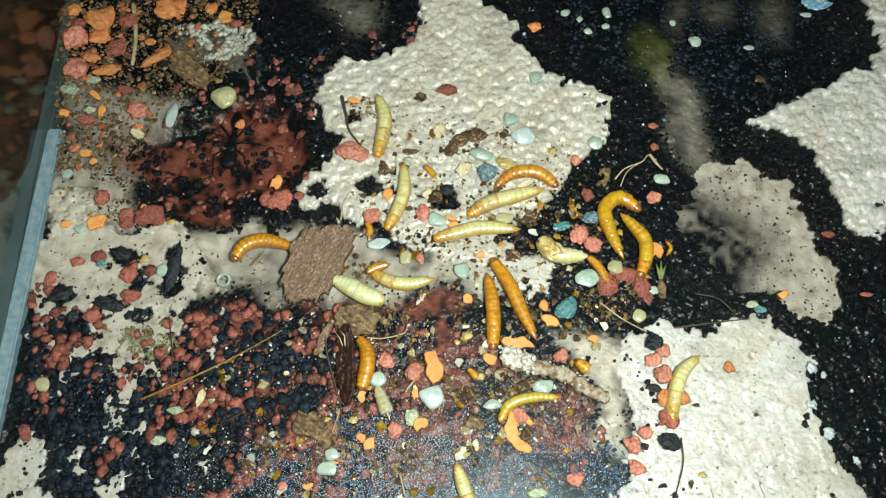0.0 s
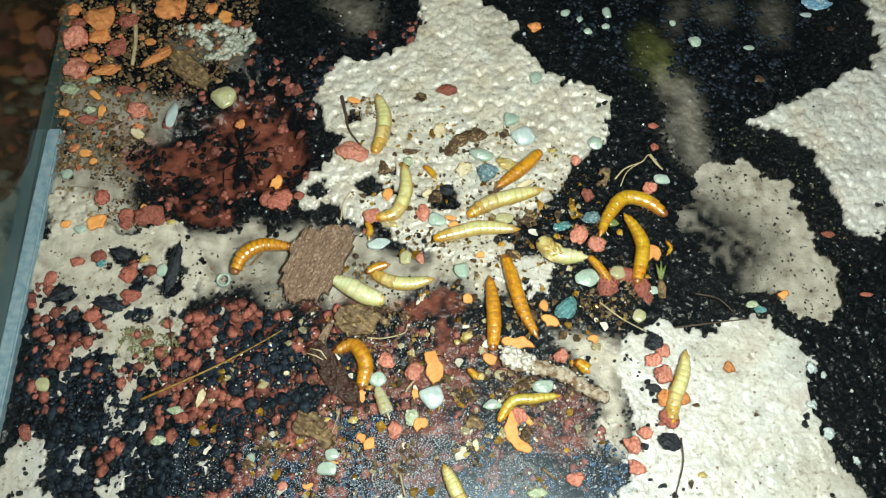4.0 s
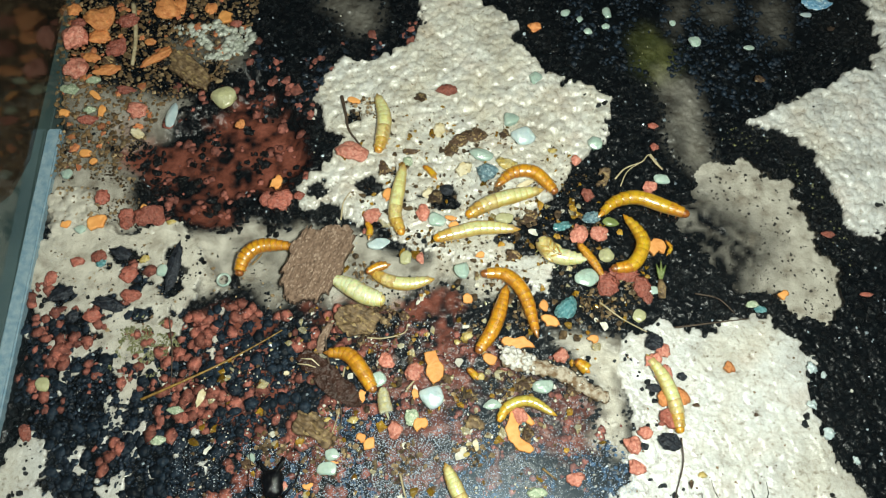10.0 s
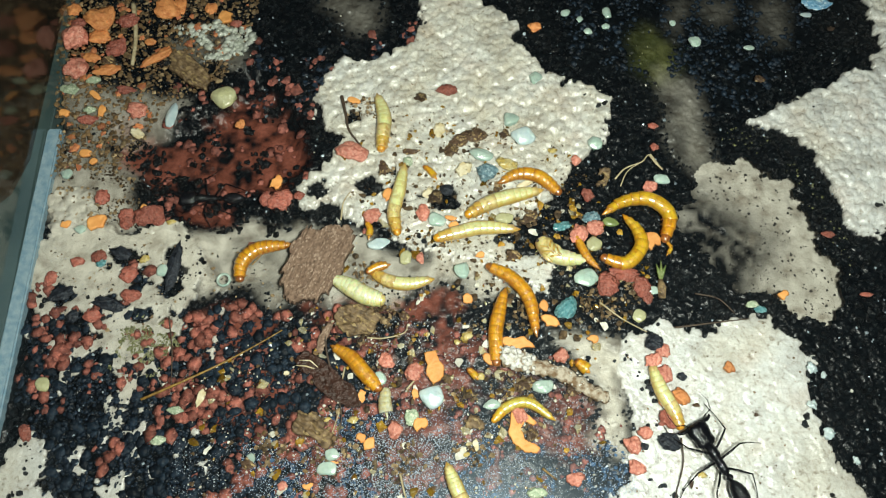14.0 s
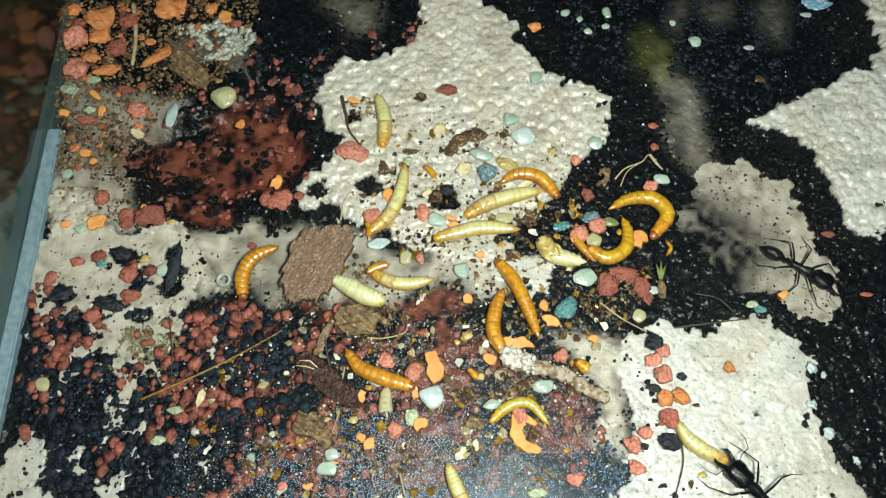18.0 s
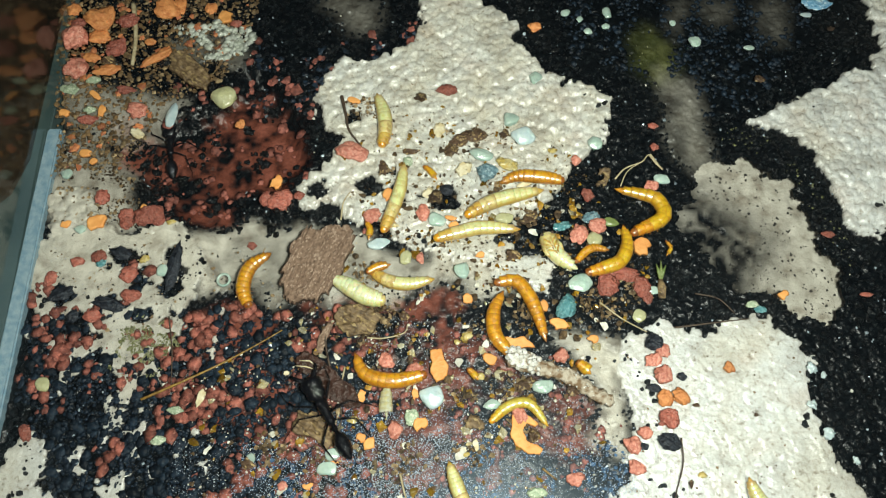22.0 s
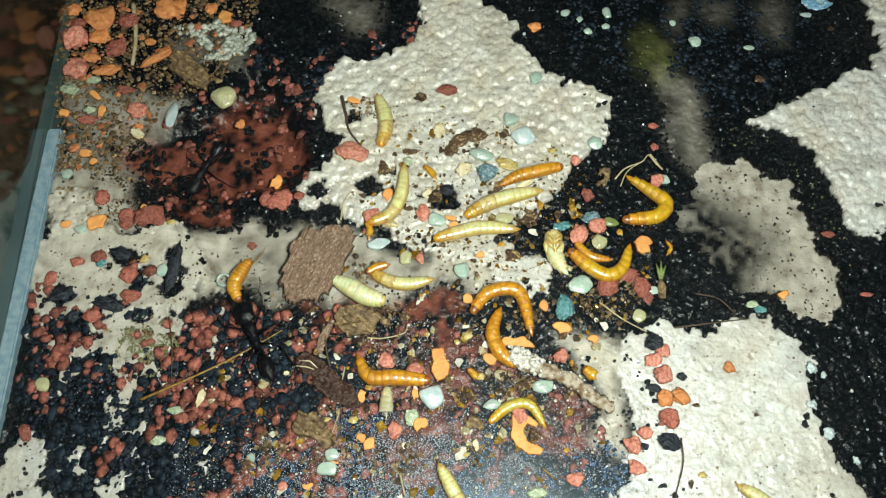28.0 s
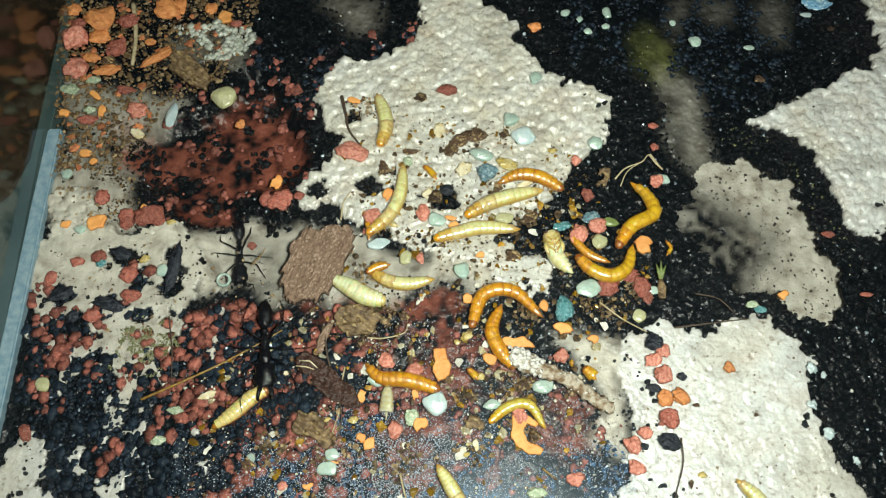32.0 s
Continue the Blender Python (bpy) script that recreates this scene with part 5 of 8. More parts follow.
stone("cream", -0.6, 21.7, 2.11, 2.88, 0, 0.5)
stone("crumb", 5.2, 20.4, 4.97, 2.68, 12, 0.6)
stone("crumb", 2.7, 19.4, 3.43, 2.48, 30, 0.55)
stone("crumb", 1.5, 17.5, 2.65, 2.28, 0, 0.6)
stone("crumb", 10.3, 20.7, 1.72, 2.11, 0, 0.6)
stone("blue", 13.5, 20.3, 4.21, 3.63, -5, 0.5)
stone("aqua", 11.7, 23.6, 2.70, 2.51, 0, 0.5)
stone("aqua", 16.2, 32.1, 2.37, 2.57, 0, 0.4)
stone("aqua", 6.4, 16.9, 4.17, 2.27, -15, 0.5)
stone("slate", 7.3, 13.3, 3.75, 3.37, 0, 0.55)
stone("gold", 10.7, 14.9, 4.33, 2.26, -20, 0.5)
stone("cream", 3.6, 14.3, 3.19, 2.44, 30, 0.5)
stone("gold", 18.4, 17.7, 1.71, 1.14, 0, 0.5)
stone("aqua", 25.5, 19.0, 2.48, 2.48, 0, 0.5)
stone("pink", 22.2, 15.8, 1.89, 2.08, 0, 0.5)
stone("clay", 16.4, 42.9, 2.65, 2.24, -20, 0.5)
stone("red", 35.7, 22.5, 1.92, 1.35, 0, 0.5)
stone("red", 35.5, 18.4, 1.52, 1.71, 0, 0.5)
stone("aqua", 36.1, 12.3, 2.80, 1.87, -10, 0.5)
stone("red", 23.7, 9.3, 2.41, 2.41, 0, 0.5)
stone("orange", -9.2, 9.5, 1.85, 2.22, -30, 0.5)
stone("pink", -11.3, 5.5, 3.11, 2.56, 20, 0.5)
stone("pink", -3.3, 6.1, 2.38, 3.12, 0, 0.6)
stone("aqua", -1.0, 4.8, 2.92, 2.37, -25, 0.5)
stone("orange", 1.2, 5.4, 2.01, 1.28, -20, 0.5)
stone("orange", 1.7, 4.1, 1.82, 1.64, 10, 0.5)
stone("blue", -10.2, 0.7, 3.79, 1.98, 8, 0.45)
stone("quartz", -5.9, -1.5, 1.79, 2.51, -10, 0.4)
stone("pink", -3.6, -1.6, 1.25, 2.15, 0, 0.5)
stone("orange", 5.8, -1.0, 1.62, 1.26, 0, 0.5)
stone("aqua", 2.9, -3.8, 2.49, 2.85, 0, 0.5)
stone("crumb", 11.1, -1.2, 2.51, 2.33, 0, 0.5)
stone("crumb", 13.8, 5.2, 3.29, 2.19, 20, 0.5)
stone("quartz", 9.9, 5.2, 3.11, 2.19, 10, 0.5)
stone("cream", 13.6, 11.6, 3.54, 1.12, 22, 0.5)
stone("crumb", -5.3, 17.5, 3.03, 1.14, 0, 0.4)
stone("green", -5.8, 15.6, 1.70, 1.89, 0, 0.5)
stone("crumb", -9.8, 14.5, 1.69, 3.20, 10, 0.4)
stone("crumb", -1.3, 8.9, 2.59, 2.22, 0, 0.5)
stone("black", 0.6, 10.3, 2.41, 2.23, 0, 0.4)
stone("cream", -2.2, 9.8, 2.41, 2.22, 0, 0.3)
# round the wriggling larvae
stone("teal", 19.2, 3.8, 3.28, 1.64, 15, 0.5)
stone("slate", 23.9, 5.4, 3.11, 2.20, 0, 0.4)
stone("olive", 27.0, 4.5, 2.74, 1.64, -20, 0.5)
stone("pink", 21.7, 2.2, 2.90, 3.62, -20, 0.5)
stone("red", 25.8, -6.1, 3.53, 4.42, -10, 0.35)
stone("red", 28.4, -4.5, 4.97, 2.66, -5, 0.35)
stone("red", 30.9, -6.4, 3.00, 3.88, 10, 0.35)
stone("red", 31.7, -8.4, 1.75, 2.10, 0, 0.35)
stone("orange", 22.8, -14.7, 1.72, 1.55, 0, 0.5)
stone("orange", 15.6, -9.5, 1.75, 1.92, 0, 0.5)
stone("orange", 3.9, -8.4, 1.93, 1.75, 20, 0.5)
stone("crumb", 30.7, -6.7, 3.00, 2.29, 0, 0.4)
stone("aqua", 32.7, -7.0, 2.11, 1.41, 0, 0.4)
stone("quartz", 30.1, -11.2, 2.26, 2.26, 0, 0.4)
stone("orange", 52.8, -7.7, 1.93, 1.76, 15, 0.6)
stone("red", 61.7, 2.4, 2.36, 1.27, 0, 0.4)
stone("red", 65.8, -7.7, 2.28, 0.88, 0, 0.4)
# lower middle
stone("pink", -8.4, -18.1, 2.55, 2.55, 0, 0.6)
stone("pink", -4.3, -19.9, 2.87, 3.04, 0, 0.6)
stone("aqua", -9.8, -21.1, 2.86, 2.36, 10, 0.5)
stone("orange", -12.0, -23.4, 1.34, 1.84, 0, 0.5)
stone("orange", -4.1, -23.3, 1.17, 2.17, 0, 0.5)
stone("pink", -6.9, -28.4, 2.30, 2.79, 0, 0.5)
stone("orange", -3.3, -27.6, 2.47, 2.47, 20, 0.5)
stone("green", -4.6, -26.6, 2.15, 2.64, 0, 0.4)
stone("orange", -12.0, -29.6, 1.80, 1.31, 0, 0.5)
stone("orange", -10.5, -30.4, 1.79, 2.12, 0, 0.5)
stone("aqua", -15.9, -31.9, 2.11, 1.79, 0, 0.4)
stone("aqua", -16.6, -33.8, 2.90, 1.94, 0, 0.4)
stone("orange", -15.4, -33.0, 1.78, 0.81, 0, 0.4)
stone("orange", -19.1, -36.2, 1.76, 1.44, 0, 0.4)
stone("gold", -12.9, -27.0, 1.32, 1.16, 0, 0.5)
stone("pink", -22.7, -36.2, 1.60, 1.44, 0, 0.4)
stone("orange", 7.0, -18.1, 2.04, 2.38, 20, 0.5)
stone("orange", 11.3, -15.6, 4.97, 2.57, 5, 0.5)
stone("pink", 17.7, -17.4, 2.56, 2.56, 0, 0.6)
stone("aqua", 14.8, -22.2, 3.19, 2.01, 5, 0.5)
stone("aqua", 7.3, -24.7, 2.99, 1.66, 0, 0.5)
stone("crumb", 12.3, -21.7, 3.36, 2.02, 10, 0.4)
stone("crumb", 19.4, -22.5, 2.51, 2.18, 0, 0.4)
stone("cream", 2.9, -31.3, 1.10, 0.80, 0, 0.4)
stone("cream", 4.7, -30.5, 0.90, 1.90, 10, 0.4)
stone("gold", 3.4, -31.9, 1.00, 0.70, 20, 0.4)
stone("pink", 11.2, -26.5, 2.48, 2.48, 0, 0.6)
stone("teal", 11.5, -27.3, 1.00, 0.90, 0, 0.8)
stone("crumb", -27.8, -33.1, 2.43, 1.94, 0, 0.4)
stone("aqua", -27.5, -32.4, 1.30, 1.46, 0, 0.5)
stone("green", 13.2, -37.2, 3.19, 1.59, 0, 0.4)
stone("gold", 3.6, -14.3, 2.10, 1.50, 25, 0.5)
stone("gold", 2.2, -15.3, 1.10, 0.90, 0, 0.5)
stone("gold", 5.6, -20.5, 1.40, 1.20, -30, 0.5)
stone("crumb", -6.0, -11.2, 1.90, 1.60, 0, 0.5)
stone("gold", -13.4, -26.9, 1.20, 1.10, 0, 0.6)
stone("cream", -18.7, -26.6, 2.10, 0.70, -12, 0.4)
stone("gold", -16.9, -26.9, 1.30, 0.70, 20, 0.4)
stone("cream", -23.4, -20.0, 0.90, 0.80, 0, 0.5)
# a string of stones along the plaster's edge
stone("black", 31.8, -15.4, 2.92, 2.74, 30, 0.6)
stone("pink", 33.0, -16.7, 2.39, 2.22, 0, 0.6)
stone("pink", 31.5, -18.1, 2.55, 2.21, 0, 0.6)
stone("pink", 32.7, -20.3, 2.70, 2.87, 0, 0.6)
stone("black", 31.2, -22.3, 2.35, 1.34, -5, 0.6)
stone("clay", 32.7, -23.8, 2.50, 2.67, 0, 0.6)
stone("clay", 35.0, -23.6, 2.34, 2.84, 25, 0.6)
stone("red", 33.0, -26.8, 3.14, 2.97, -20, 0.6)
stone("black", 32.6, -30.1, 3.59, 2.78, -25, 0.6)
stone("black", 35.6, -20.6, 1.52, 1.35, 0, 0.5)
stone("pink", 29.2, -28.9, 2.30, 1.97, -15, 0.6)
stone("pink", 27.3, -30.7, 2.61, 2.77, 10, 0.6)
stone("pink", 27.7, -33.7, 2.58, 2.26, 0, 0.6)
stone("black", 29.0, -30.7, 1.47, 1.14, 0, 0.5)
stone("pink", 18.9, -35.4, 2.89, 2.09, 15, 0.5)
stone("clay", 42.8, -19.2, 1.86, 1.86, 0, 0.5)
stone("crumb", 37.2, -24.8, 1.16, 0.67, 0, 0.5)
stone("crumb", 35.2, -36.0, 0.80, 1.28, 0, 0.5)
stone("crumb", 45.9, -26.2, 0.83, 0.66, 0, 0.5)
stone("gold", 36.9, -34.7, 1.45, 0.97, 0, 0.5)
# pale beads on the black sand at the back
stone("aqua", 22.2, 46.1, 1.85, 1.64, 0, 0.5)
stone("aqua", 24.7, 44.7, 1.23, 1.43, 0, 0.5)
stone("aqua", 26.0, 42.1, 1.63, 1.42, 0, 0.5)
stone("aqua", 29.7, 46.1, 1.64, 2.46, 0, 0.5)
stone("aqua", 29.3, 43.2, 1.63, 1.22, 0, 0.5)
stone("aqua", 44.8, 39.6, 2.22, 2.22, 0, 0.5)
stone("aqua", 41.4, 43.8, 1.22, 1.22, 0, 0.5)
stone("aqua", 54.4, 38.5, 2.01, 1.01, 0, 0.5)
stone("crystal", 68.2, 48.0, 5.78, 2.9, 12, 0.4)
stone("blue", 65.8, 45.7, 2.26, 1.03, 0, 0.4)
stone("crumb", 55.4, 31.9, 2.17, 1.58, 0, 0.4)
stone("crumb", 69.8, 42.7, 1.42, 1.02, 0, 0.4)
# pale shards at the black sand's rim
stone("shard", 55.2, -19.3, 1.52, 2.20, 20, 0.4)
stone("shard", 54.3, -24.6, 1.66, 1.50, -20, 0.4)
stone("shard", 55.8, -28.9, 2.13, 1.80, 30, 0.4)
stone("shard", 56.8, -20.3, 1.01, 1.18, 0, 0.4)
stone("shard", 59.2, -32.7, 1.13, 1.30, 0, 0.4)
stone("green", 47.7, -9.3, 2.10, 1.40, 10, 0.4)
stone("teal", 48.9, -10.1, 1.92, 1.22, -10, 0.4)
# stones that the larvae and ants push about
PUSHED_CHIP = stone("orange", 33.3, -0.4, 3.0, 3.6, -10, 0.45)
PUSHED_PEBBLE = stone("aqua", 22.5, -5.2, 3.90, 3.19, 5, 0.5)
PUSHED_TEAL = stone("teal", 19.1, -10.1, 4.54, 2.97, 50, 0.55)
PUSHED_PINK = stone("pink", 34.3, 8.9, 2.59, 2.40, 0, 0.6)
PUSHED_RED = stone("pink", 23.8, 0.4, 3.06, 2.70, 0, 0.6)
PUSHED_PLATE = stone("orange", -1.4, -19.3, 3.22, 5.76, 8, 0.4)
PUSHED_BLUE = stone("blue", -1.7, -23.8, 3.67, 3.50, 0, 0.5)
PUSHED_QUARTZ = stone("quartz", 27.0, -3.3, 2.49, 2.49, 0, 0.5)


def curved_chip():
    """An orange chip broken to a hook that holds a crumb of soil."""
    rim = [(-0.7, 3.0), (0.6, 3.4), (1.9, 2.2), (2.9, 1.0), (2.3, 0.5), (1.1, 1.4), (0.4, 0.5), (0.6, -1.0), (1.9, -1.8), (2.6, -2.7), (1.9, -3.5), (0.1, -2.8), (-1.3, -1.2), (-1.6, 0.7)]
    verts, faces = plate(rim, 0.7, 0.06, 30.0, 0.05, 771, 0.11, 5.0)
    ob = new("orange_chip", mesh_from("orange_chip", verts, faces, ORANGE))
    ob.matrix_basis = pose(10.4 * MM, -28.5 * MM, 0)
    return tagged(ob, "hook-shaped orange gravel chip round a soil crumb", "chip", "loose stones on the sheet")


PUSHED_LOBE = curved_chip()
PUSHED_CRUMB = stone("crumb", 12.1, -28.9, 1.9, 2.3, 0, 0.55)
PUSHED_CREAM = stone("cream", -35.8, -23.8, 1.17, 3.00, -15, 0.5)
PUSHED_FLAKE = stone("orange", 16.3, -12.1, 3.29, 2.25, -20, 0.5)


# ---- bark, sticks, stalks ----
def slab(name, outline, thick, mat, label, base=0.0, ridge=0.22, turn=0.0, category="bark", torn=0.2, seed=0):
    """A torn plate of bark or leaf lying on the sheet."""
    COUNT[0] += 1
    cx, cy = sum(p[0] for p in outline) / len(outline), sum(p[1] for p in outline) / len(outline)
    verts, faces = plate([(x - cx, y - cy) for x, y in outline], thick, ridge, turn, torn, seed or COUNT[0])
    ob = new(name, mesh_from(name, verts, faces, mat))
    ob.location = (cx * MM, cy * MM, base * MM)
    return tagged(ob, label, category)


BARK_CHIP = slab("bark_chip", [(-21.6, 3.1), (-20.0, 2.5), (-18.2, 3.1), (-16.0, 4.3), (-14.1, 2.8), (-14.5, -0.3), (-15.8, -4.5), (-17.9, -8.3), (-20.8, -9.2), (-22.6, -10.1), (-24.9, -8.7), (-24.6, -4.1), (-23.6, -0.3), (-22.4, 2.5)], 1.5, BARK, "flat brown piece of bark with a fibrous grain", turn=65, ridge=0.15, torn=0.24, seed=212)
slab("wood_chip", [(-48.8, 36.2), (-45.5, 37.3), (-41.1, 33.3), (-40.5, 29.8), (-43.6, 30.0), (-47.0, 33.3)], 1.2, WOOD, "small brown wood chip with long fibres", turn=-40)
slab("wood_chip", [(-16.0, -10.1), (-10.8, -9.8), (-9.0, -11.2), (-10.7, -13.8), (-14.5, -14.4), (-16.4, -12.5)], 0.9, WOOD, "crumbly brown scrap of rotten wood", turn=10, ridge=0.4, torn=0.26)
slab("wood_chip", [(-21.5, -25.8), (-18.5, -26.2), (-15.9, -29.1), (-16.6, -31.1), (-19.6, -29.5), (-21.7, -27.9)], 0.9, WOOD, "crumbly brown scrap of rotten wood", turn=-30, ridge=0.4, torn=0.26)
LEAF = slab("leaf_scrap", [(-1.2, 6.2), (0.6, 6.4), (1.6, 3.6), (2.0, 0.2), (1.7, -3.4), (0.7, -6.4), (-0.7, -5.4), (-1.7, -2.6), (-2.0, 1.4), (-1.8, 4.4)], 0.4, DARK_WOOD, "dark decayed leaf scrap toppling over on red sand", turn=88, category="leaf", torn=0.14)
slab("leaf_scrap", [(-17.8, -11.9), (-16.7, -12.3), (-18.3, -16.9), (-19.8, -16.7), (-18.9, -14.4)], 0.35, BARK, "thin grey-brown leaf sliver on red sand", turn=70, category="leaf", torn=0.1)
for bent in ([(-1.9, 4.6), (-0.9, 3.4), (-0.3, 2.2)], [(-1.0, 4.8), (0.1, 3.6), (0.2, 2.0)]):
    part("strand", mesh_from("strand", *sweep([Vector((x * MM, y * MM, 0.62 * MM)) for x, y in bent], [0.06 * MM, 0.11 * MM, 0.05 * MM], 6), CREAM), LEAF, "pale dry strand")
slab("wood_chip", [(3.8, -26.2), (6.3, -27.1), (5.4, -28.7), (2.6, -27.9)], 0.6, WOOD, "small brown splinter of rotten wood", turn=0)
slab("wood_chip", [(25.9, 14.3), (27.8, 13.8), (27.1, 11.1), (25.5, 11.3)], 0.8, WOOD, "small brown soil-crusted wood scrap", turn=70)


def bark_fibres(ob):
    """Loose splinters standing proud of the bark along its grain and at its torn rim."""
    rng = random.Random(5)
    for k in range(16):
        x, y = rng.uniform(-3.6, 3.6), rng.uniform(-4.6, 4.6)
        run = rng.uniform(1.2, 3.4)
        a = radians(65 + rng.uniform(-9, 9))
        pts = [Vector(((x + math.cos(a) * run * s) * MM, (y + math.sin(a) * run * s) * MM, (1.55 + 0.12 * math.sin(s * 3)) * MM)) for s in (-0.5, -0.2, 0.15, 0.5)]
        verts, faces = sweep(pts, [0.05 * MM, 0.2 * MM, 0.18 * MM, 0.04 * MM], 6)
        part("splinter", mesh_from("splinter", verts, faces, BARK), ob)


bark_fibres(BARK_CHIP)


def stick():
    pts = spline([(*(9.2, -17.5), 1.0), (*(13.2, -19.1), 1.2), (*(18.2, -20.6), 1.1), (*(21.8, -22.9), 1.0), (*(24.5, -24.0), 0.8)], 30)
    mid = np.array([pts[15][0], pts[15][1], 0.0])
    verts, faces = sweep([Vector(p - mid) * MM for p in pts], [(1.25 - 0.012 * i + 0.25 * math.sin(i * 1.9) * math.sin(i * 0.7) + (0.35 if i < 6 else 0) - (0.5 if i in (0, 29) else 0)) * MM for i in range(30)], 14)
    verts = [v + Vector((noise.noise(v * 1800), noise.noise(v * 1800 + Vector((9, 0, 0))), 0.6 * noise.noise(v * 1500 + Vector((0, 5, 0))))) * 0.42 * MM for v in verts]
    low = min(v.z for v in verts)
    verts = [Vector((v.x, v.y, (v.z - low) * 0.6)) for v in verts]
    ob = new("crusted_stick", mesh_from("crusted_stick", verts, faces, CRUST))
    ob.location = (mid[0] * MM, mid[1] * MM, 0)
    return tagged(ob, "short stick crusted with white mould over brown wood", "stick")


STICK = stick()


def mould():
    """White mould lumps along the stick."""
    rng = random.Random(9)
    v, f = ico()
    x0, y0 = STICK.location.x / MM, STICK.location.y / MM
    spine = spline([(9.2, -17.5), (13.2, -19.1), (18.2, -20.6), (21.8, -22.9), (24.5, -24.0)], 40)
    for k in range(150):
        i = min(39, int(abs(rng.gauss(0, 6)))) if k % 4 else rng.randrange(40)
        p = spine[i]
        r = rng.uniform(0.16, 0.5) if i < 13 else rng.uniform(0.08, 0.2)
        verts = [Vector(((p[0] - x0 + rng.uniform(-0.05, 0.05)) + q[0] * r * rng.uniform(0.8, 1.25), (p[1] - y0) + q[1] * r * rng.uniform(0.8, 1.25), (2.05 if i < 13 else 1.75) + q[2] * r * 0.6)) for q in v]
        dx, dy = rng.uniform(-0.9, 0.9), rng.uniform(-1.2, 1.2)
        verts = [Vector((q.x + dx, q.y + dy, q.z - 0.25 * (dx * dx + dy * dy))) * MM for q in verts]
        part("mould_lump", mesh_from("mould_lump", verts, f.tolist(), MOULD), STICK)


mould()


def stalk(name, pts, radius, mat, label, z=0.25, tip=0.5, category="fibre"):
    """A thin stalk through points in millimetres."""
    curve = spline([(p[0], p[1], z + 0.15 * (i % 2)) for i, p in enumerate(pts)], 6 * len(pts))
    mid = curve[len(curve) // 2].copy()
    mid[2] = 0
    rad = [radius * (1 - (1 - tip) * i / len(curve)) * MM for i in range(len(curve))]
    verts, faces = sweep([Vector(p - mid) * MM for p in curve], rad, 6)
    low = min(v.z for v in verts)
    ob = new(name, mesh_from(name, [Vector((v.x, v.y, v.z - low)) for v in verts], faces, mat))
    ob.location = Vector(mid) * MM
    return tagged(ob, label, category)


stalk("straw_stalk", [(-44.5, -24.0), (-39.0, -21.5), (-33.4, -18.7), (-28.2, -15.8), (-24.5, -13.4)], 0.23, STRAW, "long amber dry grass stalk lying on the sand", 0.5, 0.4, "stalk")
stalk("twig", [(-17.5, 28.4), (-16.6, 24.6), (-15.9, 21.6), (-13.7, 18.4)], 0.30, DARK_FIBRE, "thin dark bent twig on white plaster", 0.4, 0.4, "twig")
stalk("twig", [(-56.4, 48.0), (-54.8, 40.5), (-54.6, 34.7)], 0.45, PALE_FIBRE, "pale dry stem among the gravel", 1.5, 0.7, "twig")
stalk("root_fibre", [(28.4, 12.4), (30.2, 14.3), (33.1, 15.6), (34.6, 16.9), (36.3, 14.3)], 0.16, PALE_FIBRE, "thin pale curling root fibre", 0.8)
stalk("root_fibre", [(29.2, 11.1), (30.6, 13.8), (33.6, 15.9)], 0.12, PALE_FIBRE, "thin pale curling root fibre", 0.6)
stalk("root_fibre", [(24.2, -8.9), (27.4, -11.6), (31.1, -13.7)], 0.16, PALE_FIBRE, "thin pale root fibre over the plaster", 0.5)
stalk("root_fibre", [(-16.5, 5.0), (-16.2, 8.1), (-15.2, 10.1)], 0.16, PALE_FIBRE, "thin pale root fibre beside the bark", 0.5)
stalk("root_fibre", [(34.5, -29.5), (34.3, -33.1), (33.0, -36.9), (32.3, -39.2)], 0.13, DARK_FIBRE, "long dark hair-like fibre on white plaster", 0.3)
stalk("root_fibre", [(-18.0, -13.8), (-17.4, -17.4), (-15.8, -22.5), (-14.8, -26.6), (-15.4, -29.9)], 0.18, DARK_FIBRE, "thin dark root fibre on sand", 0.5)
stalk("root_fibre", [(-15.2, -25.8), (-15.8, -27.9), (-16.3, -29.5)], 0.11, PALE_FIBRE, "short pale root fibre on sand", 0.4)
stalk("root_fibre", [(-42.1, -11.2), (-40.9, -16.5), (-40.3, -22.5)], 0.12, DARK_FIBRE, "thin dark root fibre on sand", 0.3)
stalk("root_fibre", [(-11.5, -14.6), (-8.9, -14.7), (-5.9, -13.8), (-5.4, -12.5)], 0.14, PALE_FIBRE, "thin pale root fibre on sand", 0.4)
stalk("root_fibre", [(14.2, -33.8), (16.1, -35.4)], 0.18, STRAW, "short amber fibre on the sheet", 0.4)
stalk("root_fibre", [(-6.1, -34.6), (-5.5, -36.9), (-4.9, -38.8)], 0.2, PALE_FIBRE, "thin pale root fibre on sand", 0.4)
stalk("root_fibre", [(39.2, -7.5), (42.6, -8.4), (44.9, -10.7)], 0.14, DARK_FIBRE, "thin brown root fibre on black sand", 0.3)
stalk("root_fibre", [(35.5, -13.0), (41.2, -12.3), (47.0, -11.6)], 0.16, DARK_FIBRE, "thin red-brown root fibre along the plaster", 0.3)
stalk("root_fibre", [(-14.7, -19.1), (-15.1, -21.7), (-15.7, -23.8)], 0.13, PALE_FIBRE, "short pale stem scrap on sand", 0.4)
stalk("root_fibre", [(-30.2, -2.8), (-29.0, -1.4), (-28.3, 0.1)], 0.12, STRAW, "short amber fibre on the sheet", 0.3)
stalk("root_fibre", [(34.6, 16.9), (35.4, 15.3), (36.4, 14.1)], 0.3, PALE_FIBRE, "short pale stem scrap on sand", 0.5)
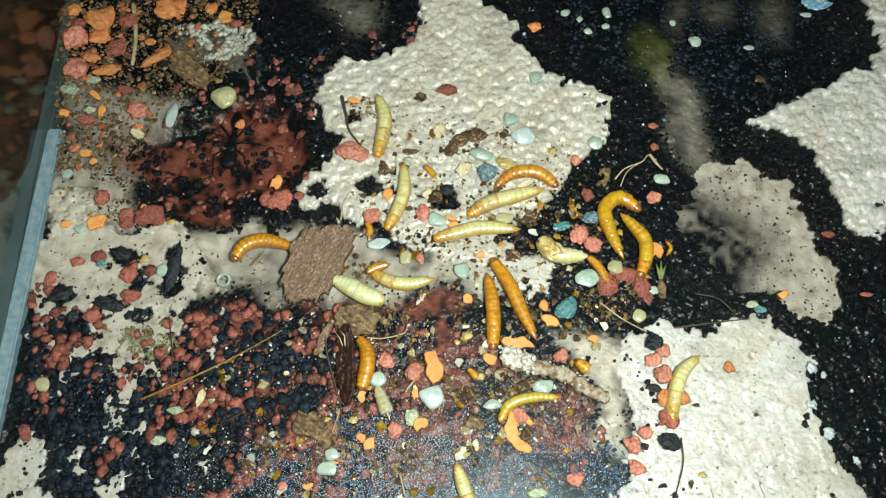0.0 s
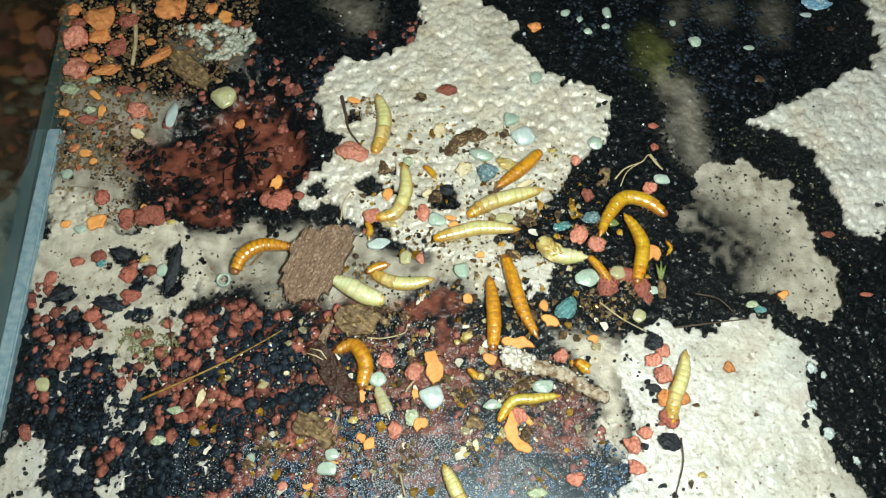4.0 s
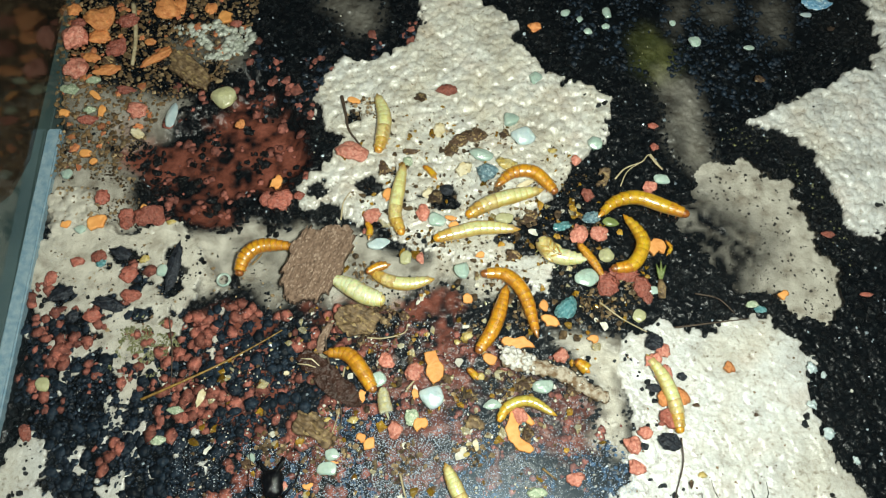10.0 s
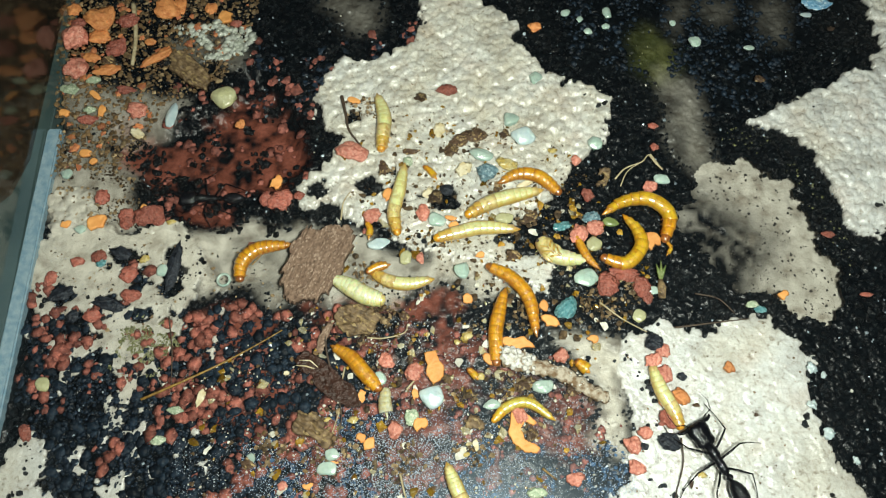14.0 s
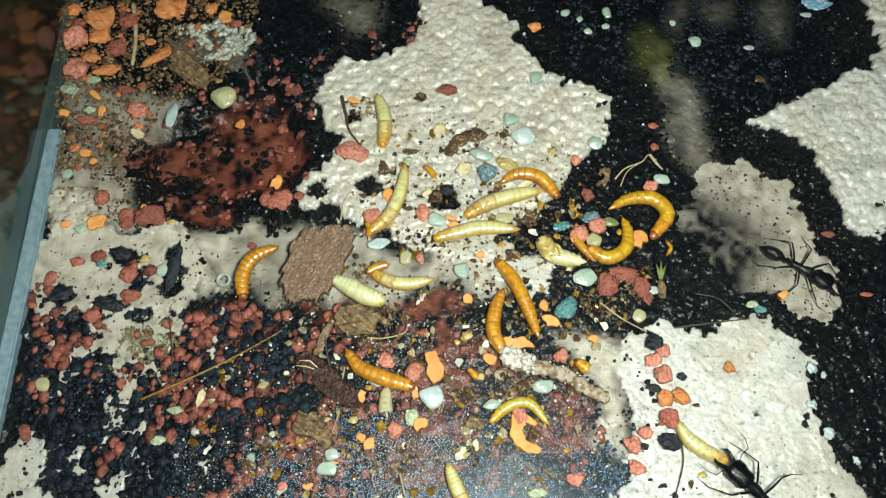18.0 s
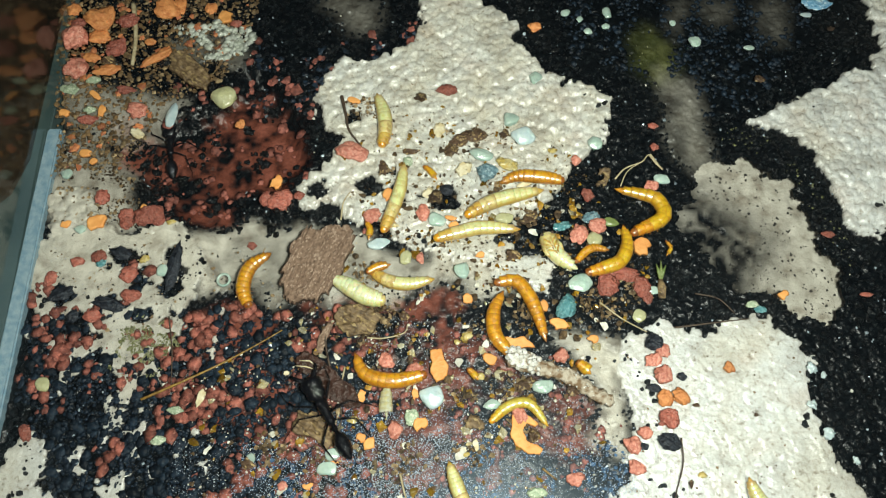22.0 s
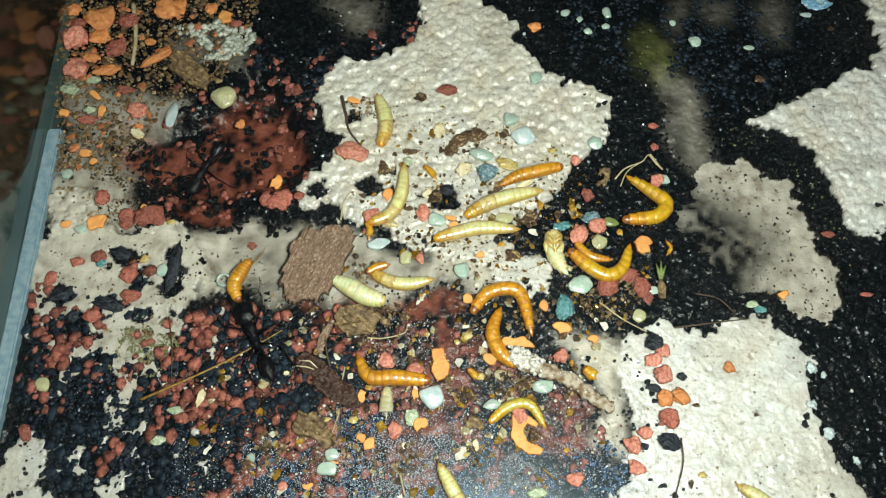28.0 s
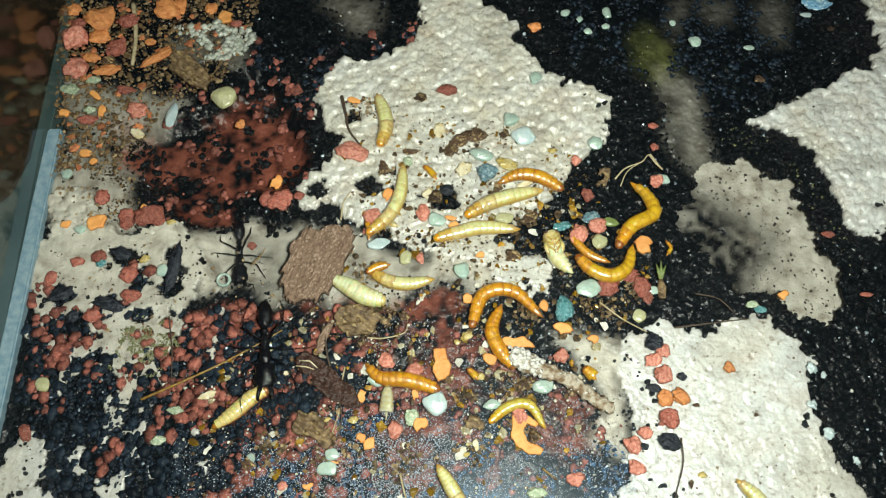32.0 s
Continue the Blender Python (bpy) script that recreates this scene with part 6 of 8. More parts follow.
stalk("root_fibre", [(-5.4, -22.5), (-4.1, -21.0)], 0.2, PALE_FIBRE, "short pale fibre on the sheet", 0.3)


def sprout():
    base = new("sprout")
    x, y = (33.9, -6.6)
    base.location = (x * MM, y * MM, 0)
    tagged(base, "tiny green sprout with a brown soil-covered root", "sprout")
    verts, faces = sweep([Vector((0, -1.8 * MM, 0.5 * MM)), Vector((0.1 * MM, 0, 0.6 * MM)), Vector((0, 1.2 * MM, 0.7 * MM))], [0.55 * MM, 0.7 * MM, 0.35 * MM], 9)
    part("root", mesh_from("root", verts, faces, WOOD), base)
    for k, (dx, dy) in enumerate(((-0.6, 3.6), (0.2, 4.2), (0.9, 3.4))):
        verts, faces = sweep([Vector((0, 0.9 * MM, 0.7 * MM)), Vector((dx * 0.5 * MM, 2.4 * MM, 1.1 * MM)), Vector((dx * MM, dy * MM, 1.3 * MM))], [0.22 * MM, 0.3 * MM, 0.05 * MM], 6)
        part("leaf", mesh_from("leaf", verts, faces, GREEN_SPROUT), base)


sprout()


def bubble():
    verts, faces = [], []
    for i in range(28):
        a = 2 * math.pi * i / 28
        for k in range(10):
            b = 2 * math.pi * k / 10
            r = 0.95 + 0.22 * math.cos(b)
            verts.append((r * math.cos(a) * MM, r * math.sin(a) * MM, (0.22 + 0.22 * math.sin(b)) * MM))
    for i in range(28):
        for k in range(10):
            j, q = (i + 1) % 28, (k + 1) % 10
            faces.append((i * 10 + k, j * 10 + k, j * 10 + q, i * 10 + q))
    ob = new("ring", mesh_from("ring", verts, faces, AQUA))
    x, y = (-34.3, -5.3)
    ob.location = (x * MM, y * MM, 0)
    tagged(ob, "small clear ring of plastic on the sheet", "ring")


bubble()


# ---- larvae ----
def lathe(profile, sides, mat, name, flat=1.0):
    """A round body along x: rings of (x, radius)."""
    verts, faces = [], []
    for x, r in profile:
        for k in range(sides):
            a = 2 * math.pi * k / sides
            verts.append((x, r * math.cos(a), r * math.sin(a) * flat))
    for i in range(len(profile) - 1):
        for k in range(sides):
            j = (k + 1) % sides
            faces.append((i * sides + k, (i + 1) * sides + k, (i + 1) * sides + j, i * sides + j))
    faces.append(tuple(range(sides)))
    n = (len(profile) - 1) * sides
    faces.append(tuple(range(n, n + sides))[::-1])
    return mesh_from(name, verts, faces, mat)


RING = [(-0.66, 0.9), (-0.64, 0.958), (-0.55, 0.98), (-0.35, 0.997), (-0.05, 1.004), (0.25, 0.998), (0.48, 0.985), (0.60, 0.968), (0.665, 0.945), (0.68, 0.9)]
HEAD = [(-0.60, 0.55), (-0.5, 0.84), (-0.2, 0.95), (0.1, 0.92), (0.35, 0.78), (0.52, 0.5), (0.60, 0.15)]
TAIL = [(-0.78, 0.05), (-0.70, 0.16), (-0.50, 0.38), (-0.2, 0.68), (0.15, 0.9), (0.45, 0.95), (0.58, 0.9), (0.6, 0.5)]
FOOT = sweep([Vector((0, 0, 0)), Vector((0.12, 0.40, 0.1)), Vector((0.18, 0.66, -0.4))], [0.16, 0.12, 0.05], 6)
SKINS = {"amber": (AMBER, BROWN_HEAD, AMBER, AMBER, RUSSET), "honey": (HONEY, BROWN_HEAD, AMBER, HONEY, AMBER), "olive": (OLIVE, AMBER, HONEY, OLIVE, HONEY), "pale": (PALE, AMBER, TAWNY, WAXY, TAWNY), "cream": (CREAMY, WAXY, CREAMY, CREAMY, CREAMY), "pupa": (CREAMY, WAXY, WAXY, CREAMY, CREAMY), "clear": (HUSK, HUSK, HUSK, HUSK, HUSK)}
SHAPES = {}


def shapes(skin):
    if skin not in SHAPES:
        body_mat, head_mat, front_mat, mid_mat, tip_mat = SKINS[skin]
        SHAPES[skin] = (lathe(RING, 16, body_mat, "body_ring"), lathe(HEAD, 16, head_mat, "head"), lathe(TAIL, 16, tip_mat, "tail"),
                        mesh_from("foot", FOOT[0], FOOT[1], head_mat), lathe(RING, 16, front_mat, "front_ring"), lathe(RING, 16, mid_mat, "middle_ring"))
    return SHAPES[skin]


LARVAE = []


def blend(rows, t):
    """The outline of a larva's back at time t, between its rows."""
    for (t0, *a), (t1, *b) in zip(rows, rows[1:]):
        if t0 <= t <= t1:
            s = (t - t0) / (t1 - t0)
            s = s * s * (3 - 2 * s)
            return np.array(a) * (1 - s) + np.array(b) * s
    return np.array(rows[-1][1:])


def larva(label, skin, radius, rows, rings=11, head_first=True, lift=0.0, feet=True, taper=0.52, name="larva", rolls=((0, 0.0), (32, 0.0))):
    """A larva in rigid rings. rolls: seconds and the degrees by which it lies turned on its side. rows: seconds, then points along its back in millimetres, from the head to the tail.
    It lies on the sheet; the rings are keyed in motions()."""
    ring, head, tail, foot, front, middle = shapes(skin)
    thing = new(name)
    tagged(thing, label, "larva", "larvae on the sheet")
    n = rings + 2
    pieces = []
    for i in range(n):
        ob = part("head" if i == 0 else "tail" if i == n - 1 else "ring", head if i == 0 else tail if i == n - 1 else front if i <= 2 else middle if i <= 4 or i == n - 2 else ring, thing,
                  "brown glossy head" if i == 0 else "")
        pieces.append(ob)
        if feet and 1 <= i <= 3:
            for side in (1, -1):
                leg = part("foot", foot, ob, "", Matrix.Translation((0, 0.55 * side, -0.65)) @ Matrix.Diagonal((0.7, 0.85 * side, 0.7, 1)))
    LARVAE.append((thing, pieces, radius, rows, taper, lift, rolls))
    place(LARVAE[-1], rows[0][0], True)
    return thing


def place(entry, t, size=False):
    """The poses of a larva's rings at time t, about the middle of its back."""
    thing, pieces, radius, rows, taper, lift, rolls = entry
    lean = float(np.interp(t, [r[0] for r in rolls], [r[1] for r in rolls]))
    pts = blend(rows, t)
    n = len(pieces)
    curve = spline(pts, 2 * n + 1)
    mid = curve[n]
    base = Matrix.Translation((mid[0] * MM, mid[1] * MM, 0))
    length = np.linalg.norm(np.diff(spline(np.array(rows[len(rows) // 2][1:]), 2 * n + 1), axis=0), axis=1).sum()
    poses = []
    for i, ob in enumerate(pieces):
        a, p, b = curve[2 * i], curve[2 * i + 1], curve[2 * i + 2]
        d = a - b
        s = i / (n - 1)
        lead = (0.95, 1.08, 1.08, 1.04) if thing.name.startswith("pupa") else (0.66, 0.80, 0.90, 0.97)
        fat = radius * lead[i] if i < 4 else radius * (1 - taper * max(0.0, (s - 0.55) / 0.45) ** 1.6)
        fat *= 1 + 0.012 * math.sin(i * 2.4 + radius * 90)
        m = pose((p[0] - mid[0]) * MM, (p[1] - mid[1]) * MM, (fat * 0.92 + lift) * MM, lean, 0, math.degrees(math.atan2(d[1], d[0])))
        poses.append(m)
        if size:
            ob.matrix_basis = m
            ob.scale = (1.25 * length / n * MM, fat * MM, fat * 0.92 * MM)
    if size:
        thing.matrix_basis = base
    return base, poses


larva("amber larva lying beside the bark, later dragged by an ant", "amber", 1.18, [
    (0, (-33.0, -2.3), (-31.4, 0.1), (-28.3, 1.1), (-23.6, 0.1)), (3, (-32.6, -4.5), (-31.3, -1.4), (-28.3, 0.3), (-23.8, 0.1)),
    (6, (-33.0, -4.7), (-31.7, -2.0), (-29.2, 0.1), (-23.8, 0.3)), (11, (-31.8, -4.9), (-31.1, -1.8), (-28.7, 0.1), (-23.6, 0.3)),
    (13, (-31.9, -5.4), (-31.5, -2.3), (-29.1, -0.2), (-23.8, 0.6))] + [
    (17, (-30.6, -8.2), (-31.1, -4.7), (-29.5, -1.6), (-25.9, 0.6)), (19, (-31.1, -9.2), (-31.2, -5.2), (-29.9, -2.1), (-26.3, -0.1)),
    (21, (-30.9, -9.3), (-31.4, -6.1), (-30.2, -2.8), (-26.7, -0.7)), (23, (-28.6, -10.7), (-30.4, -8.0), (-30.1, -4.2), (-27.9, -1.2)),
    (25, (-29.1, -10.2), (-30.1, -7.5), (-29.4, -4.7), (-26.3, -2.3)), (27.5, (-31.4, -8.0), (-31.5, -5.6), (-30.4, -3.7), (-28.3, -1.8)),
    (28, (-31.4, -8.9), (-32.3, -6.6), (-31.6, -4.5), (-30.3, -2.0))] + [
    (28.5, (-35.6, -13.1), (-37.4, -12.1), (-39.1, -10.2), (-40.7, -8.0)), (28.8, (-36.4, -14.7), (-38.3, -13.8), (-40.9, -11.9), (-43.3, -9.4)),
    (29.1, (-39.3, -18.0), (-42.1, -17.5), (-45.6, -16.9), (-49.1, -15.2)), (29.5, (-37.9, -13.0), (-38.8, -10.8), (-40.3, -8.0), (-41.8, -5.2)),
    (30, (-32.4, -7.3), (-31.3, -4.2), (-29.7, -1.6), (-27.7, 0.7)), (30.5, (-26.1, -6.6), (-24.3, -5.3), (-21.6, -5.6), (-18.3, -8.0)),
    (30.75, (-25.1, -11.6), (-23.5, -12.5), (-21.9, -14.0), (-20.2, -16.1)), (31, (-24.3, -14.0), (-23.7, -16.9), (-23.7, -19.5), (-23.8, -22.5)),
    (31.5, (-25.9, -20.0), (-27.0, -22.1), (-29.0, -25.4), (-31.1, -28.7)), (32, (-25.7, -22.5), (-27.9, -23.8), (-30.5, -26.2), (-33.4, -28.1))],
    rolls=((0, 0.0), (28, 0.0), (28.5, 20.0), (30, 35.0), (30.5, 50.0), (30.75, 50.0), (31, 65.0), (31.5, 165.0), (32, 180.0)))
larva("pale cream larva half under the bark", "cream", 1.5, [(0, (-9.1, -8.9), (-11.8, -8.2), (-14.3, -6.8), (-17.2, -5.2)), (32, (-8.9, -9.0), (-11.7, -8.4), (-14.3, -6.9), (-17.2, -5.2))], feet=False)
larva("pale yellow dead larva with amber legs", "pale", 1.1, [(0, (-11.0, -4.2), (-8.3, -5.8), (-5.2, -6.2), (-1.6, -5.3)), (32, (-11.0, -4.2), (-8.3, -5.8), (-5.2, -6.2), (-1.6, -5.3))])
larva("pale cream larva on white plaster", "pale", 1.25, [(0, (-11.0, 16.2), (-10.1, 19.9), (-9.9, 23.9), (-11.3, 28.4)), (6, (-11.6, 17.3), (-10.2, 20.2), (-10.0, 24.1), (-11.3, 28.4)),
    (13, (-10.4, 17.2), (-10.1, 20.2), (-10.0, 23.9), (-11.3, 28.4)), (17, (-10.2, 18.2), (-9.8, 20.7), (-10.0, 24.1), (-11.3, 28.4)), (32, (-10.6, 18.4), (-9.6, 21.3), (-9.9, 24.3), (-11.3, 28.4))])
larva("pale yellow larva with a darker head end", "pale", 1.15, [
    (0, (-8.9, 3.3), (-7.3, 6.5), (-6.3, 10.1), (-6.5, 14.8)), (3, (-11.1, 5.0), (-7.7, 5.8), (-6.0, 9.9), (-6.4, 14.8)), (6, (-9.3, 5.2), (-7.0, 6.8), (-6.0, 10.6), (-6.6, 14.8)),
    (9, (-6.8, 2.5), (-7.7, 5.8), (-7.3, 9.9), (-6.7, 14.8)), (13, (-6.4, 2.3), (-7.8, 5.8), (-7.2, 9.9), (-6.4, 14.8)), (17, (-11.7, 2.5), (-8.6, 5.5), (-6.8, 10.1), (-6.3, 14.8)),
    (21, (-11.7, 2.8), (-8.6, 5.5), (-6.8, 10.1), (-6.3, 14.8)), (23, (-7.4, 2.8), (-8.0, 6.2), (-7.2, 10.1), (-6.6, 14.8)), (28, (-11.8, 4.2), (-8.4, 5.8), (-6.7, 9.6), (-6.4, 14.8)),
    (32, (-12.0, 2.4), (-8.6, 5.5), (-6.9, 9.6), (-6.6, 14.8))])
larva("pale yellow larva with brown-tipped head", "pale", 1.3, [(0, (4.2, 5.6), (7.7, 7.6), (11.6, 8.8), (16.2, 10.3)), (18, (3.7, 5.5), (7.6, 7.6), (11.6, 8.9), (16.1, 10.1)), (32, (3.7, 5.5), (7.6, 7.6), (11.6, 8.9), (16.1, 10.1))])
larva("pale yellow larva with amber legs spread", "pale", 1.2, [(0, (-1.3, 1.5), (2.4, 2.4), (6.0, 3.2), (12.0, 3.2)), (32, (-1.3, 1.5), (2.4, 2.4), (6.0, 3.2), (12.0, 3.2))])
larva("amber larva bending beside a cream flake", "amber", 1.15, [
    (0, (18.7, 10.9), (15.4, 13.2), (11.6, 13.0), (8.7, 10.9)), (3, (15.7, 17.5), (14.1, 15.0), (11.6, 12.7), (8.9, 10.9)), (6, (17.4, 16.4), (14.3, 14.6), (11.5, 12.7), (8.9, 10.6)),
    (9, (18.3, 9.7), (14.8, 13.3), (11.4, 13.2), (8.7, 10.9)), (13, (19.1, 9.5), (15.7, 12.4), (12.3, 12.9), (9.3, 11.6))] + [
    (17, (18.9, 9.5), (15.7, 12.4), (12.3, 12.9), (9.5, 11.6)), (19, (18.5, 8.3), (16.0, 12.0), (12.4, 13.0), (9.5, 11.7)), (21, (19.5, 11.0), (15.7, 12.2), (12.2, 12.7), (9.5, 11.6)),
    (23, (20.0, 12.7), (15.8, 12.5), (12.3, 12.4), (9.7, 11.6)), (28, (19.7, 14.5), (15.6, 13.4), (12.2, 12.5), (9.3, 11.1)), (30, (19.8, 14.5), (15.6, 13.4), (12.2, 12.5), (9.3, 11.1)),
    (32, (19.5, 10.3), (15.7, 12.4), (12.3, 12.8), (9.3, 11.6))])
PUPA = larva("cream pupa with folded brown legs and dark eyes", "pupa", 1.35, [(0, (15.4, 1.3), (17.1, -0.9), (19.3, -1.6), (22.8, -1.4)), (17, (15.4, 1.3), (16.9, -1.1), (18.9, -2.0), (22.4, -2.3)),
    (21, (15.6, 1.7), (16.9, -0.4), (18.9, -2.0), (21.9, -2.8)), (23, (17.1, 2.5), (17.2, 0.1), (18.0, -2.0), (19.8, -4.1)), (25, (18.0, 2.6), (17.4, 0.1), (17.7, -2.3), (18.9, -4.5)),
    (32, (17.1, 2.5), (17.4, 0.1), (18.0, -2.0), (20.1, -4.1))], rings=7, taper=0.55, name="pupa")
larva("thin amber larva among pebbles", "amber", 0.72, [(0, (22.9, -1.4), (24.6, -3.6), (26.1, -6.7)), (6, (23.1, -1.4), (24.9, -3.9), (26.6, -6.4)), (11, (21.3, 1.1), (23.1, -1.6), (25.0, -4.7)),
    (13, (21.2, 2.1), (22.9, -1.8), (24.7, -3.6)), (17, (20.5, 3.0), (21.7, 0.1), (23.6, -2.6)), (21, (20.9, -2.8), (23.5, 0.1), (26.2, 0.1)), (25, (20.6, 0.1), (23.1, -1.4), (26.3, -2.0)),
    (30, (21.2, 1.6), (23.4, -1.5), (26.9, -2.0)), (32, (20.3, 2.1), (23.0, -1.1), (26.3, -2.4))], rings=9)
larva("large honey-coloured larva curling on black sand", "honey", 1.22, [
    (0, (31.8, 6.5), (28.7, 8.6), (26.1, 6.5), (26.7, 2.5), (28.3, -1.4)), (3, (35.5, 5.7), (32.8, 7.9), (29.2, 8.4), (26.6, 5.3), (25.2, 1.9)),
    (6, (37.0, 5.5), (33.7, 7.8), (30.1, 8.7), (27.2, 6.8), (24.9, 3.3)), (9, (38.8, 5.2), (35.1, 7.4), (31.2, 8.7), (27.7, 7.9), (24.9, 5.3)),
    (11, (40.2, 6.2), (35.9, 6.9), (31.9, 8.4), (28.2, 7.9), (25.5, 5.8)), (13, (35.7, 0.9), (36.4, 5.5), (33.3, 8.2), (29.1, 7.9), (25.8, 6.0)),
    (17, (33.5, 1.4), (36.0, 5.3), (34.2, 8.4), (30.1, 8.1), (27.1, 6.0))] + [
    (19, (33.1, 1.9), (36.0, 5.6), (34.2, 8.1), (30.6, 8.7), (27.3, 7.9)), (21, (30.2, 2.0), (35.3, 5.0), (34.7, 8.3), (31.6, 9.4), (28.2, 10.1)),
    (23, (30.0, 2.7), (35.1, 5.0), (34.7, 7.9), (32.0, 9.4), (28.9, 10.5)), (25, (29.3, 2.1), (35.1, 5.0), (35.0, 8.5), (32.1, 9.9), (29.1, 12.6)),
    (28, (29.0, 4.8), (34.2, 5.2), (36.0, 7.5), (33.7, 9.9), (30.5, 12.6)), (30, (28.2, 2.7), (32.7, 5.3), (35.3, 7.5), (33.6, 9.9), (30.8, 12.6)),
    (32, (27.7, 0.1), (30.1, 3.5), (33.8, 5.8), (33.1, 9.1), (31.1, 11.3)) ])
larva("honey-coloured larva bending among pebbles", "honey", 1.15, [
    (0, (30.7, -4.9), (31.9, -1.8), (32.0, 1.1), (30.6, 3.5), (28.9, 5.8)), (3, (30.2, -5.6), (31.1, -2.8), (31.8, 0.1), (31.0, 3.0), (29.4, 5.8)),
    (6, (29.8, -7.3), (30.6, -3.5), (30.9, 0.1), (30.3, 3.0), (29.2, 5.8)), (9, (26.6, -5.8), (29.6, -3.7), (31.1, 0.1), (30.5, 3.0), (29.2, 5.7)),
    (11, (26.3, -1.4), (30.0, -2.2), (32.2, 0.6), (31.4, 3.0), (29.4, 5.4)), (13, (25.3, -1.9), (29.1, -2.8), (31.7, 0.1), (31.2, 3.0), (29.2, 5.6)),
    (17, (23.0, 0.1), (26.4, -2.5), (29.4, -0.4), (29.8, 3.0), (29.2, 5.6))] + [
    (19, (22.1, 0.1), (25.2, -1.2), (28.0, -0.4), (29.1, 2.1), (28.8, 4.6)), (21, (22.2, -3.8), (25.0, -3.4), (27.9, -2.3), (29.2, 0.6), (29.0, 3.6)),
    (23, (22.7, -4.7), (25.1, -3.8), (27.9, -2.4), (29.2, 0.6), (28.9, 3.6)), (25, (21.5, -5.0), (25.0, -4.6), (27.9, -2.4), (29.2, 0.6), (29.2, 3.6)),
    (28, (19.9, -0.4), (23.0, -3.5), (25.8, -4.8), (28.1, -3.4), (29.7, 0.5)), (30, (21.3, -4.8), (23.7, -3.6), (26.3, -4.6), (28.7, -2.9), (29.6, 0.3)),
    (32, (21.1, -1.4), (23.2, -3.8), (26.2, -4.9), (28.8, -3.4), (30.1, 0.3))])
larva("amber larva lying across red sand", "amber", 1.15, [
    (0, (7.5, -16.5), (7.7, -12.1), (7.5, -8.4), (6.9, -4.5)), (6, (7.5, -16.7), (7.8, -13.0), (7.7, -9.3), (7.4, -5.1)), (9, (5.0, -16.5), (7.6, -13.1), (8.9, -9.5), (10.1, -6.0)),
    (11, (5.4, -17.5), (7.5, -14.0), (8.9, -10.4), (9.6, -6.9)), (13, (7.7, -19.3), (8.0, -14.0), (8.9, -10.0), (9.7, -6.9)), (17, (9.3, -17.5), (7.7, -14.0), (8.1, -10.2), (9.4, -7.1))] + [
    (21, (9.6, -17.5), (7.7, -14.3), (8.0, -10.2), (9.3, -7.2)), (23, (11.2, -17.4), (8.2, -14.7), (7.5, -11.3), (9.1, -7.9)), (25, (10.3, -17.5), (8.1, -15.3), (7.7, -12.1), (8.9, -8.8)),
    (28, (11.1, -19.1), (8.5, -17.0), (7.5, -13.8), (8.8, -10.1)), (32, (10.7, -19.3), (8.5, -16.7), (7.4, -13.5), (8.9, -9.7))])
larva("amber larva crossing another larva", "amber", 1.12, [
    (0, (7.7, -2.0), (10.2, -6.1), (11.9, -10.2), (14.0, -14.7)), (3, (10.7, -0.6), (10.8, -4.9), (11.9, -10.2), (14.2, -14.5)), (6, (6.6, -3.7), (10.5, -4.6), (12.5, -9.3), (14.4, -14.6)),
    (9, (6.4, -3.6), (10.5, -4.8), (12.9, -8.5), (14.4, -14.5)), (11, (5.7, -5.2), (9.0, -4.7), (12.1, -7.1), (14.2, -14.2)), (13, (6.8, -3.3), (10.8, -5.3), (13.3, -8.5), (14.2, -14.2)),
    (17, (7.4, -2.1), (10.3, -5.3), (12.8, -9.4), (14.2, -14.2))] + [
    (19, (9.5, -2.2), (11.6, -5.7), (12.8, -9.9), (14.8, -14.9)), (21, (8.7, -5.2), (11.8, -5.7), (13.7, -9.9), (15.4, -14.9)), (23, (7.6, -6.6), (11.3, -6.1), (14.2, -9.4), (15.6, -14.9)),
    (25, (7.3, -7.1), (10.4, -5.9), (13.3, -8.0), (14.2, -14.0)), (28, (4.4, -10.8), (7.2, -7.6), (11.7, -7.6), (13.5, -14.2)), (30, (3.9, -10.3), (7.6, -7.6), (11.7, -7.6), (14.9, -11.8)),
    (32, (4.3, -13.1), (6.3, -8.0), (10.8, -7.4), (15.0, -11.2))])
larva("amber larva near a dark leaf scrap", "amber", 1.2, [
    (0, (-12.0, -22.5), (-11.3, -19.5), (-11.4, -16.9), (-12.7, -14.7)), (3, (-12.5, -22.2), (-11.5, -18.7), (-13.2, -15.9), (-16.1, -16.7)), (6, (-10.7, -22.7), (-11.7, -19.3), (-13.8, -16.3), (-16.7, -17.1)),
    (9, (-10.2, -22.8), (-12.1, -19.7), (-14.3, -17.4), (-17.7, -17.2)), (13, (-10.2, -22.7), (-12.1, -20.0), (-13.8, -17.7), (-16.8, -16.1)), (17, (-5.0, -22.2), (-9.9, -20.6), (-12.9, -19.1), (-15.3, -16.1))] + [
    (19, (-3.5, -22.4), (-7.7, -21.4), (-11.8, -19.6), (-13.8, -17.1)), (21, (-2.7, -20.7), (-7.7, -21.4), (-11.7, -20.2), (-13.6, -17.2)), (23, (-2.4, -20.0), (-6.9, -21.4), (-11.2, -20.6), (-12.7, -17.5)),
    (28, (-2.0, -21.3), (-6.9, -20.9), (-10.9, -20.7), (-12.8, -17.5)), (30, (-1.4, -21.9), (-6.1, -20.7), (-10.5, -20.2), (-12.8, -17.5)), (32, (-0.6, -22.6), (-5.2, -21.3), (-9.2, -20.9), (-11.4, -18.9))])
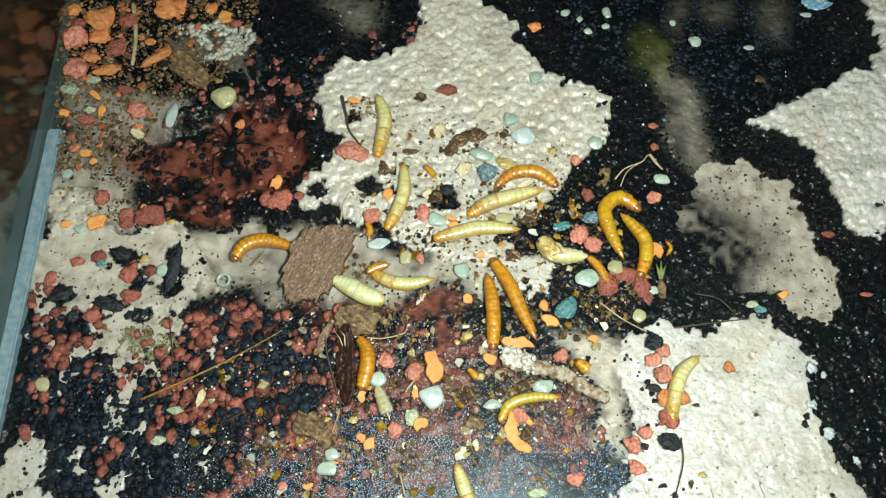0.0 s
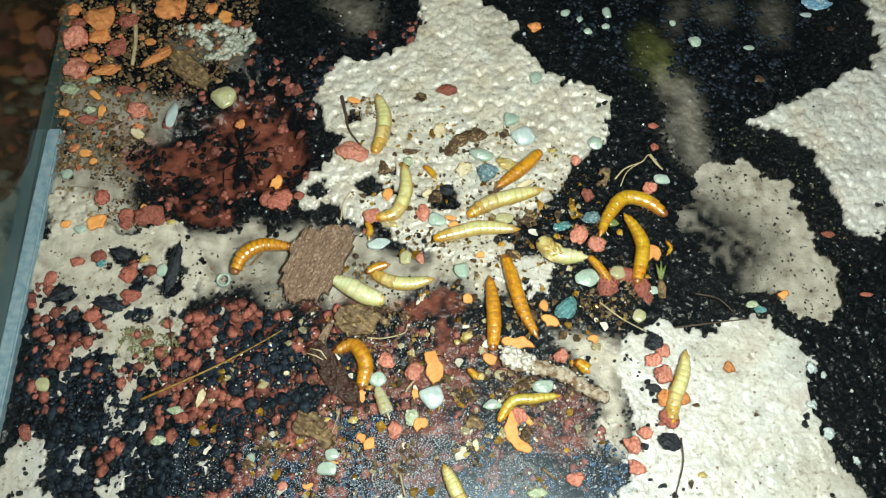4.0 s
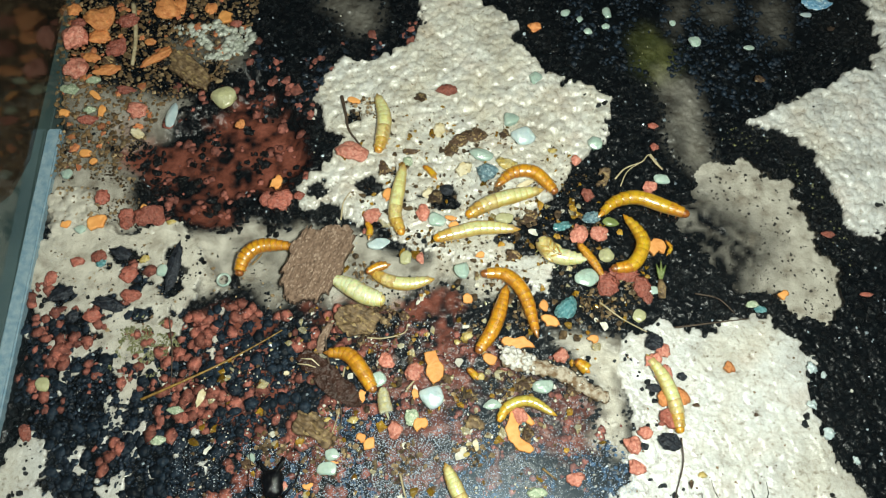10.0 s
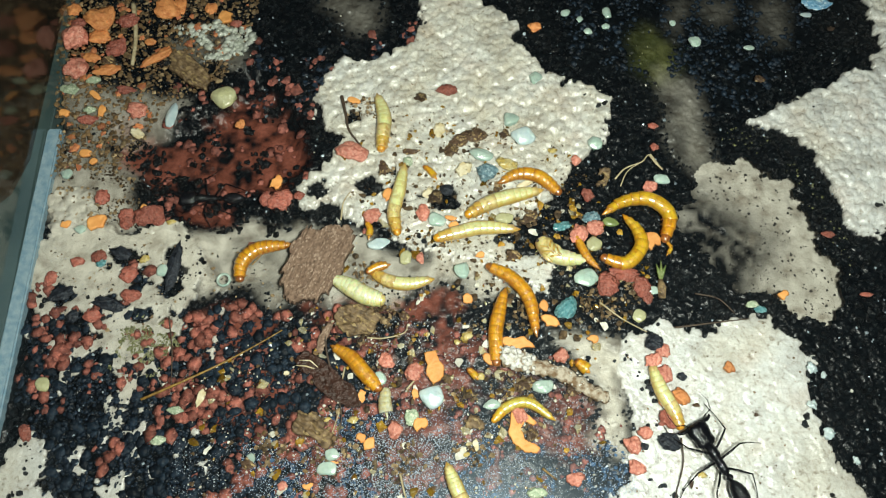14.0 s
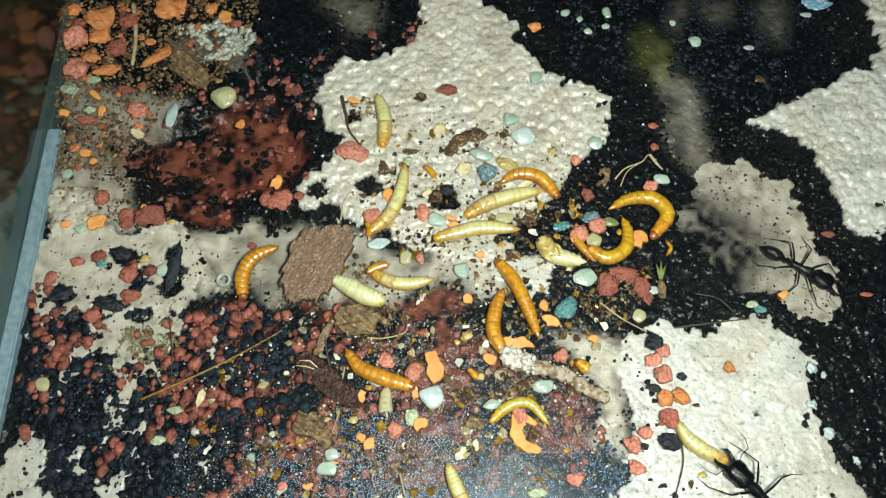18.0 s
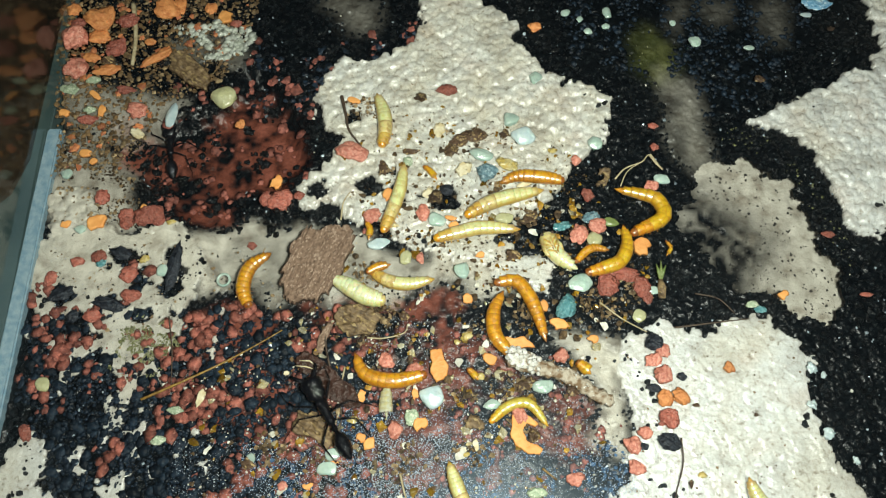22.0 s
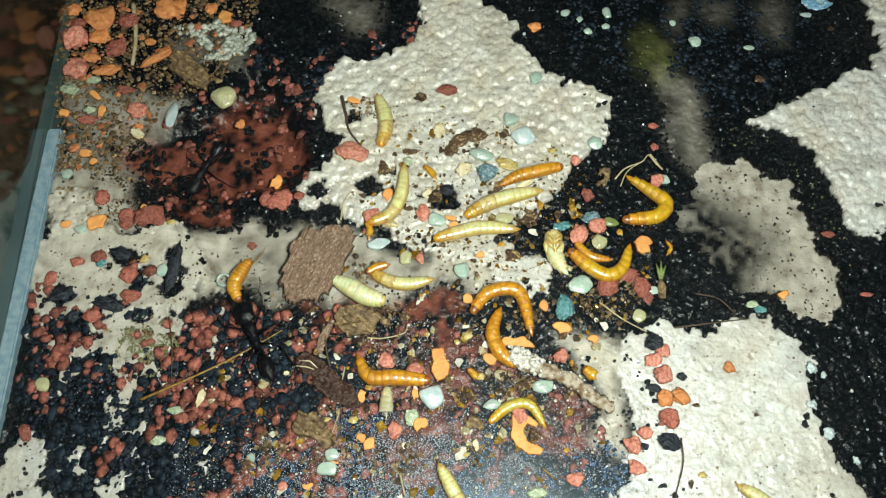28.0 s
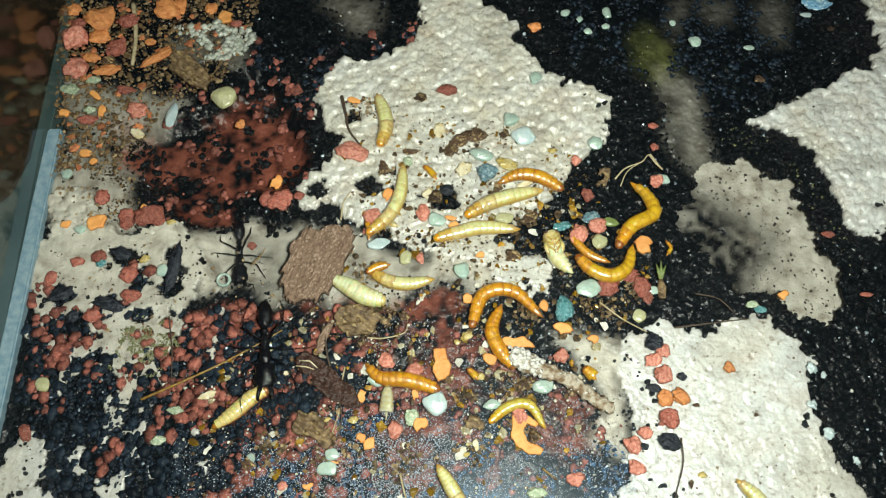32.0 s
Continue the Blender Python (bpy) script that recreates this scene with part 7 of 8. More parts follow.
larva("pale yellow larva on white plaster, pulled away by an ant", "pale", 1.12, [
    (0, (33.2, -27.3), (33.9, -23.8), (35.5, -20.1), (38.4, -17.6)), (1, (33.2, -27.3), (33.9, -23.8), (35.5, -20.1), (37.8, -17.2)), (2, (33.0, -27.5), (33.8, -24.0), (35.8, -20.4), (38.1, -17.9)),
    (2.3, (33.2, -27.6), (35.0, -24.6), (35.9, -20.8), (34.2, -18.2)), (2.6, (33.0, -27.5), (33.8, -24.0), (35.8, -20.4), (37.3, -17.2)), (3.5, (33.0, -27.5), (33.8, -24.2), (35.8, -20.4), (36.9, -16.8))] + [
    (6, (33.6, -28.3), (34.1, -24.3), (33.8, -20.1), (34.0, -16.7)), (7, (33.7, -28.1), (34.4, -24.6), (34.0, -21.0), (32.4, -17.5)), (9, (34.1, -28.9), (33.9, -24.6), (33.0, -20.4), (31.0, -17.4)), (11, (34.5, -28.9), (33.7, -24.6), (32.1, -21.0), (30.3, -17.4)),
    (12.5, (34.4, -28.6), (33.6, -24.6), (32.5, -21.2), (32.5, -17.8)), (13, (33.7, -28.4), (33.7, -24.6), (32.2, -21.1), (29.2, -18.9)), (14, (34.5, -28.3), (33.4, -25.4), (32.0, -22.5), (31.1, -18.7)),
    (14.5, (34.3, -28.0), (33.1, -25.2), (31.7, -22.1), (30.4, -18.7))] + [
    (16.5, (36.6, -29.9), (34.4, -28.0), (32.9, -25.5), (32.5, -22.7)), (17, (37.4, -30.4), (35.1, -28.4), (33.6, -26.0), (33.6, -22.8)), (17.5, (38.3, -31.4), (35.9, -29.6), (34.6, -27.2), (33.9, -24.4)),
    (18, (40.3, -32.8), (37.2, -31.4), (35.1, -29.6), (34.1, -27.2)), (18.3, (40.9, -34.0), (39.2, -31.6), (36.9, -30.4), (34.5, -30.9)), (18.6, (41.5, -35.2), (39.7, -33.6), (37.9, -32.0), (37.0, -29.7)),
    (19, (43.0, -36.2), (40.4, -34.4), (38.8, -32.3), (38.4, -29.5))] + [
    (19.5, (43.6, -37.2), (41.5, -35.2), (40.3, -33.1), (40.1, -30.4)), (20, (44.8, -38.0), (42.1, -36.3), (40.8, -34.7), (40.0, -32.1)), (20.5, (46.1, -39.7), (43.5, -38.2), (42.3, -36.6), (41.7, -34.5)),
    (21, (46.6, -41.6), (44.6, -39.3), (43.7, -37.4), (43.6, -35.2)), (25, (48.0, -41.6), (46.1, -39.3), (44.0, -37.8), (41.7, -36.6)), (32, (47.2, -41.6), (44.9, -39.3), (43.5, -37.4), (41.8, -35.6))])
larva("slim yellow larva resting on orange chips", "olive", 0.85, [
    (0, (8.3, -27.1), (9.9, -24.8), (13.0, -23.8), (16.9, -23.7)), (6, (8.1, -27.1), (10.3, -24.4), (13.4, -24.1), (17.0, -23.5)), (9, (8.3, -27.1), (9.6, -25.1), (12.7, -24.3), (16.4, -26.1)),
    (13, (7.3, -27.2), (9.6, -25.1), (12.6, -24.6), (16.2, -26.8)), (19, (6.9, -27.3), (9.6, -25.1), (12.6, -24.7), (15.2, -27.6)), (32, (6.8, -27.3), (9.6, -25.2), (12.6, -24.9), (14.7, -28.0))], feet=False)
larva("pale cream larva at the plate's near side", "pale", 1.1, [
    (0, (4.4, -40.3), (3.4, -37.7), (2.6, -35.4), (1.9, -33.2)), (3, (3.6, -40.3), (2.2, -37.7), (1.1, -35.4), (0.1, -33.4)), (19, (3.8, -40.3), (2.5, -37.7), (1.5, -35.4), (0.7, -33.1)),
    (25, (3.8, -40.3), (2.5, -37.7), (1.7, -35.4), (1.0, -33.1)), (28, (3.6, -40.3), (1.9, -37.7), (0.6, -35.4), (-0.6, -33.2)), (32, (3.6, -40.3), (1.9, -37.7), (0.5, -35.4), (-0.8, -33.4))])
larva("dry translucent larval husk", "clear", 1.1, [(0, (-9.7, -22.3), (-8.7, -24.6), (-7.8, -26.8)), (6, (-9.7, -22.3), (-8.7, -24.6), (-7.8, -26.8)), (13, (-8.4, -22.5), (-8.5, -24.6), (-8.1, -26.6)), (32, (-8.2, -22.3), (-8.2, -24.3), (-8.3, -26.6))], rings=3, feet=False, taper=0.8, name="husk")
larva("short amber larval husk with ring folds", "amber", 0.8, [(0, (-11.9, -4.4), (-10.3, -3.6), (-8.4, -3.0)), (32, (-11.9, -4.4), (-10.3, -3.6), (-8.4, -3.0))], rings=5, feet=False, lift=0.6, name="husk")


def pupa_parts(thing):
    """Dark eyes, folded legs and wing pads on the pupa's front rings."""
    pieces = [ob for ob in thing.children if ob.name.split(".")[0] in ("head", "ring")]
    eye = lathe([(-0.24, 0.06), (-0.15, 0.2), (0.0, 0.26), (0.15, 0.2), (0.24, 0.06)], 8, DARK_FIBRE, "eye")
    fold = mesh_from("folded_leg", *sweep([Vector((0.5, 0.75, 0.35)), Vector((-0.1, 0.55, 0.8)), Vector((-0.7, 0.15, 0.98)), Vector((-1.2, 0.1, 0.95))], [0.08, 0.15, 0.13, 0.05], 7), TAWNY)
    pad = mesh_from("wing_pad", *sweep([Vector((0.3, 0.85, 0.30)), Vector((-0.6, 0.90, 0.42)), Vector((-1.5, 0.80, 0.40)), Vector((-2.0, 0.70, 0.35))], [0.12, 0.26, 0.22, 0.06], 8), WAXY)
    for side in (1, -1):
        flip = Matrix.Diagonal((1, side, 1, 1))
        part("eye", eye, pieces[0], "small dark eye", Matrix.Translation((0.15, 0.62 * side, 0.62)))
        for ob in pieces[1:4]:
            part("folded_leg", fold, ob, "brown folded leg", flip)
        part("wing_pad", pad, pieces[2], "tawny wing pad", flip)


pupa_parts(PUPA)

for rows in ([(0, (-3.2, 14.7), (-2.1, 13.7), (-1.1, 12.4)), (32, (-3.2, 14.7), (-2.1, 13.7), (-1.1, 12.4))], [(0, (3.7, -19.4), (4.4, -20.1), (5.2, -21.0)), (32, (3.7, -19.4), (4.4, -20.1), (5.2, -21.0))],
             [(0, (19.9, -18.2), (20.8, -19.1), (21.8, -20.0)), (21, (19.9, -18.2), (20.8, -19.1), (21.8, -20.0)), (25, (21.0, -19.3), (21.8, -20.1), (22.6, -21.0)), (32, (21.0, -19.3), (21.8, -20.1), (22.6, -21.0))],
             [(0, (-12.4, 4.6), (-11.7, 3.2), (-11.9, 1.7)), (32, (-12.4, 4.6), (-11.7, 3.2), (-11.9, 1.7))], [(0, (35.6, 1.3), (36.2, 0.1), (35.5, -1.1)), (32, (35.6, 1.3), (36.2, 0.1), (35.5, -1.1))]):
    larva("curled golden ringed scrap of shed larval skin", "honey", 0.36 if rows[0][1][0] > 30 else 1.0 if rows[0][1][0] > 15 else 0.6, rows, rings=3, feet=False, name="husk")


# ---- ants ----
ANT_HEAD = lathe([(-1.5, 0.4), (-1.42, 0.7), (-1.0, 0.98), (-0.3, 0.92), (0.4, 1.08), (0.9, 1.05), (1.3, 0.8), (1.5, 0.45)], 18, ANT_BLACK, "ant_head", 0.62)
ANT_CHEST = lathe([(-2.1, 0.25), (-1.9, 0.5), (-1.2, 0.62), (-0.5, 0.60), (0.1, 0.60), (0.7, 0.80), (1.4, 0.80), (1.9, 0.6), (2.15, 0.3)], 16, ANT_BLACK, "ant_chest", 1.0)
ANT_WAIST = lathe([(-0.45, 0.2), (-0.3, 0.42), (0.0, 0.5), (0.25, 0.38), (0.45, 0.18)], 12, ANT_BLACK, "ant_waist", 1.35)
ANT_GASTER = lathe([(-2.5, 0.06), (-2.25, 0.3), (-1.7, 0.68), (-0.9, 0.98), (-0.1, 1.07), (-0.02, 1.02), (0.06, 1.05), (0.7, 0.9), (1.3, 0.58), (1.65, 0.25)], 20, ANT_BLACK, "ant_gaster", 0.95)
ANT_FEMUR = mesh_from("ant_femur", *sweep([Vector((0, 0, 0)), Vector((0, 1.5, 0.75)), Vector((0, 3.0, 1.0))], [0.14, 0.16, 0.10], 7), ANT_BLACK)
ANT_TIBIA = mesh_from("ant_tibia", *sweep([Vector((0, 0, 0)), Vector((0, 1.2, -1.1)), Vector((0, 2.3, -2.25))], [0.10, 0.09, 0.06], 6), ANT_BLACK)
ANT_TARSUS = mesh_from("ant_tarsus", *sweep([Vector((0, 0, 0)), Vector((0, 0.9, -0.42)), Vector((0, 1.8, -0.62))], [0.07, 0.05, 0.03], 5), ANT_BLACK)
ANT_JAW = mesh_from("ant_jaw", *sweep([Vector((-0.1, 0, 0)), Vector((0.9, 0.12, 0)), Vector((1.9, 0.16, 0)), Vector((2.5, 0.02, 0)), Vector((2.7, -0.3, 0))], [0.42, 0.36, 0.3, 0.24, 0.07], 8), ANT_BLACK)
ANT_SCAPE = mesh_from("ant_scape", *sweep([Vector((0, 0, 0)), Vector((0.9, 1.0, 0.4)), Vector((1.2, 2.1, 0.5))], [0.07, 0.06, 0.06], 6), ANT_BLACK)
ANT_WHIP = mesh_from("ant_whip", *sweep([Vector((0, 0, 0)), Vector((1.2, 0.35, -0.1)), Vector((2.6, 0.2, -0.6))], [0.055, 0.05, 0.03], 6), ANT_BLACK)
LEG_ROOTS = [(1.5, 38.0), (0.3, 5.0), (-0.9, -42.0)]
ANTS = []


def unit(x, y, z, rx=0, ry=0, rz=0):
    """A part's pose inside an ant, in millimetres."""
    return pose(x * MM, y * MM, z * MM, rx, ry, rz)


def sized(ob, m):
    ob.matrix_basis = m
    ob.scale = (MM, MM, MM)
    return ob


def ant(label, rows, jaws, ground=0.0, big=1.1):
    """A long-jawed ant. rows: seconds, the front of its head and the end of its gaster in millimetres. jaws: seconds and how far they gape, in degrees."""
    thing = tagged(new("ant"), label, "ant", "ants on the nest")
    head = sized(part("head", ANT_HEAD, thing), unit(4.0, 0, 2.1))
    head.scale = (1.12 * MM, 1.38 * MM, 1.25 * MM)
    sized(part("thorax", ANT_CHEST, thing), unit(0.5, 0, 2.0))
    sized(part("petiole", ANT_WAIST, thing), unit(-2.0, 0, 2.0))
    sized(part("gaster", ANT_GASTER, thing), unit(-4.1, 0, 1.9))
    moving = {"jaw": [], "leg": [], "antenna": []}
    for side in (1, -1):
        flip = Matrix.Diagonal((1, side, 1, 1))
        jaw = sized(part("mandible", ANT_JAW, thing), unit(5.4, 0.55 * side, 2.0))
        jaw.scale = (0.74 * MM, 0.85 * side * MM, 0.85 * MM)
        moving["jaw"].append((jaw, side))
        feeler = sized(part("antenna", ANT_SCAPE, thing), unit(5.0, 0.55 * side, 2.5))
        feeler.scale = (MM, side * MM, MM)
        part("flagellum", ANT_WHIP, feeler).location = (1.2, 2.1, 0.5)
        moving["antenna"].append((feeler, side))
        for k, (x, splay) in enumerate(LEG_ROOTS):
            leg = sized(part("leg", ANT_FEMUR, thing), unit(x, 0.45 * side, 1.75, 0, 0, splay * -side))
            leg.scale = (MM, side * MM, MM)
            shin = part("tibia", ANT_TIBIA, leg)
            bend = radians((-38.0, 26.0, 44.0)[k])
            shin.location, shin.rotation_euler = (0, 3.0, 1.0), (0, 0, bend)
            toe = part("tarsus", ANT_TARSUS, leg)
            toe.location, toe.rotation_euler = (-2.3 * math.sin(bend), 3.0 + 2.3 * math.cos(bend), -1.25), (0, 0, bend * 1.5)
            moving["leg"].append((leg, side, k, x, splay))
    ANTS.append((thing, moving, rows, jaws, ground, big))
    thing.matrix_basis = ant_pose(ANTS[-1], 0)[1]
    thing.scale = (big, big, big)
    return thing


def ant_pose(entry, i):
    t, front, back = entry[2][i]
    a = math.atan2(front[1] - back[1], front[0] - back[0])
    return t, pose((front[0] - 5.7 * entry[5] * math.cos(a)) * MM, (front[1] - 5.7 * entry[5] * math.sin(a)) * MM, entry[4] * MM, 0, 0, math.degrees(a))


OPEN = 87.0
ant("glossy black long-jawed ant hunting on white plaster", [
    (0, (40.9, -39.7), (39.9, -50.6)), (0.5, (40.3, -37.8), (39.2, -48.9)), (0.8, (40.6, -34.7), (39.6, -46.0)), (1.0, (41.0, -32.7), (40.8, -44.0)),
    (1.3, (39.5, -30.2), (43.9, -40.4)), (1.6, (39.1, -27.1), (43.5, -37.7)), (2.0, (42.4, -28.7), (43.5, -40.2)), (2.15, (46.9, -31.0), (49.9, -41.5)), (2.3, (50.8, -34.0), (54.8, -43.7)),
    (2.5, (51.1, -38.9), (54.6, -48.6)), (2.8, (50.2, -43.7), (52.2, -53.3)), (6, (47.2, -43.7), (47.6, -54.0)), (9.6, (41.4, -41.5), (40.5, -52.3))] + [
    (10.3, (40.5, -36.6), (40.3, -47.7)), (10.8, (39.7, -36.3), (42.1, -46.9)), (11.2, (38.2, -33.1), (43.1, -43.0)), (11.6, (36.7, -30.5), (42.8, -39.9)),
    (12.0, (36.7, -29.7), (42.5, -39.3)), (12.5, (35.2, -29.5), (41.6, -38.7)), (13.0, (35.3, -28.7), (41.4, -38.6)), (14.0, (35.8, -27.8), (41.3, -37.7)), (14.5, (34.9, -26.7), (40.9, -36.5))] + [
    (16.5, (36.6, -30.0), (43.7, -38.7)), (17.0, (37.3, -31.1), (43.5, -40.4)), (17.5, (38.2, -31.7), (43.7, -41.4)), (18.0, (40.2, -33.4), (47.5, -41.7)), (18.3, (40.9, -34.2), (47.3, -43.0)),
    (18.6, (41.5, -35.6), (47.4, -44.7)), (19.0, (43.1, -36.5), (49.2, -45.4)), (19.5, (43.6, -37.8), (49.7, -46.5)), (20, (44.9, -38.7), (50.2, -47.9)), (21, (46.8, -42.1), (51.1, -51.3)),
    (25, (48.2, -42.2), (53.4, -51.0)), (32, (47.4, -42.2), (52.6, -51.3))],
    [(0, OPEN), (14.4, OPEN), (15.0, 60.0), (15.5, 16.0), (32, 16.0)])
ant("glossy black long-jawed ant carrying an amber larva", [
    (0, (-22.1, -43.7), (-21.6, -54.3)), (8.0, (-22.4, -39.7), (-21.6, -50.6)), (8.5, (-22.8, -36.9), (-21.9, -47.9)), (9.0, (-23.3, -35.6), (-22.4, -46.9)), (9.5, (-23.6, -33.7), (-22.6, -45.1)), (10, (-23.9, -34.2), (-22.5, -45.6)),
    (11, (-23.5, -36.0), (-22.1, -47.2)), (12.5, (-22.0, -40.4), (-20.8, -51.3)), (18, (-17.4, -39.7), (-16.0, -50.6)), (18.6, (-17.1, -36.7), (-15.4, -47.8)), (19, (-16.9, -35.2), (-14.7, -46.4)), (19.5, (-15.7, -30.0), (-13.4, -41.5))] + [
    (20, (-12.5, -27.8), (-12.6, -39.7)), (20.5, (-12.5, -27.1), (-12.8, -39.1)), (21, (-12.6, -24.2), (-12.0, -36.5)), (21.5, (-13.4, -22.2), (-12.0, -34.7)), (22, (-19.8, -21.2), (-13.8, -31.3)), (22.5, (-21.6, -13.2), (-17.5, -24.1)),
    (23, (-25.0, -12.7), (-16.8, -22.5)), (23.5, (-27.0, -11.1), (-18.2, -19.6)), (24, (-27.4, -11.4), (-18.6, -19.6)), (24.5, (-28.8, -11.1), (-19.7, -18.7)), (25, (-28.5, -11.4), (-18.7, -19.4)), (25.5, (-28.8, -11.1), (-19.9, -19.1))] + [
    (27.5, (-31.0, -9.3), (-26.9, -20.4)), (28, (-30.9, -9.7), (-25.4, -20.6)), (28.5, (-35.3, -13.7), (-27.2, -21.1)), (28.8, (-35.6, -15.5), (-25.4, -23.6)), (29.1, (-38.4, -17.7), (-25.5, -22.2)), (29.5, (-37.2, -13.7), (-27.8, -23.6)),
    (30, (-32.1, -8.2), (-30.3, -20.7)), (30.5, (-26.2, -7.1), (-30.5, -16.1)), (30.75, (-25.5, -10.4), (-32.2, -13.1)), (31, (-24.8, -14.0), (-33.2, -9.5)), (31.5, (-25.7, -20.0), (-28.2, -10.4)), (32, (-25.9, -22.7), (-26.9, -10.7))],
    [(0, 30.0), (22.5, 40.0), (24.0, OPEN * 0.8), (27.0, 30.0), (27.5, 12.0), (32, 12.0)])
ant("black ant walking in the chamber under the sheet", [
    (0, (72.3, -17.7), (69.8, -4.9)), (5.5, (70.6, -17.7), (68.0, -4.9)), (6.4, (65.0, -15.1), (59.2, -4.0)), (7.0, (60.9, -14.2), (54.2, -4.4)), (7.5, (62.5, -14.6), (54.5, -4.9)), (8.0, (61.5, -9.8), (55.8, 1.7)),
    (8.5, (63.0, -14.2), (58.2, -2.2)), (9.0, (64.6, -17.3), (59.3, -5.9)), (10, (69.8, -21.2), (65.1, -10.5)), (11.8, (67.1, -17.7), (60.3, -7.8))] + [
    (12.5, (61.0, -9.4), (51.4, -2.9)), (13.0, (61.7, -10.5), (55.7, -3.9)), (13.5, (65.5, -17.7), (61.1, -9.1)), (14.2, (67.4, -22.9), (63.5, -15.0)), (15.6, (66.5, -21.2), (62.1, -13.2)),
    (16.4, (61.2, -8.6), (51.1, -1.9)), (17.2, (61.8, -7.7), (51.1, -1.4)), (18.4, (62.1, -4.8), (51.8, 2.5)), (19.2, (62.3, -7.7), (53.7, 0.0)), (20.0, (63.5, -10.5), (58.2, -2.9)),
    (20.6, (66.8, -17.7), (62.8, -9.5)), (21.5, (68.7, -22.9), (65.2, -15.0)), (32, (68.7, -22.9), (65.2, -15.0))],
    [(0, 20.0), (32, 20.0)], ground=-4.2, big=1.0)

ant("black ant pacing in the sunken red tunnel under the sheet", [
    (0, (-36.3, 15.5), (-35.6, 27.7)), (3.5, (-35.5, 12.8), (-35.0, 24.9)), (4.6, (-29.6, 15.5), (-35.9, 26.0)), (5.5, (-24.8, 21.8), (-35.4, 26.0)), (6.2, (-25.2, 20.9), (-35.6, 25.2)), (7, (-31.2, 12.2), (-35.3, 24.9)), (9, (-32.0, 2.1), (-34.2, 15.7)),
    (9.5, (-32.0, -8.6), (-32.4, 2.0)), (10.2, (-32.8, -15.0), (-33.5, -4.8)), (10.8, (-32.6, -14.1), (-33.4, -3.9)), (11.4, (-32.4, -4.8), (-32.9, 7.0)),
    (12, (-35.0, 2.1), (-33.0, 14.6)), (12.5, (-38.5, 4.2), (-34.0, 15.7)),
    (13, (-42.2, 7.7), (-32.6, 10.9)), (17, (-52.5, 13.7), (-41.1, 10.9)), (20, (-52.0, 16.8), (-44.5, 7.7)), (21.5, (-48.5, 23.4), (-45.8, 10.3)), (23, (-46.0, 25.1), (-43.6, 11.9)),
    (24, (-40.8, 24.5), (-45.3, 13.5)), (25, (-32.8, 23.4), (-42.5, 18.4)), (26, (-32.1, 15.7), (-40.8, 24.5)), (27, (-36.3, 10.3), (-38.7, 23.4)), (28, (-42.6, 10.9), (-37.5, 21.2)),
    (30, (-37.3, 6.2), (-39.4, 19.5)), (31, (-35.3, 5.2), (-38.2, 18.4)), (31.3, (-34.3, 1.9), (-36.6, 15.1)), (31.5, (-33.9, 1.0), (-36.0, 14.1)), (31.7, (-33.2, -0.6), (-35.4, 11.9)),
    (31.8, (-32.7, -2.8), (-34.8, 9.8)), (32, (-32.3, -5.2), (-33.7, 7.2))],
    [(0, 20.0), (32, 20.0)], ground=-3.8, big=0.92)


# ---- what moves ----
def shifts(ob, rows):
    z, turn = ob.location.z, math.degrees(ob.rotation_euler.z)
    walk(ob, [(t, pose(p[0] * MM, p[1] * MM, z, 0, 0, turn + r)) for t, p, r in rows])


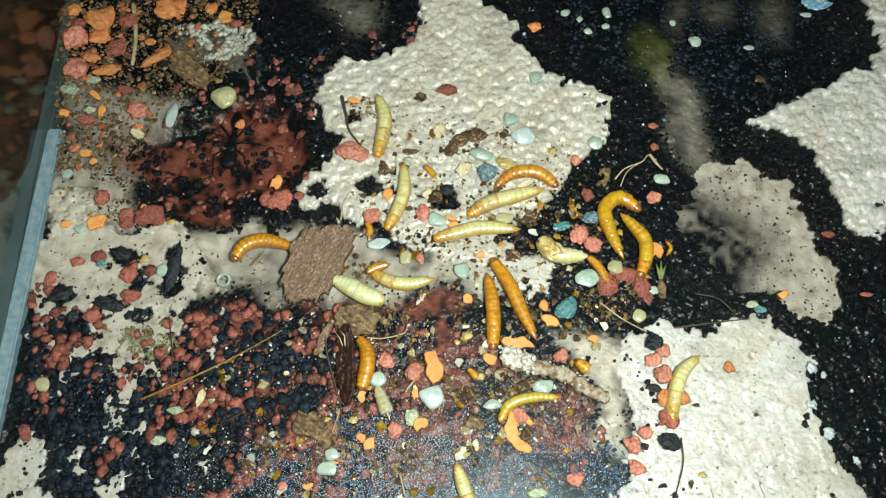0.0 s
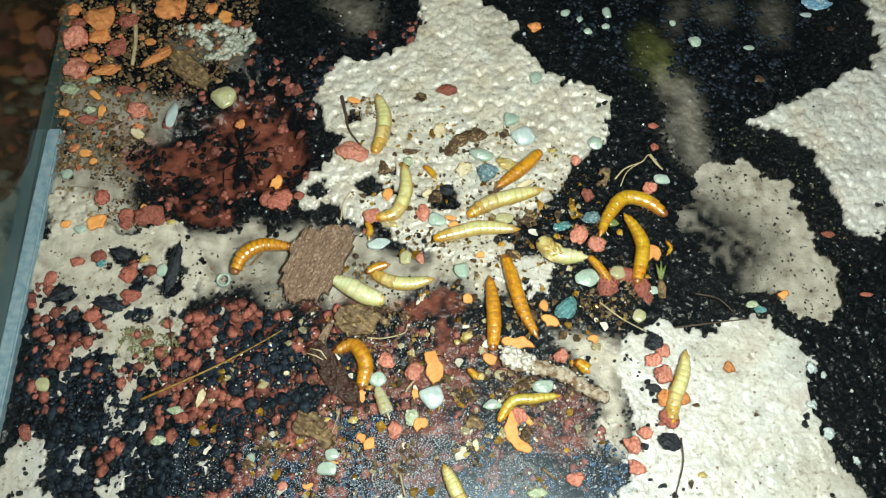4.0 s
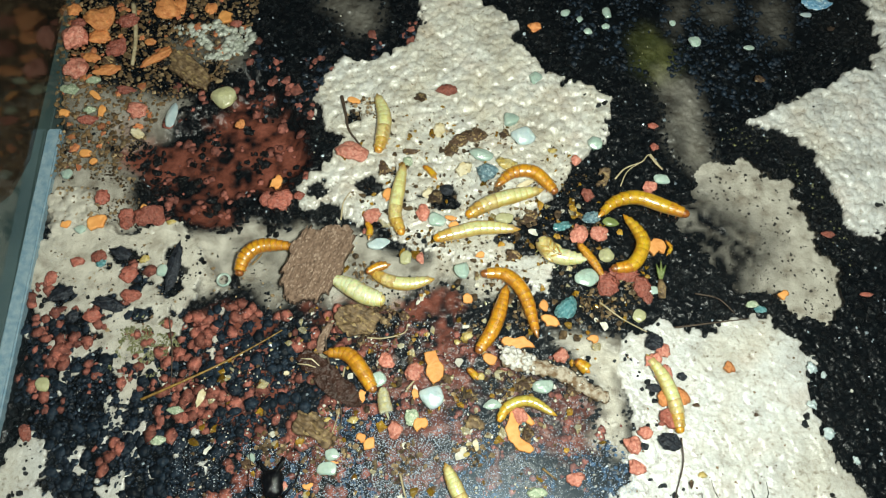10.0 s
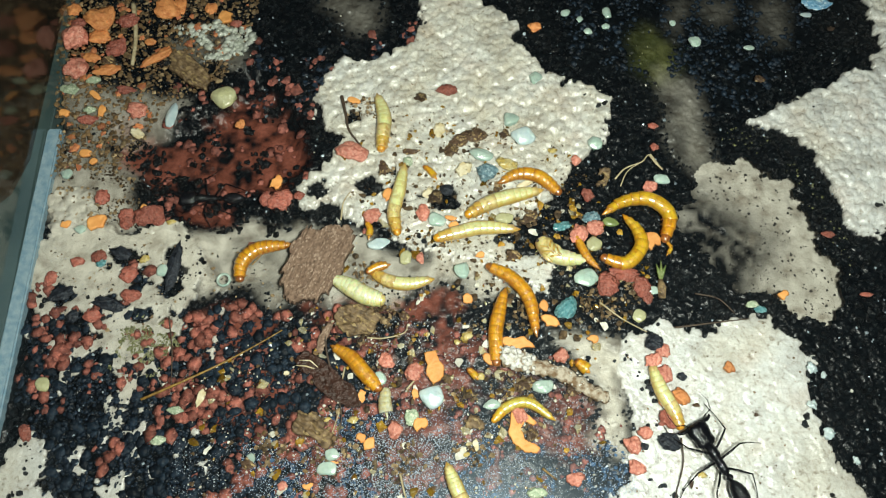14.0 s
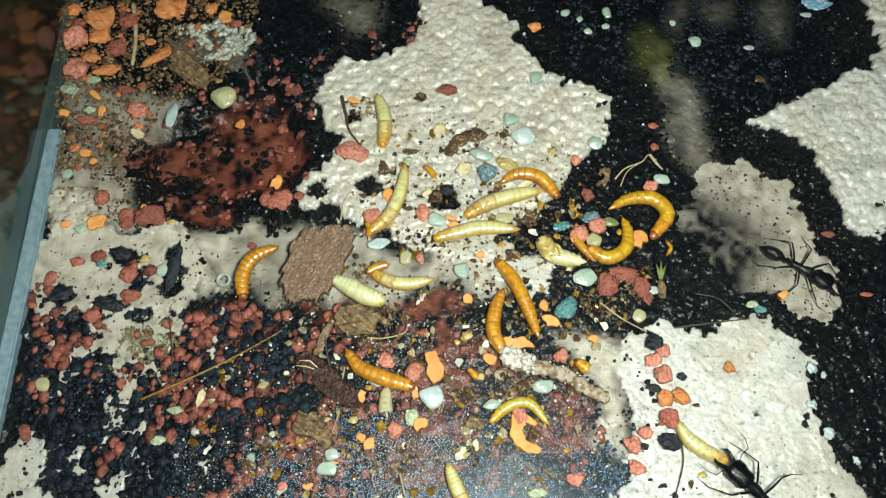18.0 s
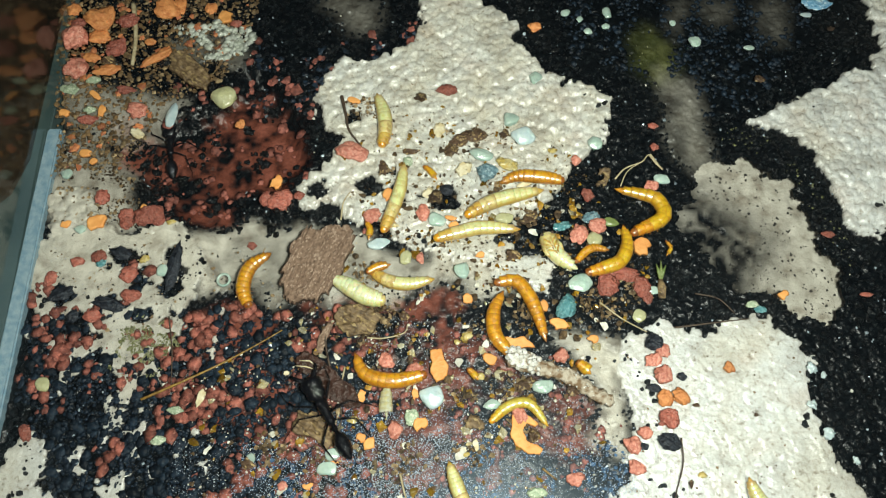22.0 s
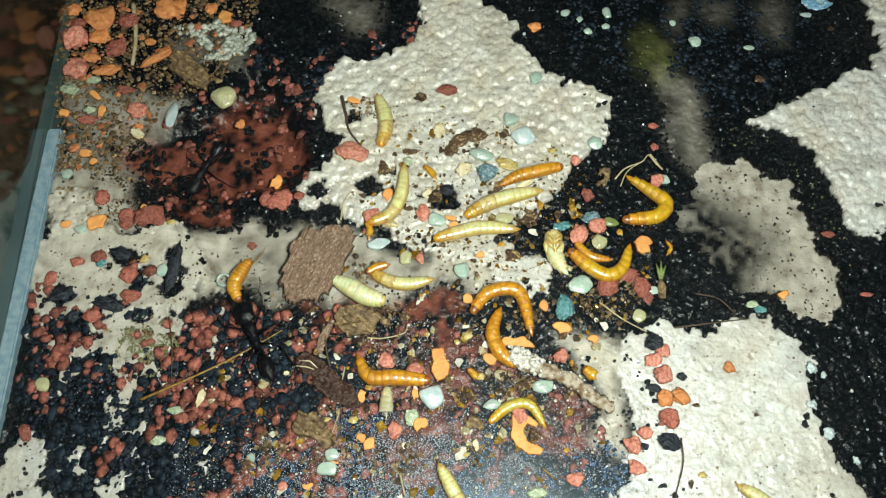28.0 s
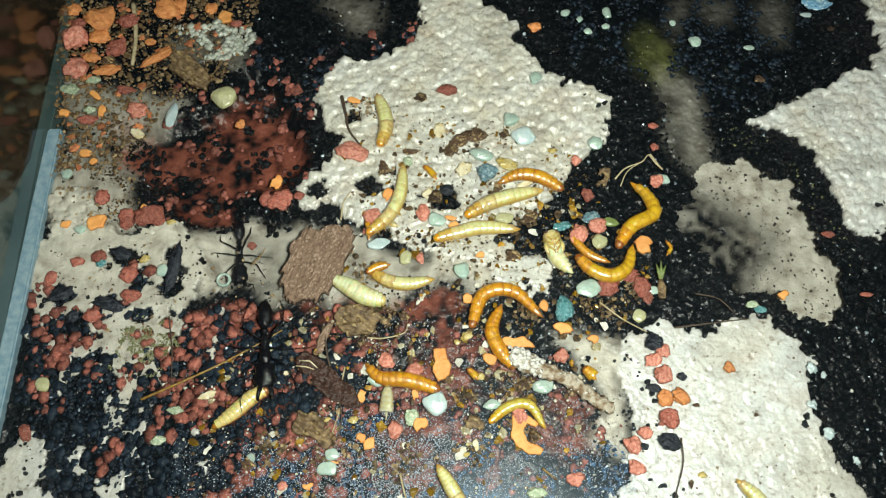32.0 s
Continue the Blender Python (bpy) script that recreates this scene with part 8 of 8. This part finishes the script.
def motions():
    for entry in LARVAE:
        rows = entry[3]
        times = [rows[0][0]]
        for (t0, *a), (t1, *b) in zip(rows, rows[1:]):
            if t1 - t0 > 0.55 and not np.allclose(np.array(a), np.array(b), atol=0.4):
                times += [t0 + (t1 - t0) * k / 3 for k in (1, 2)]
            times.append(t1)
        solved = [(t, place(entry, t)) for t in times]
        if all(np.allclose(np.array(r[1:]), np.array(rows[0][1:]), atol=0.05) for r in rows):
            continue
        walk(entry[0], [(t, base) for t, (base, poses) in solved])
        for i, ob in enumerate(entry[1]):
            walk(ob, [(t, poses[i]) for t, (base, poses) in solved])
    for n, (thing, moving, rows, jaws, ground, big) in enumerate(ANTS):
        walk(thing, [ant_pose(ANTS[n], i) for i in range(len(rows))])
        for jaw, side in moving["jaw"]:
            walk(jaw, [(t, unit(5.4, 0.55 * side, 2.0, 0, 0, side * gape)) for t, gape in jaws])
        for feeler, side in moving["antenna"]:
            walk(feeler, [(r[0], unit(5.0, 0.55 * side, 2.5, 0, 0, side * (4 + 14 * math.sin(2.1 * i + side)))) for i, r in enumerate(rows)])
        for leg, side, k, x, splay in moving["leg"]:
            walk(leg, [(r[0], unit(x, 0.45 * side, 1.75, 0, 0, side * (13 * math.sin(1.9 * i + math.pi * ((k + (side > 0)) % 2)) - splay))) for i, r in enumerate(rows)])
    shifts(PUSHED_CHIP, [(0, (33.3, -0.4), 0), (6, (32.8, -0.9), 0), (11, (33.9, 0.6), 10), (13, (33.5, 1.1), 20), (17, (31.5, 1.6), 30), (19, (30.9, 1.4), 40), (21, (31.3, 0.1), 50), (23, (31.6, 0.4), 60), (32, (31.8, 0.5), 65)])
    shifts(PUSHED_PEBBLE, [(0, (22.5, -5.2), 0), (19, (22.1, -5.1), 0), (23, (21.0, -6.4), 10), (25, (20.4, -6.7), 20), (28, (21.4, -6.3), 5), (30, (22.6, -6.6), 0), (32, (22.6, -6.9), 0)])
    shifts(PUSHED_TEAL, [(0, (19.1, -10.1), 0), (17, (19.1, -10.1), 0), (21, (19.1, -9.9), 12), (25, (18.9, -9.8), 30), (32, (18.7, -10.1), 38)])
    shifts(PUSHED_PINK, [(0, (34.3, 8.9), 0), (3, (33.8, 10.6), 10), (21, (34.0, 10.9), 10), (25, (34.6, 11.3), 20), (28, (35.1, 12.0), 30), (32, (35.0, 11.9), 30)])
    shifts(PUSHED_RED, [(0, (23.8, 0.4), 0), (6, (24.7, 0.7), 5), (9, (25.0, 1.9), 10), (13, (24.3, 3.1), 20), (17, (24.8, 3.7), 25), (32, (24.8, 3.7), 25)])
    shifts(PUSHED_PLATE, [(0, (-1.4, -19.3), 0), (19, (-1.3, -19.3), 0), (21, (-0.8, -19.1), -4), (28, (-0.5, -18.9), -6), (32, (-0.3, -18.9), -8)])
    shifts(PUSHED_BLUE, [(0, (-1.7, -23.8), 0), (29, (-1.7, -23.8), 0), (30, (-1.6, -23.9), 0), (31, (-1.2, -24.6), 4), (32, (-1.2, -24.8), 5)])
    shifts(PUSHED_FLAKE, [(0, (16.3, -12.1), 0), (17, (16.3, -12.1), 0), (21, (17.4, -12.4), 5), (23, (17.8, -12.8), 10), (28, (18.1, -13.2), 12), (32, (18.2, -13.3), 12)])
    shifts(PUSHED_QUARTZ, [(0, (27.0, -3.3), 0), (6, (27.3, -4.4), 10), (9, (26.4, -3.1), 20), (11, (25.0, 0.1), 40), (13, (24.0, 0.5), 50), (21, (24.0, 1.5), 55), (25, (24.7, 0.9), 60), (32, (24.9, 1.0), 60)])
    shifts(PUSHED_LOBE, [(0, (10.4, -28.5), 0), (9, (10.5, -28.5), 0), (13, (11.0, -28.8), 10), (32, (11.4, -29.2), 14)])
    shifts(PUSHED_CRUMB, [(0, (12.1, -28.9), 0), (9, (12.2, -28.9), 0), (13, (12.8, -29.0), 10), (32, (13.2, -29.3), 14)])
    lean = [(0, -14.3, -18.4, 2, -38), (1.5, -14.4, -18.4, 3, -36), (2.2, -14.7, -18.8, 12, -28), (2.6, -15.0, -19.2, 18, -20), (3.0, -15.8, -19.6, 27, -12), (3.5, -16.3, -19.8, 33, -8), (5.5, -16.4, -19.9, 34, -7),
            (7, -16.6, -20.1, 37, -5), (9, -17.0, -20.5, 43, -2), (12, -17.3, -20.8, 46, 0), (32, -17.4, -20.9, 46, 0)]
    walk(LEAF, [(t, pose(x * MM, y * MM, (0.05 + 2.0 * math.sin(radians(-up))) * MM, 0, up, turn)) for t, x, y, turn, up in lean])
    shifts(PUSHED_CREAM, [(0, (-35.8, -23.8), 0), (28.4, (-35.8, -23.8), 0), (29.2, (-35.3, -23.3), -40), (32, (-34.9, -23.4), -55)])
    x, y = STICK.location.x / MM, STICK.location.y / MM
    shifts(STICK, [(0, (x, y), 0), (19, (x, y), 0), (23, (x + 0.9, y - 0.4), -3), (28, (x + 1.0, y - 0.8), -6), (32, (x + 1.0, y - 0.9), -6)])


motions()
